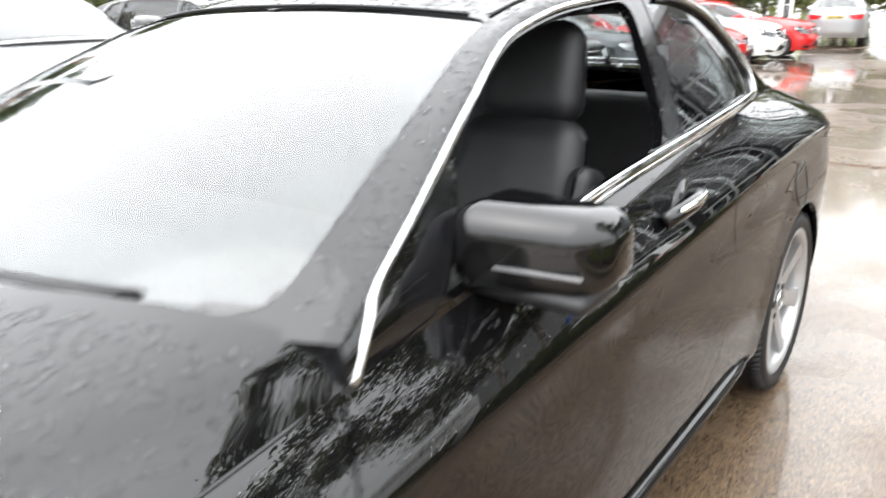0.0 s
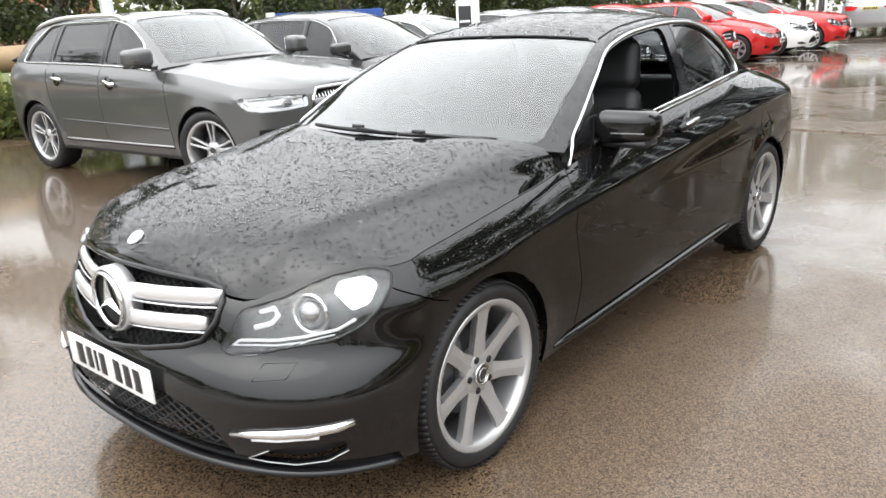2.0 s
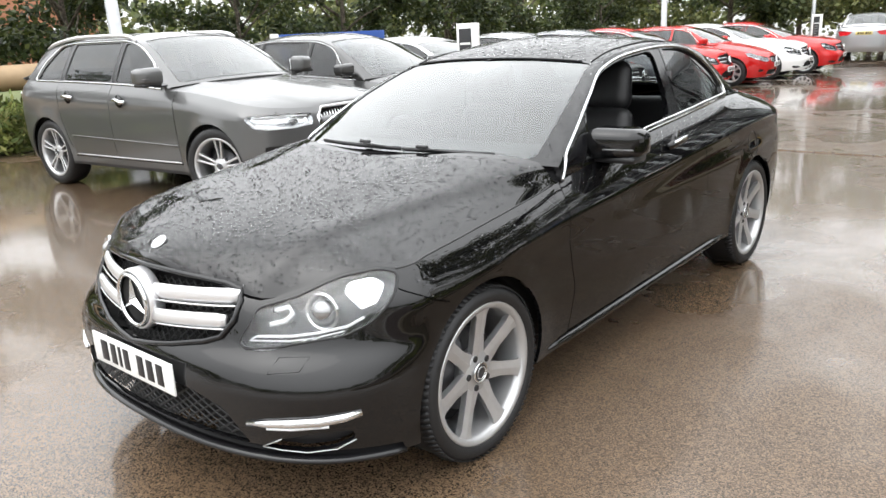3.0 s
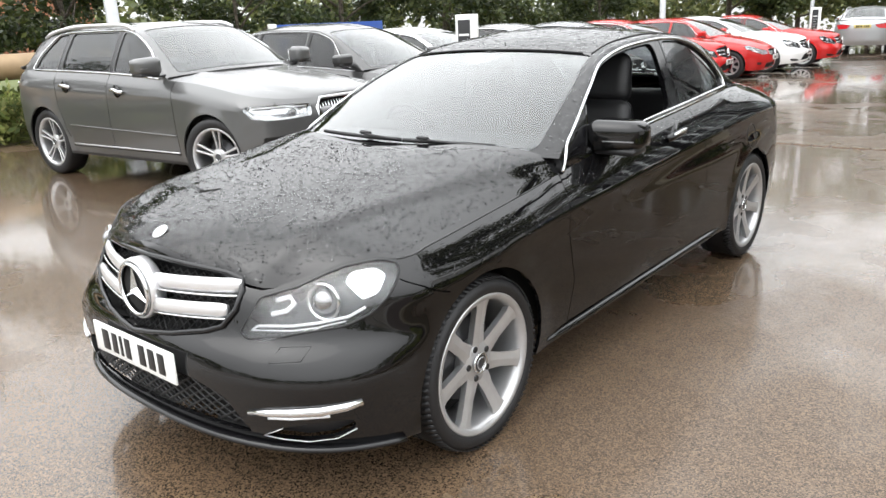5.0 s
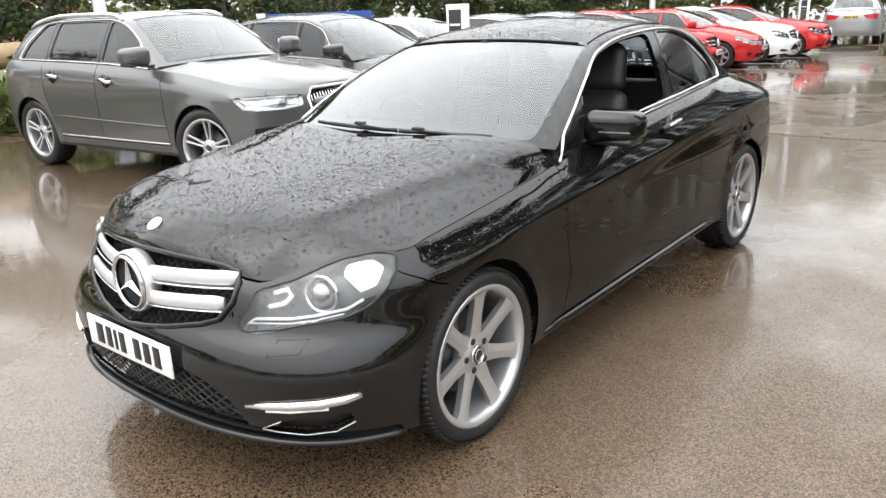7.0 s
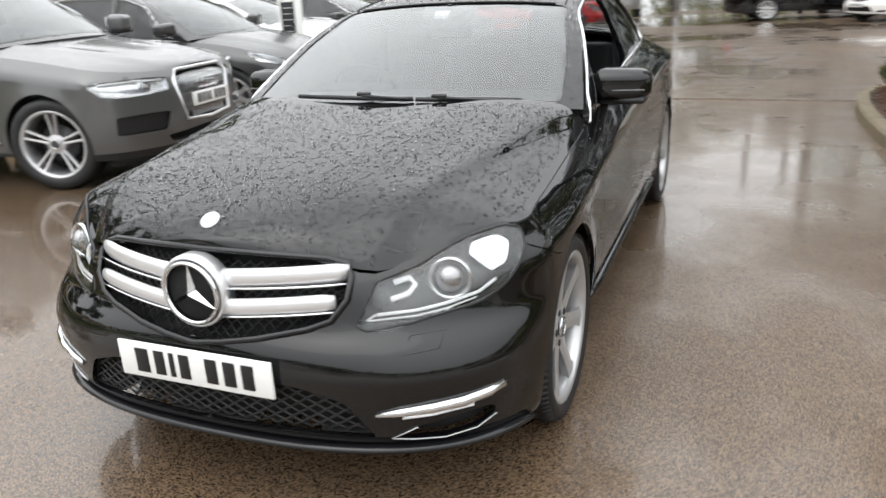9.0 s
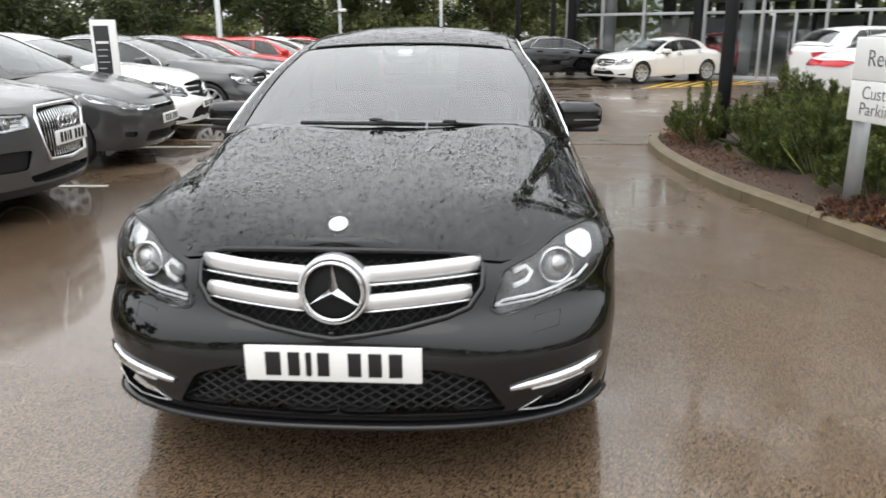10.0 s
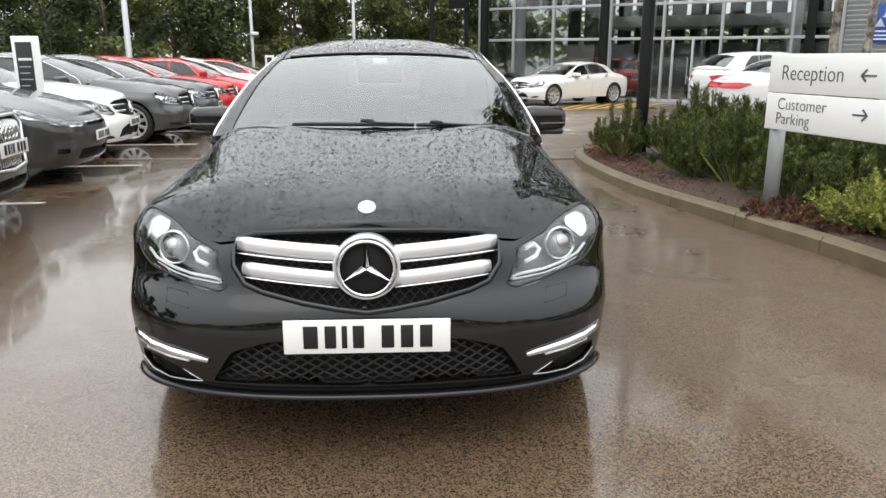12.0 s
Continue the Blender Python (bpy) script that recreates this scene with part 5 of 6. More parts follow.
def totem(x, y, turn, label):
    t = tagged(new("totem_sign"), label, "sign", "totem signs")
    t.matrix_basis = pose(x, y, ground_z(y), 0, 0, turn) @ Matrix.Diagonal((0.9, 0.9, 0.9, 1))
    part("panel", rbox(bmesh.new(), (0, 0, 0.90), (0.34, 0.16, 1.74), 0.012), SIGN_WHITE, t)
    face = part("front_plate", rbox(bmesh.new(), (-0.03, -0.083, 1.02), (0.20, 0.006, 1.34), 0.002), INK, t)
    part("text_bar", rbox(bmesh.new(), (-0.03, -0.088, 1.46), (0.165, 0.004, 0.034), 0.001), SIGN_WHITE, face)
    for k in range(9):
        w = (0.14, 0.12, 0.15, 0.10, 0.13)[k % 5]
        part("text_bar", rbox(bmesh.new(), (-0.03 - (0.15 - w) / 2, -0.088, 1.36 - k * 0.085), (w, 0.004, 0.015), 0.001), GALVANISED, face)


totem(-4.55, 6.9, 24, "white totem sign with black face and small text bars")
totem(-4.7, 25.6, 24, "white totem sign with black face near parked cars")

# blue hoarding behind the row
hoard = tagged(new("site_hoarding"), "long low blue hoarding with white end post", "hoarding")
a, b = Vector((-11.2, 8.75, 0)), Vector((-11.0, 11.85, 0))
d = (b - a).normalized()
for k in range(3):
    c = a + d * (0.51 + 1.03 * k)
    part("hoarding_panel", rbox(bmesh.new(), (c.x, c.y, 0.88), (1.02, 0.03, 1.34), 0.006, (0, 0, math.degrees(math.atan2(d.y, d.x)))), BLUE, hoard)
part("end_post", rbox(bmesh.new(), (a.x - d.x * 0.1, a.y - d.y * 0.1, 0.80), (0.14, 0.14, 1.54), 0.01), SIGN_WHITE, hoard)

# a brick house far behind the trees
house = tagged(new("brick_house"), "distant orange brick house behind trees", "house")
house.matrix_basis = pose(-38, 13, 0.3, 0, 0, 65)
part("house_wall", rbox(bmesh.new(), (0, 0, 2.4), (9, 7, 4.8), 0.02), BRICK, house)
bm = bmesh.new()
q = [bm.verts.new(v) for v in ((-4.8, -3.9, 4.8), (4.8, -3.9, 4.8), (4.8, 3.9, 4.8), (-4.8, 3.9, 4.8), (-4.8, 0, 7.2), (4.8, 0, 7.2))]
for f in ((0, 1, 5, 4), (2, 3, 4, 5), (1, 2, 5), (3, 0, 4), (3, 2, 1, 0)):
    bm.faces.new([q[i] for i in f])
part("house_roof", bm, ROOF_TILE, house, smooth=False)
for x in (-3, 0, 3):
    for z in (1.5, 3.6):
        w = part("house_window", rbox(bmesh.new(), (x, -3.51, z), (1.3, 0.08, 1.2), 0.01), SIGN_WHITE, house)
        part("pane", rbox(bmesh.new(), (x, -3.56, z), (1.1, 0.02, 1.0), 0.002), GLOSS_BLACK, w)

# ---- painted lines and the drain channel ----
def stripe(a, b, w, material, label, lift=0.006):
    a, b = Vector(a), Vector(b)
    d = (b - a).normalized()
    s = Vector((-d.y, d.x)) * w / 2
    bm = bmesh.new()
    n = max(2, int((b - a).length / 0.25))
    prev = None
    rr = random.Random(int(a.x * 100 + a.y * 1000))
    for k in range(n + 1):
        p = a.lerp(b, k / n)
        j = rr.uniform(0.85, 1.05)
        now = [bm.verts.new((p.x + s.x * j, p.y + s.y * j, ground_z(p.y) + lift)), bm.verts.new((p.x - s.x * j, p.y - s.y * j, ground_z(p.y) + lift))]
        if prev:
            bm.faces.new((prev[0], prev[1], now[1], now[0]))
        prev = now
    bmesh.ops.recalc_face_normals(bm, faces=bm.faces)
    return tagged(part("painted_line", bm, material), label, kind="structure")


for y in (3.75, 6.45, 9.1, 11.7, 14.2, 16.1, 18.1, 20.4, 22.8):
    stripe((-3.2, y + 0.25), (-7.6, y - 0.1), 0.09, LINE, "worn white parking bay line")
for k in range(7):
    stripe((4.7 + 0.50 * k, 18.9 + 0.28 * k), (6.3 + 0.42 * k, 22.3 - 0.02 * k), 0.16, YELLOW_LINE, "worn yellow hatching line")
stripe((4.5, 18.6), (8.6, 20.9), 0.16, YELLOW_LINE, "worn yellow hatching edge line")
channel = tagged(new("drain_channel"), "row of small grey setts forming a drain", kind="structure")
sett = bpy.data.meshes.new("sett")
bm = rbox(bmesh.new(), (0, 0, 0), (0.185, 0.09, 0.03), 0.008, (0, 0, 0), 1)
bm.to_mesh(sett)
bm.free()
sett.materials.append(ASPHALT)
for k in range(34):
    x = -4.2 + 0.2 * k
    ob = new("sett", sett)
    ob.parent = channel
    ob.matrix_basis = pose(x, 7.18 - 0.03 * x, ground_z(7.2) + 0.002, 0, 0, rng.uniform(-2, 2))

# ---- planted island ----
EDGE = [(3.75, -2.6), (3.35, -0.6), (3.12, 0.8), (2.98, 1.7), (2.82, 2.35), (2.64, 3.1), (2.45, 4.0), (2.36, 4.9), (2.33, 5.8), (2.38, 6.7), (2.52, 7.3), (2.85, 7.75), (3.4, 8.05), (4.6, 8.3), (8.0, 8.7), (14.0, 9.2)]
fx, fy = table([(k, p[0]) for k, p in enumerate(EDGE)]), table([(k, p[1]) for k, p in enumerate(EDGE)])
line = [Vector((fx(k / 6), fy(k / 6))) for k in range((len(EDGE) - 1) * 6 + 1)]
walked = [0.0]
for p, q in zip(line, line[1:]):
    walked.append(walked[-1] + (q - p).length)


def on_edge(s):
    for k in range(len(line) - 1):
        if walked[k + 1] >= s:
            f = (s - walked[k]) / max(1e-6, walked[k + 1] - walked[k])
            return line[k].lerp(line[k + 1], f), (line[k + 1] - line[k]).normalized()
    return line[-1], (line[-1] - line[-2]).normalized()


island = tagged(new("kerbed_island"), "planted island edged with worn tan kerb stones", kind="structure")
s = 0.0
while s < walked[-1] - 0.9:
    bm = bmesh.new()
    rings = []
    for k in range(5):
        p, d = on_edge(s + 0.004 + 0.887 * k / 4)
        n = Vector((d.y, -d.x))
        g = ground_z(p.y)
        rings.append([bm.verts.new((p.x + n.x * o, p.y + n.y * o, g + z)) for o, z in ((0, -0.08), (0.006, 0.095), (0.028, 0.12), (0.125, 0.122), (0.125, -0.08))])
    for a, b in zip(rings, rings[1:]):
        for k in range(4):
            bm.faces.new((a[k], a[k + 1], b[k + 1], b[k]))
    bm.faces.new(rings[0][::-1])
    bm.faces.new(rings[-1])
    bmesh.ops.recalc_face_normals(bm, faces=bm.faces)
    part("kerb_stone", bm, KERB, island, smooth=False)
    s += 0.895
bm = bmesh.new()
loop = [bm.verts.new((p.x + 0.12 * 1.0, p.y + (0 if p.y < 7.5 else -0.1), ground_z(p.y) + 0.10)) for p in line[::2]] + [bm.verts.new((14, -2.6, 0.10))]
bmesh.ops.triangulate(bm, faces=[bm.faces.new(loop)])
bmesh.ops.recalc_face_normals(bm, faces=bm.faces)
part("soil", bm, SOIL, island)


def shoot_mesh(seed, r, h, shoots, needles, length, width, span_of=(0.18, 0.40)):
    """A shrub of upright shoots, each set round with narrow leaves."""
    rr = random.Random(seed)
    verts, faces = [], []
    for _ in range(shoots):
        a, f = rr.uniform(0, 2 * math.pi), math.sqrt(rr.random())
        foot = Vector((math.cos(a) * r * f, math.sin(a) * r * f, h * rr.uniform(0.05, 0.8) * (1 - 0.65 * f * f)))
        up = Vector((math.cos(a) * f * rr.uniform(0.3, 1.5), math.sin(a) * f * rr.uniform(0.3, 1.5), rr.uniform(0.35, 1.0))).normalized()
        span = h * rr.uniform(*span_of)
        for k in range(needles):
            t = (k + rr.random()) / needles
            c = foot + up * span * t
            d_ = Vector((rr.gauss(0, 1), rr.gauss(0, 1), rr.gauss(0, 1))).normalized()
            d_ = (d_ - up * d_.dot(up)).normalized() + up * (0.25 + 0.7 * t)
            d_.normalize()
            w = d_.cross(Vector((rr.gauss(0, 1), rr.gauss(0, 1), rr.gauss(0, 1)))).normalized() * width
            n = length * rr.uniform(0.7, 1.2)
            q = len(verts)
            verts += [c - w * 0.5, c + d_ * n * 0.55 - w, c + d_ * n, c + d_ * n * 0.55 + w]
            faces.append((q, q + 1, q + 2, q + 3))
    me = bpy.data.meshes.new("shoots")
    me.from_pydata(verts, [], faces)
    return me


def pine_mesh(seed, r, h, branches, needles, length, width):
    """A dwarf pine: rising branches bare at the foot, each ending in a bottle-brush of needles."""
    rr = random.Random(seed)
    verts, faces = [], []
    for _ in range(branches):
        a, f = rr.uniform(0, 2 * math.pi), rr.random() ** 0.6
        tip = Vector((math.cos(a) * r * f, math.sin(a) * r * f, h * (1 - 0.62 * f * f) * rr.uniform(0.55, 1.12)))
        foot = Vector((tip.x * 0.35, tip.y * 0.35, 0.0))
        knee = foot.lerp(tip, 0.55) + Vector((tip.x, tip.y, 0)) * 0.22
        share = rr.uniform(0.38, 0.6)
        for k in range(needles):
            t = 1 - share * (k + rr.random()) / needles
            c = foot * (1 - t) ** 2 + knee * 2 * t * (1 - t) + tip * t * t
            up = ((knee - foot) * (1 - t) + (tip - knee) * t + Vector((0, 0, 0.03))).normalized()
            d_ = Vector((rr.gauss(0, 1), rr.gauss(0, 1), rr.gauss(0, 1))).normalized()
            d_ = ((d_ - up * d_.dot(up)).normalized() + up * rr.uniform(0.5, 1.3)).normalized()
            w = d_.cross(Vector((rr.gauss(0, 1), rr.gauss(0, 1), rr.gauss(0, 1)))).normalized() * width
            n = length * rr.uniform(0.7, 1.15)
            q = len(verts)
            verts += [c - w * 0.6, c + d_ * n * 0.5 - w, c + d_ * n, c + d_ * n * 0.5 + w]
            faces.append((q, q + 1, q + 2, q + 3))
        side = (tip - foot).cross(Vector((rr.gauss(0, 1), rr.gauss(0, 1), 0.2))).normalized() * 0.006
        q = len(verts)
        verts += [foot - side, foot + side, knee + side, knee - side, tip]
        faces += [(q, q + 1, q + 2, q + 3), (q + 3, q + 2, q + 4)]
    me = bpy.data.meshes.new("branches")
    me.from_pydata(verts, [], faces)
    return me


shrubs = {"pine": [pine_mesh(31 + k, 0.50, 0.60, 62, 170, 0.058, 0.0042) for k in range(5)], "gold": [shoot_mesh(51 + k, 0.50, 0.40, 520, 30, 0.032, 0.0075) for k in range(2)], "rust": [shoot_mesh(71, 0.32, 0.13, 130, 20, 0.035, 0.008)]}
look_of = {"pine": (PINE, "dark green dwarf pine shrub on mulch"), "gold": (YELLOW_SHRUB, "golden yellow low shrub beside the kerb"), "rust": (RUST, "low patch of rusty brown ground cover")}
for key, meshes in shrubs.items():
    for me in meshes:
        me.materials.append(look_of[key][0])


def plant(key, x, y, scale):
    me = rng.choice(shrubs[key])
    ob = tagged(new("shrub", me), look_of[key][1], "shrub", "island shrubs")
    ob.matrix_basis = pose(x, y, ground_z(y) + 0.09, 0, 0, rng.uniform(0, 360)) @ Matrix.Diagonal((scale * 0.92, scale * 0.92, scale * rng.uniform(0.8, 1.25), 1))
    return ob


for key, x, y, k in (("pine", 2.98, 6.65, .95), ("pine", 3.55, 6.2, 1.25), ("pine", 4.3, 7.0, 1.3), ("pine", 4.0, 5.5, 1.3), ("pine", 3.3, 5.1, 1.0), ("pine", 3.5, 4.3, 1.1), ("pine", 4.5, 4.9, 1.4), ("pine", 5.2, 6.2, 1.4), ("pine", 5.3, 7.3, 1.2),
                     ("pine", 4.2, 3.9, 1.25), ("pine", 3.55, 3.4, .95), ("pine", 4.9, 3.6, 1.3), ("pine", 6.1, 5.2, 1.4), ("pine", 6.3, 7.2, 1.3), ("pine", 5.7, 4.0, 1.4), ("pine", 4.0, 2.9, 1.1), ("gold", 3.72, 2.25, 1.05), ("gold", 3.9, 1.75, 1.1), ("gold", 4.1, 3.2, .8),
                     ("gold", 3.9, 4.6, .6), ("pine", 4.8, 2.4, 1.2), ("pine", 3.55, 2.75, .7), ("rust", 3.1, 2.6, 1.0), ("rust", 3.3, 2.15, .7), ("gold", 4.0, 1.0, 1.1), ("pine", 4.7, 1.3, 1.2), ("gold", 4.2, 0.1, 1.0),
                     ("pine", 7.2, 6.4, 1.4), ("pine", 7.0, 4.6, 1.4), ("pine", 5.9, 2.9, 1.3), ("pine", 3.2, 4.75, .6)):
    plant(key, x, y, k)
chips = new("mulch_chips", leaf_cloud([(fx(3 + k * 0.5) + 0.45, fy(3 + k * 0.5), ground_z(5) + 0.10, 0.42, 0.016) for k in range(18)], 8000, 0.018, rng, 1.8))
chips.data.materials.append(RUST)
tagged(chips, "scattered brown bark chips and fallen leaves", "mulch", kind="stuff")

for x, y, r, lean in ((5.78, 6.9, 0.065, -0.25), (5.28, 5.4, 0.055, 0.25)):
    t = tagged(new("birch_tree"), "pale birch trunk with dark scars among shrubs", "tree", "birch trees")
    t.matrix_basis = pose(x, y, 0.08)
    rr = random.Random(int(x * 100))
    part("trunk", limb_mesh(bmesh.new(), (0, 0, -0.1), (lean, 0.1, 7.2), r, r * 0.45, rr, 0.02), BIRCH, t)
    for k in range(5):
        a, z = rr.uniform(0, 6.28), 2.6 + 0.6 * k
        part("limb", limb_mesh(bmesh.new(), (lean * z / 6.5, 0.1 * z / 6.5, z), (math.cos(a) * 1.3, math.sin(a) * 1.3, z + 1.3), r * 0.4, 0.01, rr), BIRCH, t)
        part("branch_scar", rbox(bmesh.new(), (lean * (z - 0.5) / 6.5, -r * 0.9, z - 0.55), (0.05, 0.03, 0.03), 0.01), INK, t)
    # Crown out of view, thickened to darken the wet ground's reflections.
    crown = new("crown", leaf_cloud([(rr.uniform(-1.8, 1.8), rr.uniform(-1.8, 1.8), rr.uniform(2.9, 7.6), 0.8, 0.7) for _ in range(24)], 17000, 0.08, rr, 1.5, 0.6, 0.2))
    crown.data.materials.append(LIGHT_LEAVES)
    crown.parent = t

# ---- direction sign ----
sign = tagged(new("direction_sign"), "white direction sign with grey lettering on grey posts", "sign")
turn = math.degrees(math.atan2(-0.98, 0.19))
sign.matrix_basis = pose(2.97, 2.76, 0, 0, 0, turn)
for z, h in ((1.195, 0.283), (0.91, 0.272)):
    part("sign_panel", rbox(bmesh.new(), (0.87, 0, z), (1.74, 0.045, h), 0.006), SIGN_WHITE, sign)
for x in (0.03, 1.66):
    part("sign_post", lathe(bmesh.new(), [(0.001, 0.0), (0.058, 0.0), (0.058, 1.16), (0.001, 1.16)], 24, 'Z', (x, 0.085, 0.02)), GALVANISED, sign)


def lettering(text, size, x, z, parent, stretch=1.0):
    cu = bpy.data.curves.new("lettering", 'FONT')
    cu.body, cu.size, cu.extrude, cu.offset = text, size, 0.001, -0.0016
    ob = bpy.data.objects.new("lettering", cu)
    scene.collection.objects.link(ob)
    bpy.context.view_layer.update()
    me = bpy.data.meshes.new_from_object(ob.evaluated_get(bpy.context.evaluated_depsgraph_get()))
    bpy.data.objects.remove(ob)
    me.materials.append(SIGN_GREY)
    made = new("lettering", me)
    made.parent = parent
    made.matrix_basis = pose(x, -0.0245, z, 90, 0, 0) @ Matrix.Diagonal((stretch, 1, 1, 1))
    return made


lettering("Reception", 0.158, 0.142, 1.148, sign, 0.98)
lettering("Customer", 0.125, 0.134, 0.930, sign, 1.0)
lettering("Parking", 0.125, 0.126, 0.822, sign, 1.0)
for x, z, k in ((0.99, 1.195, 1), (0.955, 0.94, -1)):
    bm = rbox(bmesh.new(), (x, -0.0245, z), (0.125, 0.004, 0.012), 0)
    for s in (1, -1):
        rbox(bm, (x - k * 0.043, -0.0245, z + s * 0.018), (0.058, 0.004, 0.013), 0, (0, -s * k * 42, 0))
    part("arrow", bm, SIGN_GREY, sign, smooth=False)

# ---- showroom ----
room = tagged(new("showroom_building"), "glass-fronted car showroom with grey mullions", "building")
room.matrix_basis = pose(3.23, 27.55, -0.22, 0, 0, math.degrees(math.atan2(-0.565, 0.825)))
MUL = [0.0, 1.47, 3.1, 5.3, 7.2, 9.14, 11.3, 12.7]
for x in MUL:
    part("mullion", rbox(bmesh.new(), (x, 0, 4.5), (0.09, 0.16, 9.0), 0.008), MULLION, room)
# Glazing above 4.8 is out of view, heightened to darken ground reflections.
for z in (0.06, 2.18, 3.34, 4.8, 6.3, 7.6, 8.9):
    part("transom", rbox(bmesh.new(), (6.35, 0.0, z), (12.7, 0.12, 0.09 if z > 0.1 else 0.12), 0.008), MULLION, room)
for a, b in zip(MUL, MUL[1:]):
    for z0, z1 in ((0.12, 2.135), (2.225, 3.295), (3.385, 4.755), (4.845, 6.255), (6.345, 7.555), (7.645, 8.855)):
        pane = part("glass_pane", rbox(bmesh.new(), ((a + b) / 2, 0.02, (z0 + z1) / 2), (b - a - 0.09, 0.012, z1 - z0), 0), FACADE_GLASS, room, smooth=False)
        pane.visible_shadow = False
part("side_mullion", rbox(bmesh.new(), (0.0, 4.0, 4.5), (0.09, 0.16, 9.0), 0.008), MULLION, room)
for z0, z1 in ((0.12, 3.295), (3.385, 6.255), (6.345, 8.855)):
    for y0, y1 in ((0.1, 3.9), (4.1, 9.0)):
        pane = part("glass_pane", rbox(bmesh.new(), (0.0, (y0 + y1) / 2, (z0 + z1) / 2), (0.012, y1 - y0, z1 - z0), 0), FACADE_GLASS, room, smooth=False)
        pane.visible_shadow = False
part("roof_slab", rbox(bmesh.new(), (9.0, 4.2, 9.15), (19.5, 11.5, 0.4), 0.02), MULLION, room)
part("floor_slab", rbox(bmesh.new(), (9.0, 4.6, 0.0), (18.0, 9.0, 0.12), 0.01), SHOW_FLOOR, room)
part("back_wall", rbox(bmesh.new(), (9.0, 9.1, 1.1), (18.0, 0.2, 2.2), 0.01), SHOWROOM, room)
for k in range(22):
    part("back_post", rbox(bmesh.new(), (0.3 + 0.84 * k, 9.1, 5.5), (0.62, 0.2, 6.8), 0.01), POST_BLACK, room)
part("gallery", rbox(bmesh.new(), (10.0, 7.2, 3.0), (14.0, 3.6, 0.45), 0.02), SHOWROOM, room)
for x in (1.1, 6.3, 11.2):
    part("round_column", lathe(bmesh.new(), [(0.001, 0.06), (0.20, 0.06), (0.20, 8.95), (0.001, 8.95)], 24, 'Z', (x, 1.4, 0)), MULLION, room)
for x in (2.6, 4.4, 7.4, 9.2, 12.2):
    part("inner_frame", rbox(bmesh.new(), (x, 6.0, 4.5), (0.16, 0.16, 8.9), 0.01), POST_BLACK, room)
for x in (0.6, 5.33, 11.9):
    part("black_column", rbox(bmesh.new(), (x, -0.75, 4.5), (0.26, 0.26, 9.0), 0.02), POST_BLACK, room)
for x in (7.57, 8.24, 10.34):
    part("door_frame", rbox(bmesh.new(), (x, -0.03, 1.1), (0.07, 0.10, 2.1), 0.006), GALVANISED, room)
part("door_handle_bar", rbox(bmesh.new(), (8.1, -0.08, 1.1), (0.03, 0.04, 0.9), 0.01), GALVANISED, room)
clad = part("clad_wall", rbox(bmesh.new(), (15.65, 0.6, 4.5), (5.8, 1.0, 9.0), 0.02), MULLION, room)
for k in range(60):
    part("louvre", rbox(bmesh.new(), (15.65, 0.07, 0.3 + 0.145 * k), (5.8, 0.05, 0.10), 0.006, (25, 0, 0)), GALVANISED, clad)
board = part("blue_sign_plate", rbox(bmesh.new(), (13.88, -0.02, 2.55), (0.95, 0.03, 1.14), 0.006), BLUE, room)
for k, (x, z) in enumerate(((13.70, 2.58), (14.06, 2.58), (13.88, 2.85))):
    bm = bmesh.new()
    s = 1
    q = [bm.verts.new((x + a * 0.14, -0.042, z + b * 0.13 * s)) for a, b in ((-1, -1), (1, -1), (0, 1))]
    bmesh.ops.solidify(bm, geom=[bm.faces.new(q)], thickness=0.004)
    part("white_triangle", bm, SIGN_WHITE, board, smooth=False)
for z in (2.32, 2.20, 2.09):
    part("text_bar", rbox(bmesh.new(), (13.88, -0.04, z), (0.7, 0.006, 0.04), 0.001), SIGN_WHITE, board)
for x, y in ((1.31, 26.94), (2.62, 26.86)):
    c = tagged(new("steel_column"), "slim black steel column near showroom", "column", "steel columns")
    c.matrix_basis = pose(x, y, -0.25)
    part("shaft", rbox(bmesh.new(), (0, 0, 3.2), (0.17, 0.17, 6.4), 0.01), POST_BLACK, c)
hang = box_part("hanging_panel", (2.3, 26.6, 3.75), (0.75, 0.12, 1.3), POST_BLACK, None, 0.01)
tagged(hang, "black rectangular panel fixed between steel columns", "panel")

# ---- the cars ----
coupe, cb = build_car(COUPE, "black two-door coupe beaded with rain, driver side window lowered", "coupe_car")


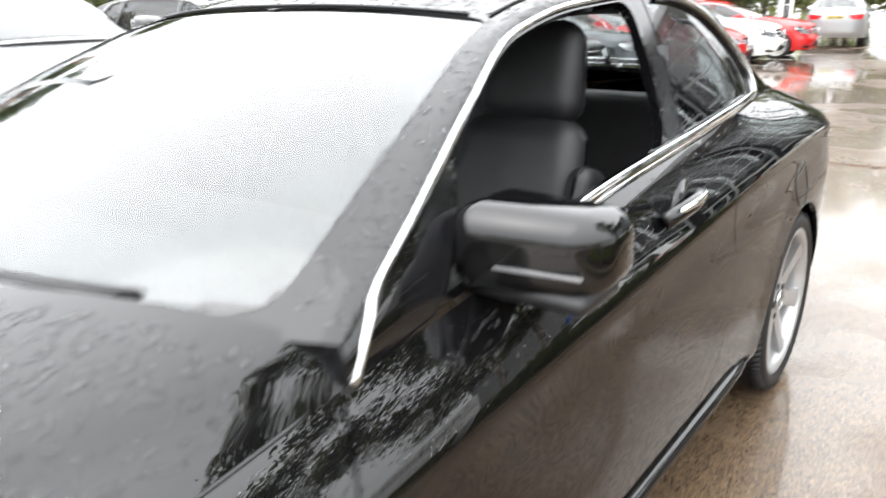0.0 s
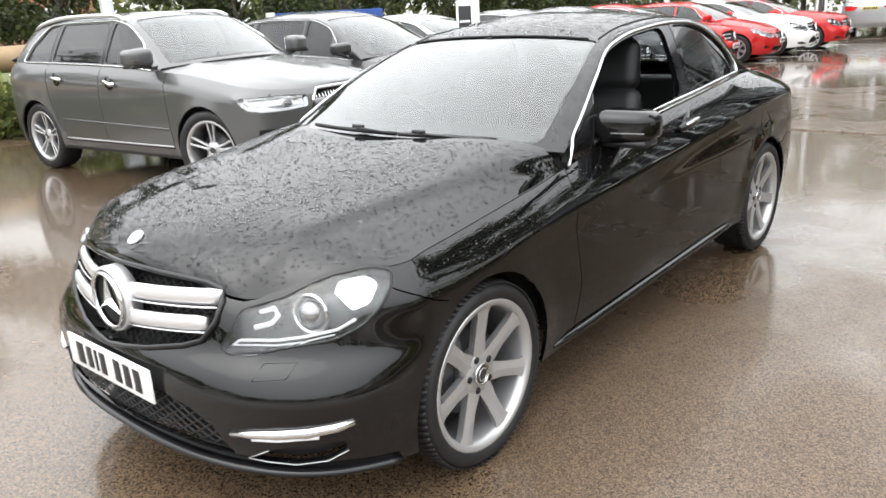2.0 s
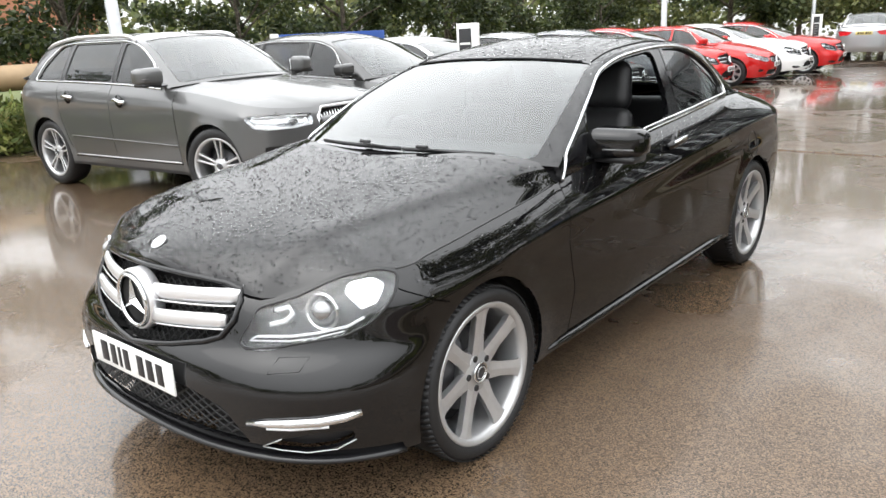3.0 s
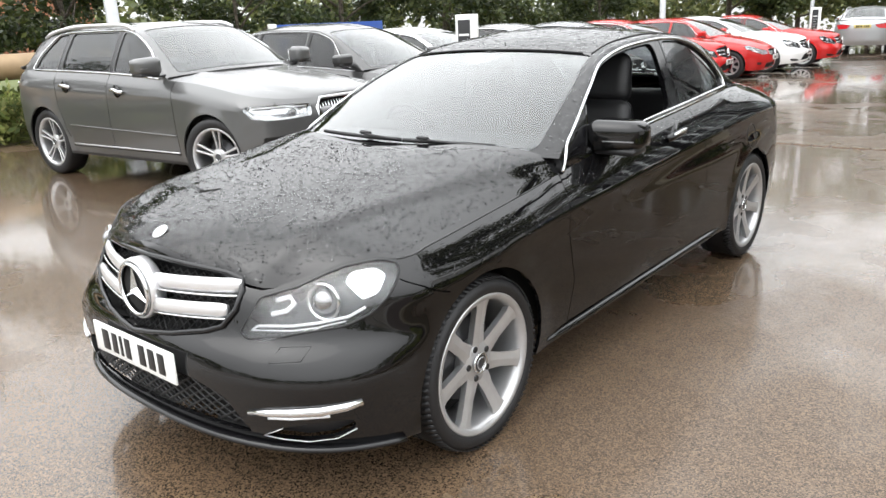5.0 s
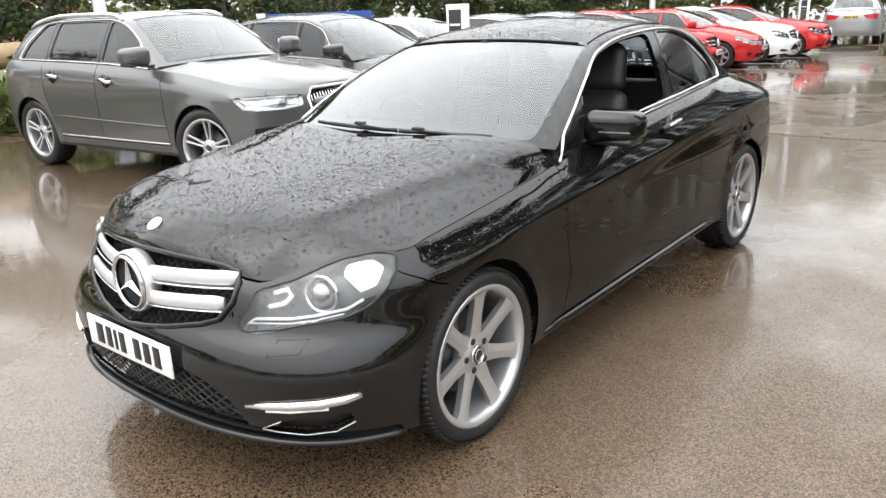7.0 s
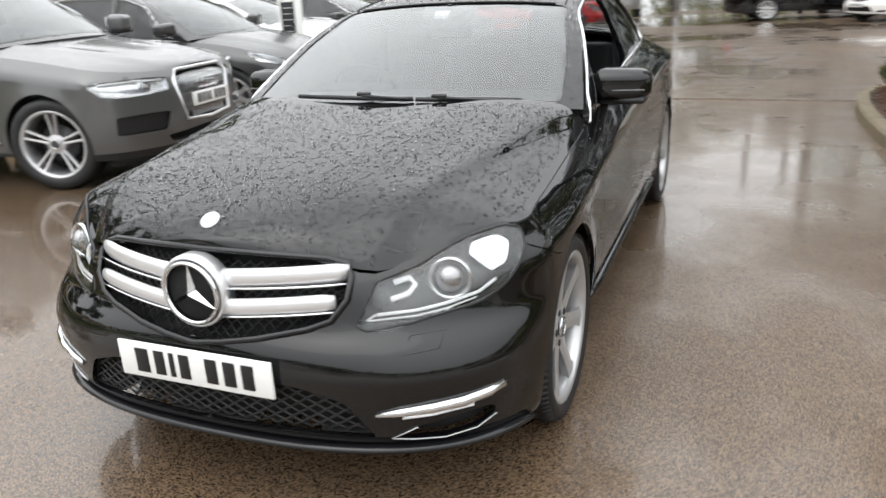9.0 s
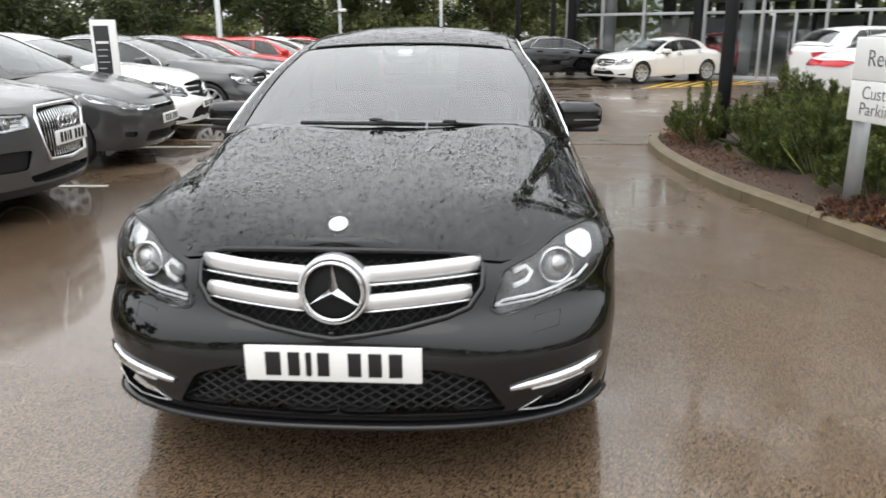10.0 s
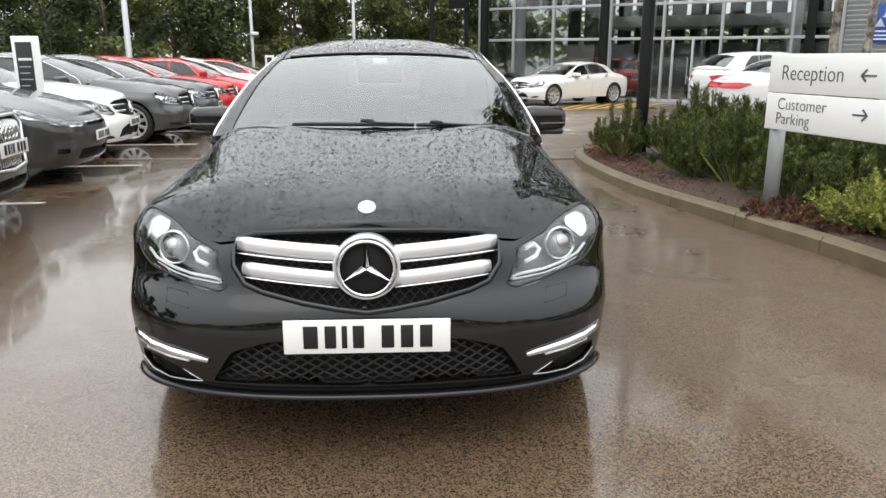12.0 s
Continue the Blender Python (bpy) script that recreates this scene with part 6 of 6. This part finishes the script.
def dress(car, b, kind, c):
    """Grille bars, emblem and rails of a parked car."""
    gz = [p[2] for p in c["grille"]]
    gx = max(p[1] for p in c["grille"] if p[0] == 'x')
    z0, z1 = min(gz), max(gz)
    if kind == "bars":
        for f in (0.68, 0.36):
            z = z0 + (z1 - z0) * f
            for s in (1, -1):
                pts = [b.on('x', gx * k / 6 * (0.97 if f > 0.5 else 0.88) + 0.02, z, -0.012)[0] for k in range(1, 7)]
                part("grille_bar", tube(bmesh.new(), [(p.x * s, p.y, p.z) for p in pts], 0.011, 8, 1.5), CHROME, car)
        q, n = b.on('x', 0.0, (z0 + z1) / 2, 0.0)
        emblem_star(car, (0, q.y - 0.012, q.z), 0.085, CHROME)
    elif kind == "vertical":
        for k in range(-9, 10):
            x = k * 0.036
            top = z1 - 0.02 - 0.03 * (abs(k) / 9) ** 2
            low = z0 + 0.03 + max(0, abs(k) - 6) * 0.05
            pts = [b.on('x', abs(x), low + (top - low) * i / 4, -0.012)[0] for i in range(5)]
            part("grille_bar", tube(bmesh.new(), [(p.x if x >= 0 else -p.x, p.y, p.z) for p in pts], 0.006, 6), CHROME, car)
        edge = [b.on(*p, 0.004)[0] for p in c["grille"]]
        loop = [(p.x, p.y, p.z) for p in edge] + [(-p.x, p.y, p.z) for p in edge[::-1][1:-1]]
        part("grille_frame", tube(bmesh.new(), loop, 0.014, 8, 1.0, True), SATIN, car)
        for k in range(4):
            q, n = b.on('x', abs(-0.105 + 0.07 * k), z1 - 0.13, 0.0)
            part("emblem_ring", lathe(bmesh.new(), [(0.048, 0), (0.048, -0.012), (0.036, -0.012), (0.036, 0)], 28, 'Y', (-0.105 + 0.07 * k, q.y - 0.012, q.z), True), CHROME, car)
    elif kind == "slim":
        for s in (1, -1):
            pts = [b.on('x', 0.01 + gx * k / 6, (z0 + z1) / 2 + 0.012, 0.004)[0] for k in range(7)]
            part("grille_bar", tube(bmesh.new(), [(p.x * s, p.y, p.z) for p in pts], 0.007, 8), CHROME, car)
    if c.get("rails"):
        for s in (1, -1):
            for z, rad in ((0.375, 0.006), (0.56, 0.005)):
                pts = [b.on('y', y, z + 0.02 * (y - 1.4) * (z > 0.5), 0.003)[0] for y in spread(0.50, 2.32, 12)]
                part("side_moulding", tube(bmesh.new(), [(p.x * s, p.y, p.z) for p in pts], rad, 6, 1.5), ALLOY if z < 0.5 else c["paint"], car)
        for s in (1, -1):
            pts = [b.cabin(u, 1.0) for u in spread(1.32, 3.08, 16)]
            lifted = [(p.x * s * 1.0, p.y, p.z + 0.035 * math.sin(math.pi * min(1, max(0, k / 16))) ** 0.35 + 0.005) for k, p in enumerate(pts)]
            part("roof_rail", tube(bmesh.new(), lifted, 0.017, 8, 1.2), SATIN, car)


def park(c, label, nose_x, nose_y, heading, name="parked_car"):
    """Parks a car with its nose at a place; heading: degrees from +x towards +y."""
    car, b = build_car(c, label, name)
    d = Vector((math.cos(radians(heading)), math.sin(radians(heading))))
    f = -b.nose(0.5)
    x, y = nose_x - d.x * f, nose_y - d.y * f
    car.matrix_basis = pose(x, y, ground_z(y), 0, 0, heading + 90)
    dress(car, b, c.get("dress", "bars"), c)
    return car


park(dict(SUV, steer=12, dress="vertical", rails=True), "grey metallic sport utility car with silver roof rails", -2.92, 2.98, 5)
park(dict(LOW_MPV, paint=DARK_PAINT, dress="slim", housing_mat=REFLECTOR), "dark grey people carrier with swept headlamps", -3.3, 5.75, 5)
park(dict(SALOON, paint=WHITE_PAINT), "white saloon car with black grille", -3.7, 8.0, 5)
park(dict(SALOON, paint=DARK_PAINT), "dark grey saloon car with chrome window trim", -3.5, 10.5, 5)
park(dict(SALOON, paint=MID_PAINT), "charcoal saloon car with chrome grille", -3.65, 13.0, 5)
park(dict(SALOON, paint=RED_PAINT), "red coupe car in the parking row", -3.7, 15.1, 5)
park(HATCH, "red hatchback car with black grille", -3.35, 17.1, 5)
park(dict(SALOON, paint=WHITE_PAINT), "white saloon car parked between red cars", -3.2, 19.4, 5)
park(dict(SALOON, paint=RED_PAINT), "red saloon car at the row's end", -2.95, 21.8, 5)
park(dict(SUV, paint=SILVER_PAINT, rails=True, rear_plate=(0, 3.76, .95)), "silver off-road car seen from behind", -4.3, 32.4, 97)
park(variant(SALOON, .97, .96, .94, paint=PEARL_PAINT), "pearl white saloon car by the showroom", 3.75, 21.2, 212)
park(dict(SALOON, paint=BLACK_PAINT, rear_plate=(0, 4.03, .75)), "black saloon car parked before the showroom", 5.0, 24.6, 12)
park(dict(SALOON, paint=WHITE_PAINT), "white saloon car parked behind the shrubs", 11.7, 14.2, 11)
park(dict(SUV, paint=WHITE_PAINT), "white estate car parked near the showroom", 12.3, 17.2, 11)

for c_, label, x, y, a in ((dict(SALOON, paint=RED_PAINT), "dark red car standing inside the showroom", 8.6, 26.9, 250), (dict(SALOON, paint=MID_PAINT), "charcoal car standing inside the showroom", 11.4, 25.0, 235)):
    park(c_, label, x, y, a).location.z = -0.155

# ---- the coupe's own details ----
def swept(name, pts, r, material, flat=1.0, sides=8, taper=None, mirror=True):
    for s in ((1, -1) if mirror else (1,)):
        part(name, tube(bmesh.new(), [(p[0] * s, p[1], p[2]) for p in pts], r, sides, flat, False, taper), material, coupe)


def front(x, z, out=0.0):
    p = cb.on('x', x, z, out)[0]
    return (p.x, p.y, p.z)


# two broad satin bars each side of the emblem
for x1, za, zb, h in ((.422, .708, .722, 1.9), (.398, .630, .650, 1.75)):
    pts = [front(.088 + (x1 - .088) * k / 10, za + (zb - za) * (k / 10), -0.004) for k in range(11)]
    swept("grille_bar", pts, 0.0145, SATIN, h, 12, lambda f: 1.0 if f < 0.97 else 0.8)
    edge = [front(.088 + (x1 - .088) * k / 10, za - 0.028 * h / 1.9 + (zb - za) * (k / 10), 0.002) for k in range(11)]
    swept("bar_edge", edge, 0.0035, CHROME)
q, n = cb.on('x', 0, .668, 0)
emblem_star(coupe, (0, q.y - 0.012, .668), 0.093, CHROME)
part("emblem_mount", lathe(bmesh.new(), [(0.095, 0.04), (0.104, 0.04), (0.106, 0.0), (0.102, -0.014), (0.095, -0.012)], 48, 'Y', (0, q.y - 0.004, .668), True), SATIN, coupe)
outline_pts = [cb.on(*p, 0.002)[0] for p in COUPE["grille"]]
loop = [(p.x, p.y, p.z) for p in outline_pts] + [(-p.x, p.y, p.z) for p in outline_pts[::-1][1:-1]]
part("grille_surround", tube(bmesh.new(), loop, 0.010, 8, 1.0, True), GLOSS_BLACK, coupe)


def lattice(name, poly, step, r, depth, slope):
    """A diamond mesh of thin bars behind an opening."""
    flat = [(p[1], p[2]) for p in poly]
    bm = bmesh.new()
    zs = [z for _, z in flat]
    z0, z1 = min(zs), max(zs)
    for s in (1, -1):
        x = -1.0
        while x < 1.0:
            run = []
            for k in range(15):
                z = z0 + (z1 - z0) * k / 14
                xx = x + s * (z - z0) / slope
                if inside(flat + [(-a, b) for a, b in flat[::-1]], xx, z):
                    p = cb.on('x', abs(xx), z, -depth)[0]
                    run.append((p.x if xx >= 0 else -p.x, p.y, p.z))
                elif len(run) > 1:
                    tube(bm, run, r, 4)
                    run = []
                else:
                    run = []
            if len(run) > 1:
                tube(bm, run, r, 4)
            x += step
    return tagged(part(name, bm, TRIM, coupe), kind="stuff")


lattice("intake_mesh", COUPE["intake"], 0.052, 0.0035, 0.018, 0.62)
lattice("grille_mesh", COUPE["grille"], 0.034, 0.0022, 0.04, 0.7)
# round badge on the bonnet's nose
bz = cb.deck(0, -.661)
badge = lathe(bmesh.new(), [(0.001, 0.0), (0.029, 0.0), (0.029, 0.004), (0.024, 0.007), (0.001, 0.008)], 32, 'Z')
bmesh.ops.transform(badge, matrix=pose(0, bz.y, bz.z + 0.001, -38 + 72, 0, 0), verts=badge.verts)
part("bonnet_badge", badge, SATIN, coupe)
# chrome running-light strips
swept("running_light", [front(.515, .357, .004), front(.58, .366, .006), front(.65, .372, .007), front(.72, .377, .006), front(.775, .384, .003), front(.806, .392, .0)], 0.013, CHROME, 1.15, 10, lambda f: 0.55 + 1.6 * f * (1 - f) + 0.25 * f)
swept("running_light_lens", [front(.58, .352, .008), front(.65, .356, .010), front(.74, .362, .008)], 0.006, LED)
# Thin satin lines stand in for the highlight along the pocket's edge.
swept("pocket_glint", [front(.545, .276, .003), front(.60, .270, .004), front(.67, .265, .005), front(.742, .275, .005), front(.785, .302, .003)], 0.0016, SATIN)
swept("pocket_glint", [front(.545, .277, .003), front(.58, .296, .004), front(.612, .312, .003)], 0.0016, SATIN)
# splitter lip under the bumper
lip = [cb.side(t, cb.lowz(t) + 0.006) for t in spread(cb.y0 - cb.n, cb.y0 - 0.10, 26)]
loop = [(-p.x, p.y - 0.012, p.z) for p in lip[::-1][:-1]] + [(p.x, p.y - 0.012, p.z) for p in lip]
part("splitter_lip", tube(bmesh.new(), loop, 0.020, 8, 0.6), GLOSS_BLACK, coupe)
for x0, x1 in ((.58, .66),):
    ring = [front(x0 + .01, .559, .0006), front(x1 + .01, .562, .0006), front(x1 + .004, .527, .0006), front(x0, .519, .0006), front(x0 + .01, .559, .0006)]
    swept("washer_cover_edge", ring, 0.0013, INK, 1.0, 5)
# side skirts under the doors
skirt = [cb.on('y', y, cb.low(y) + 0.026, -0.004)[0] for y in spread(.43, 2.27, 30)]
swept("side_skirt", skirt, 0.026, BLACK_PAINT, 0.75, 10, lambda f: min(1.0, 0.35 + 9 * f, 0.35 + 9 * (1 - f)))
# wipers
def on_glass(x, u, out):
    xc = cb.rail_x(u)
    p = cb.cabin(u, 2 - abs(x) / xc)
    return (math.copysign(p.x, x), p.y, p.z + out)


for xa, xb, ua, ub, px in ((-.38, .17, .362, .352, -.04), (.18, .56, .350, .350, .27)):
    w = new("wiper")
    w.parent = coupe
    part("wiper_blade", tube(bmesh.new(), [on_glass(xa + (xb - xa) * k / 12, ua + (ub - ua) * k / 12 + 0.012, 0.013) for k in range(13)], 0.0062, 8, 1.4), TRIM, w)
    part("wiper_arm", tube(bmesh.new(), [on_glass(px + (xb - .02 - px) * k / 6, ua + 0.004 - 0.008 * k / 6, 0.024 - 0.001 * k) for k in range(7)], 0.0065, 8, 0.8), TRIM, w)
    part("wiper_joint", rbox(bmesh.new(), on_glass(px, ua + 0.012, 0.027), (0.06, 0.022, 0.014), 0.006), TRIM, w)
# cabin fittings
pod = bmesh.new()
q = [on_glass(x, u, -0.012) for x, u in ((-.13, 1.235), (.13, 1.235), (.085, 1.115), (-.085, 1.115))]
vs = [pod.verts.new(p) for p in q]
pod.faces.new(vs)
pod.normal_update()
if pod.faces[:][0].normal.z < 0:
    bmesh.ops.reverse_faces(pod, faces=pod.faces)
part("sensor_pod", solid(pod, 0.05), POD_GREY, coupe, "grey sensor pod behind the windscreen")
part("sensor_window", rbox(bmesh.new(), (0.0, on_glass(0, 1.13, 0)[1], on_glass(0, 1.13, 0)[2] - 0.010), (0.07, 0.05, 0.004), 0.002, (38, 0, 0)), LED, coupe)
part("rear_view_mirror", rbox(bmesh.new(), (0, 1.22, 1.20), (0.24, 0.03, 0.07), 0.012), TRIM, coupe)
part("dashboard", rbox(bmesh.new(), (0, .80, .86), (1.36, .46, .20), 0.05, (0, 0, 0), 3, 0.94), CABIN, coupe)
part("instrument_hood", rbox(bmesh.new(), (-.37, .86, .96), (.36, .22, .07), 0.03, (0, 0, 0), 3), CABIN, coupe)
part("centre_console", rbox(bmesh.new(), (0, 1.3, .52), (.24, .9, .26), 0.04), CABIN, coupe)
bm = lathe(bmesh.new(), [(.185, -.014), (.197, 0), (.185, .014), (.173, 0)], 36, 'Y', closed=True)
rbox(bm, (0, 0, 0), (.34, .03, .05), .012)
rbox(bm, (0, 0, -.08), (.05, .03, .16), .012)
bmesh.ops.transform(bm, matrix=pose(-.37, 1.06, .90, 24, 0, 0), verts=bm.verts)
part("steering_wheel", bm, LEATHER, coupe)
part("rear_bench", rbox(bmesh.new(), (0, 2.15, .50), (1.15, .5, .22), .06, (0, 0, 0), 3), LEATHER, coupe)
part("rear_backrest", rbox(bmesh.new(), (0, 2.46, .76), (1.15, .18, .55), .06, (-22, 0, 0), 3), LEATHER, coupe)
for s in (1, -1):
    part("door_card", rbox(bmesh.new(), (s * .735, 1.2, .66), (.05, 1.25, .52), .02), CABIN, coupe)
    part("seat_belt", tube(bmesh.new(), [(s * .66, 1.90, 1.22), (s * .69, 1.88, .90), (s * .70, 1.84, .55)], .02, 6, .3), TRIM, coupe)
part("roof_lining", rbox(bmesh.new(), (0, 1.88, 1.30), (.80, .9, .02), .008), CABIN, coupe)
# fuel flap and roof seams
flap = [cb.on('y', 2.66 + .075 * math.cos(2 * math.pi * k / 24), .745 + .075 * math.sin(2 * math.pi * k / 24), .0008)[0] for k in range(24)]
part("fuel_flap_edge", tube(bmesh.new(), flap, .0016, 5, 1.0, True), INK, coupe)
for s in (1, -1):
    seam = []
    for u in spread(1.27, 2.5, 24):
        p = cb.cabin(u, 1.085)
        seam.append((p.x * s, p.y, p.z + .002))
    part("roof_seam", tube(bmesh.new(), seam, .0035, 6), TRIM, coupe)
seam = [on_glass(x, 1.262, .002) for x in spread(-.50, .50, 20)]
part("roof_seam", tube(bmesh.new(), seam, .0035, 6), TRIM, coupe)
# shut lines between bonnet and wings
swept("bonnet_gap", [(lambda p: (p.x - .001, p.y, p.z + .0005))(cb.side(t, cb.topz(t))) for t in [cb.at('y', y, cb.top(y))[0] for y in spread(-.335, .56, 36)]], .0032, INK, 1.0, 6)


# raindrops standing on bonnet, roof and shoulders
def bead(verts, faces, p, n, r, long, rr):
    """One low uneven drop lying on a surface."""
    u = n.cross(Vector((rr.gauss(0, 1), rr.gauss(0, 1), rr.gauss(0, 1)))).normalized()
    w = n.cross(u)
    k0 = len(verts)
    for f, h in ((1.0, -0.0005), (0.72, 0.34 * r)):
        for k in range(8):
            a = math.pi * k / 4
            q = r * f * rr.uniform(0.78, 1.22)
            verts.append(p + u * math.cos(a) * q * long + w * math.sin(a) * q + n * h)
    verts.append(p + n * 0.46 * r)
    for k in range(8):
        j = (k + 1) % 8
        faces.append((k0 + k, k0 + j, k0 + 8 + j, k0 + 8 + k))
        faces.append((k0 + 8 + k, k0 + 8 + j, k0 + 16))


def rain_on(place, count, box, big, rr, keep=None):
    """Drops strewn over a surface given by two coordinates."""
    verts, faces = [], []
    e = 0.004
    for _ in range(count):
        a, y = rr.uniform(box[0], box[1]), rr.uniform(box[2], box[3])
        s = -1 if a < 0 else 1
        a = abs(a)
        p = place(a, y)
        if keep and not keep(p):
            continue
        n = (place(a + e, y) - p).cross(place(a, y + e) - p)
        if n.length < 1e-12:
            continue
        n.normalize()
        if n.z < 0:
            n = -n
        p, n = Vector((p.x * s, p.y, p.z)), Vector((n.x * s, n.y, n.z))
        bead(verts, faces, p, n, big * rr.choice((0.45, 0.6, 0.75, 0.9, 1.0, 1.15)), rr.uniform(1.0, 1.6), rr)
    me = bpy.data.meshes.new("raindrops")
    me.from_pydata(verts, [], faces)
    for f in me.polygons:
        f.use_smooth = True
    me.materials.append(WATER)
    ob = tagged(new("rain_water", me), kind="stuff")
    ob.parent = coupe


rr = random.Random(77)
rain_on(cb.deck, 11500, (-.97, .97, -.70, .62), 0.0038, rr, lambda p: p.y < .29 + .29 * (p.x / .78) ** 2)
rain_on(lambda a, u: cb.cabin(u, 2 - a), 4200, (-.92, .92, 1.28, 2.5), 0.0038, rr)
rain_on(lambda a, u: cb.cabin(u, .97 + .12 * a), 1500, (-1, 1, .36, 2.4), 0.0030, rr)
rain_on(lambda a, t: cb.side(t, cb.topz(t) - .012 - .10 * a), 2600, (-1, 1, -.34, 2.9), 0.0032, rr)
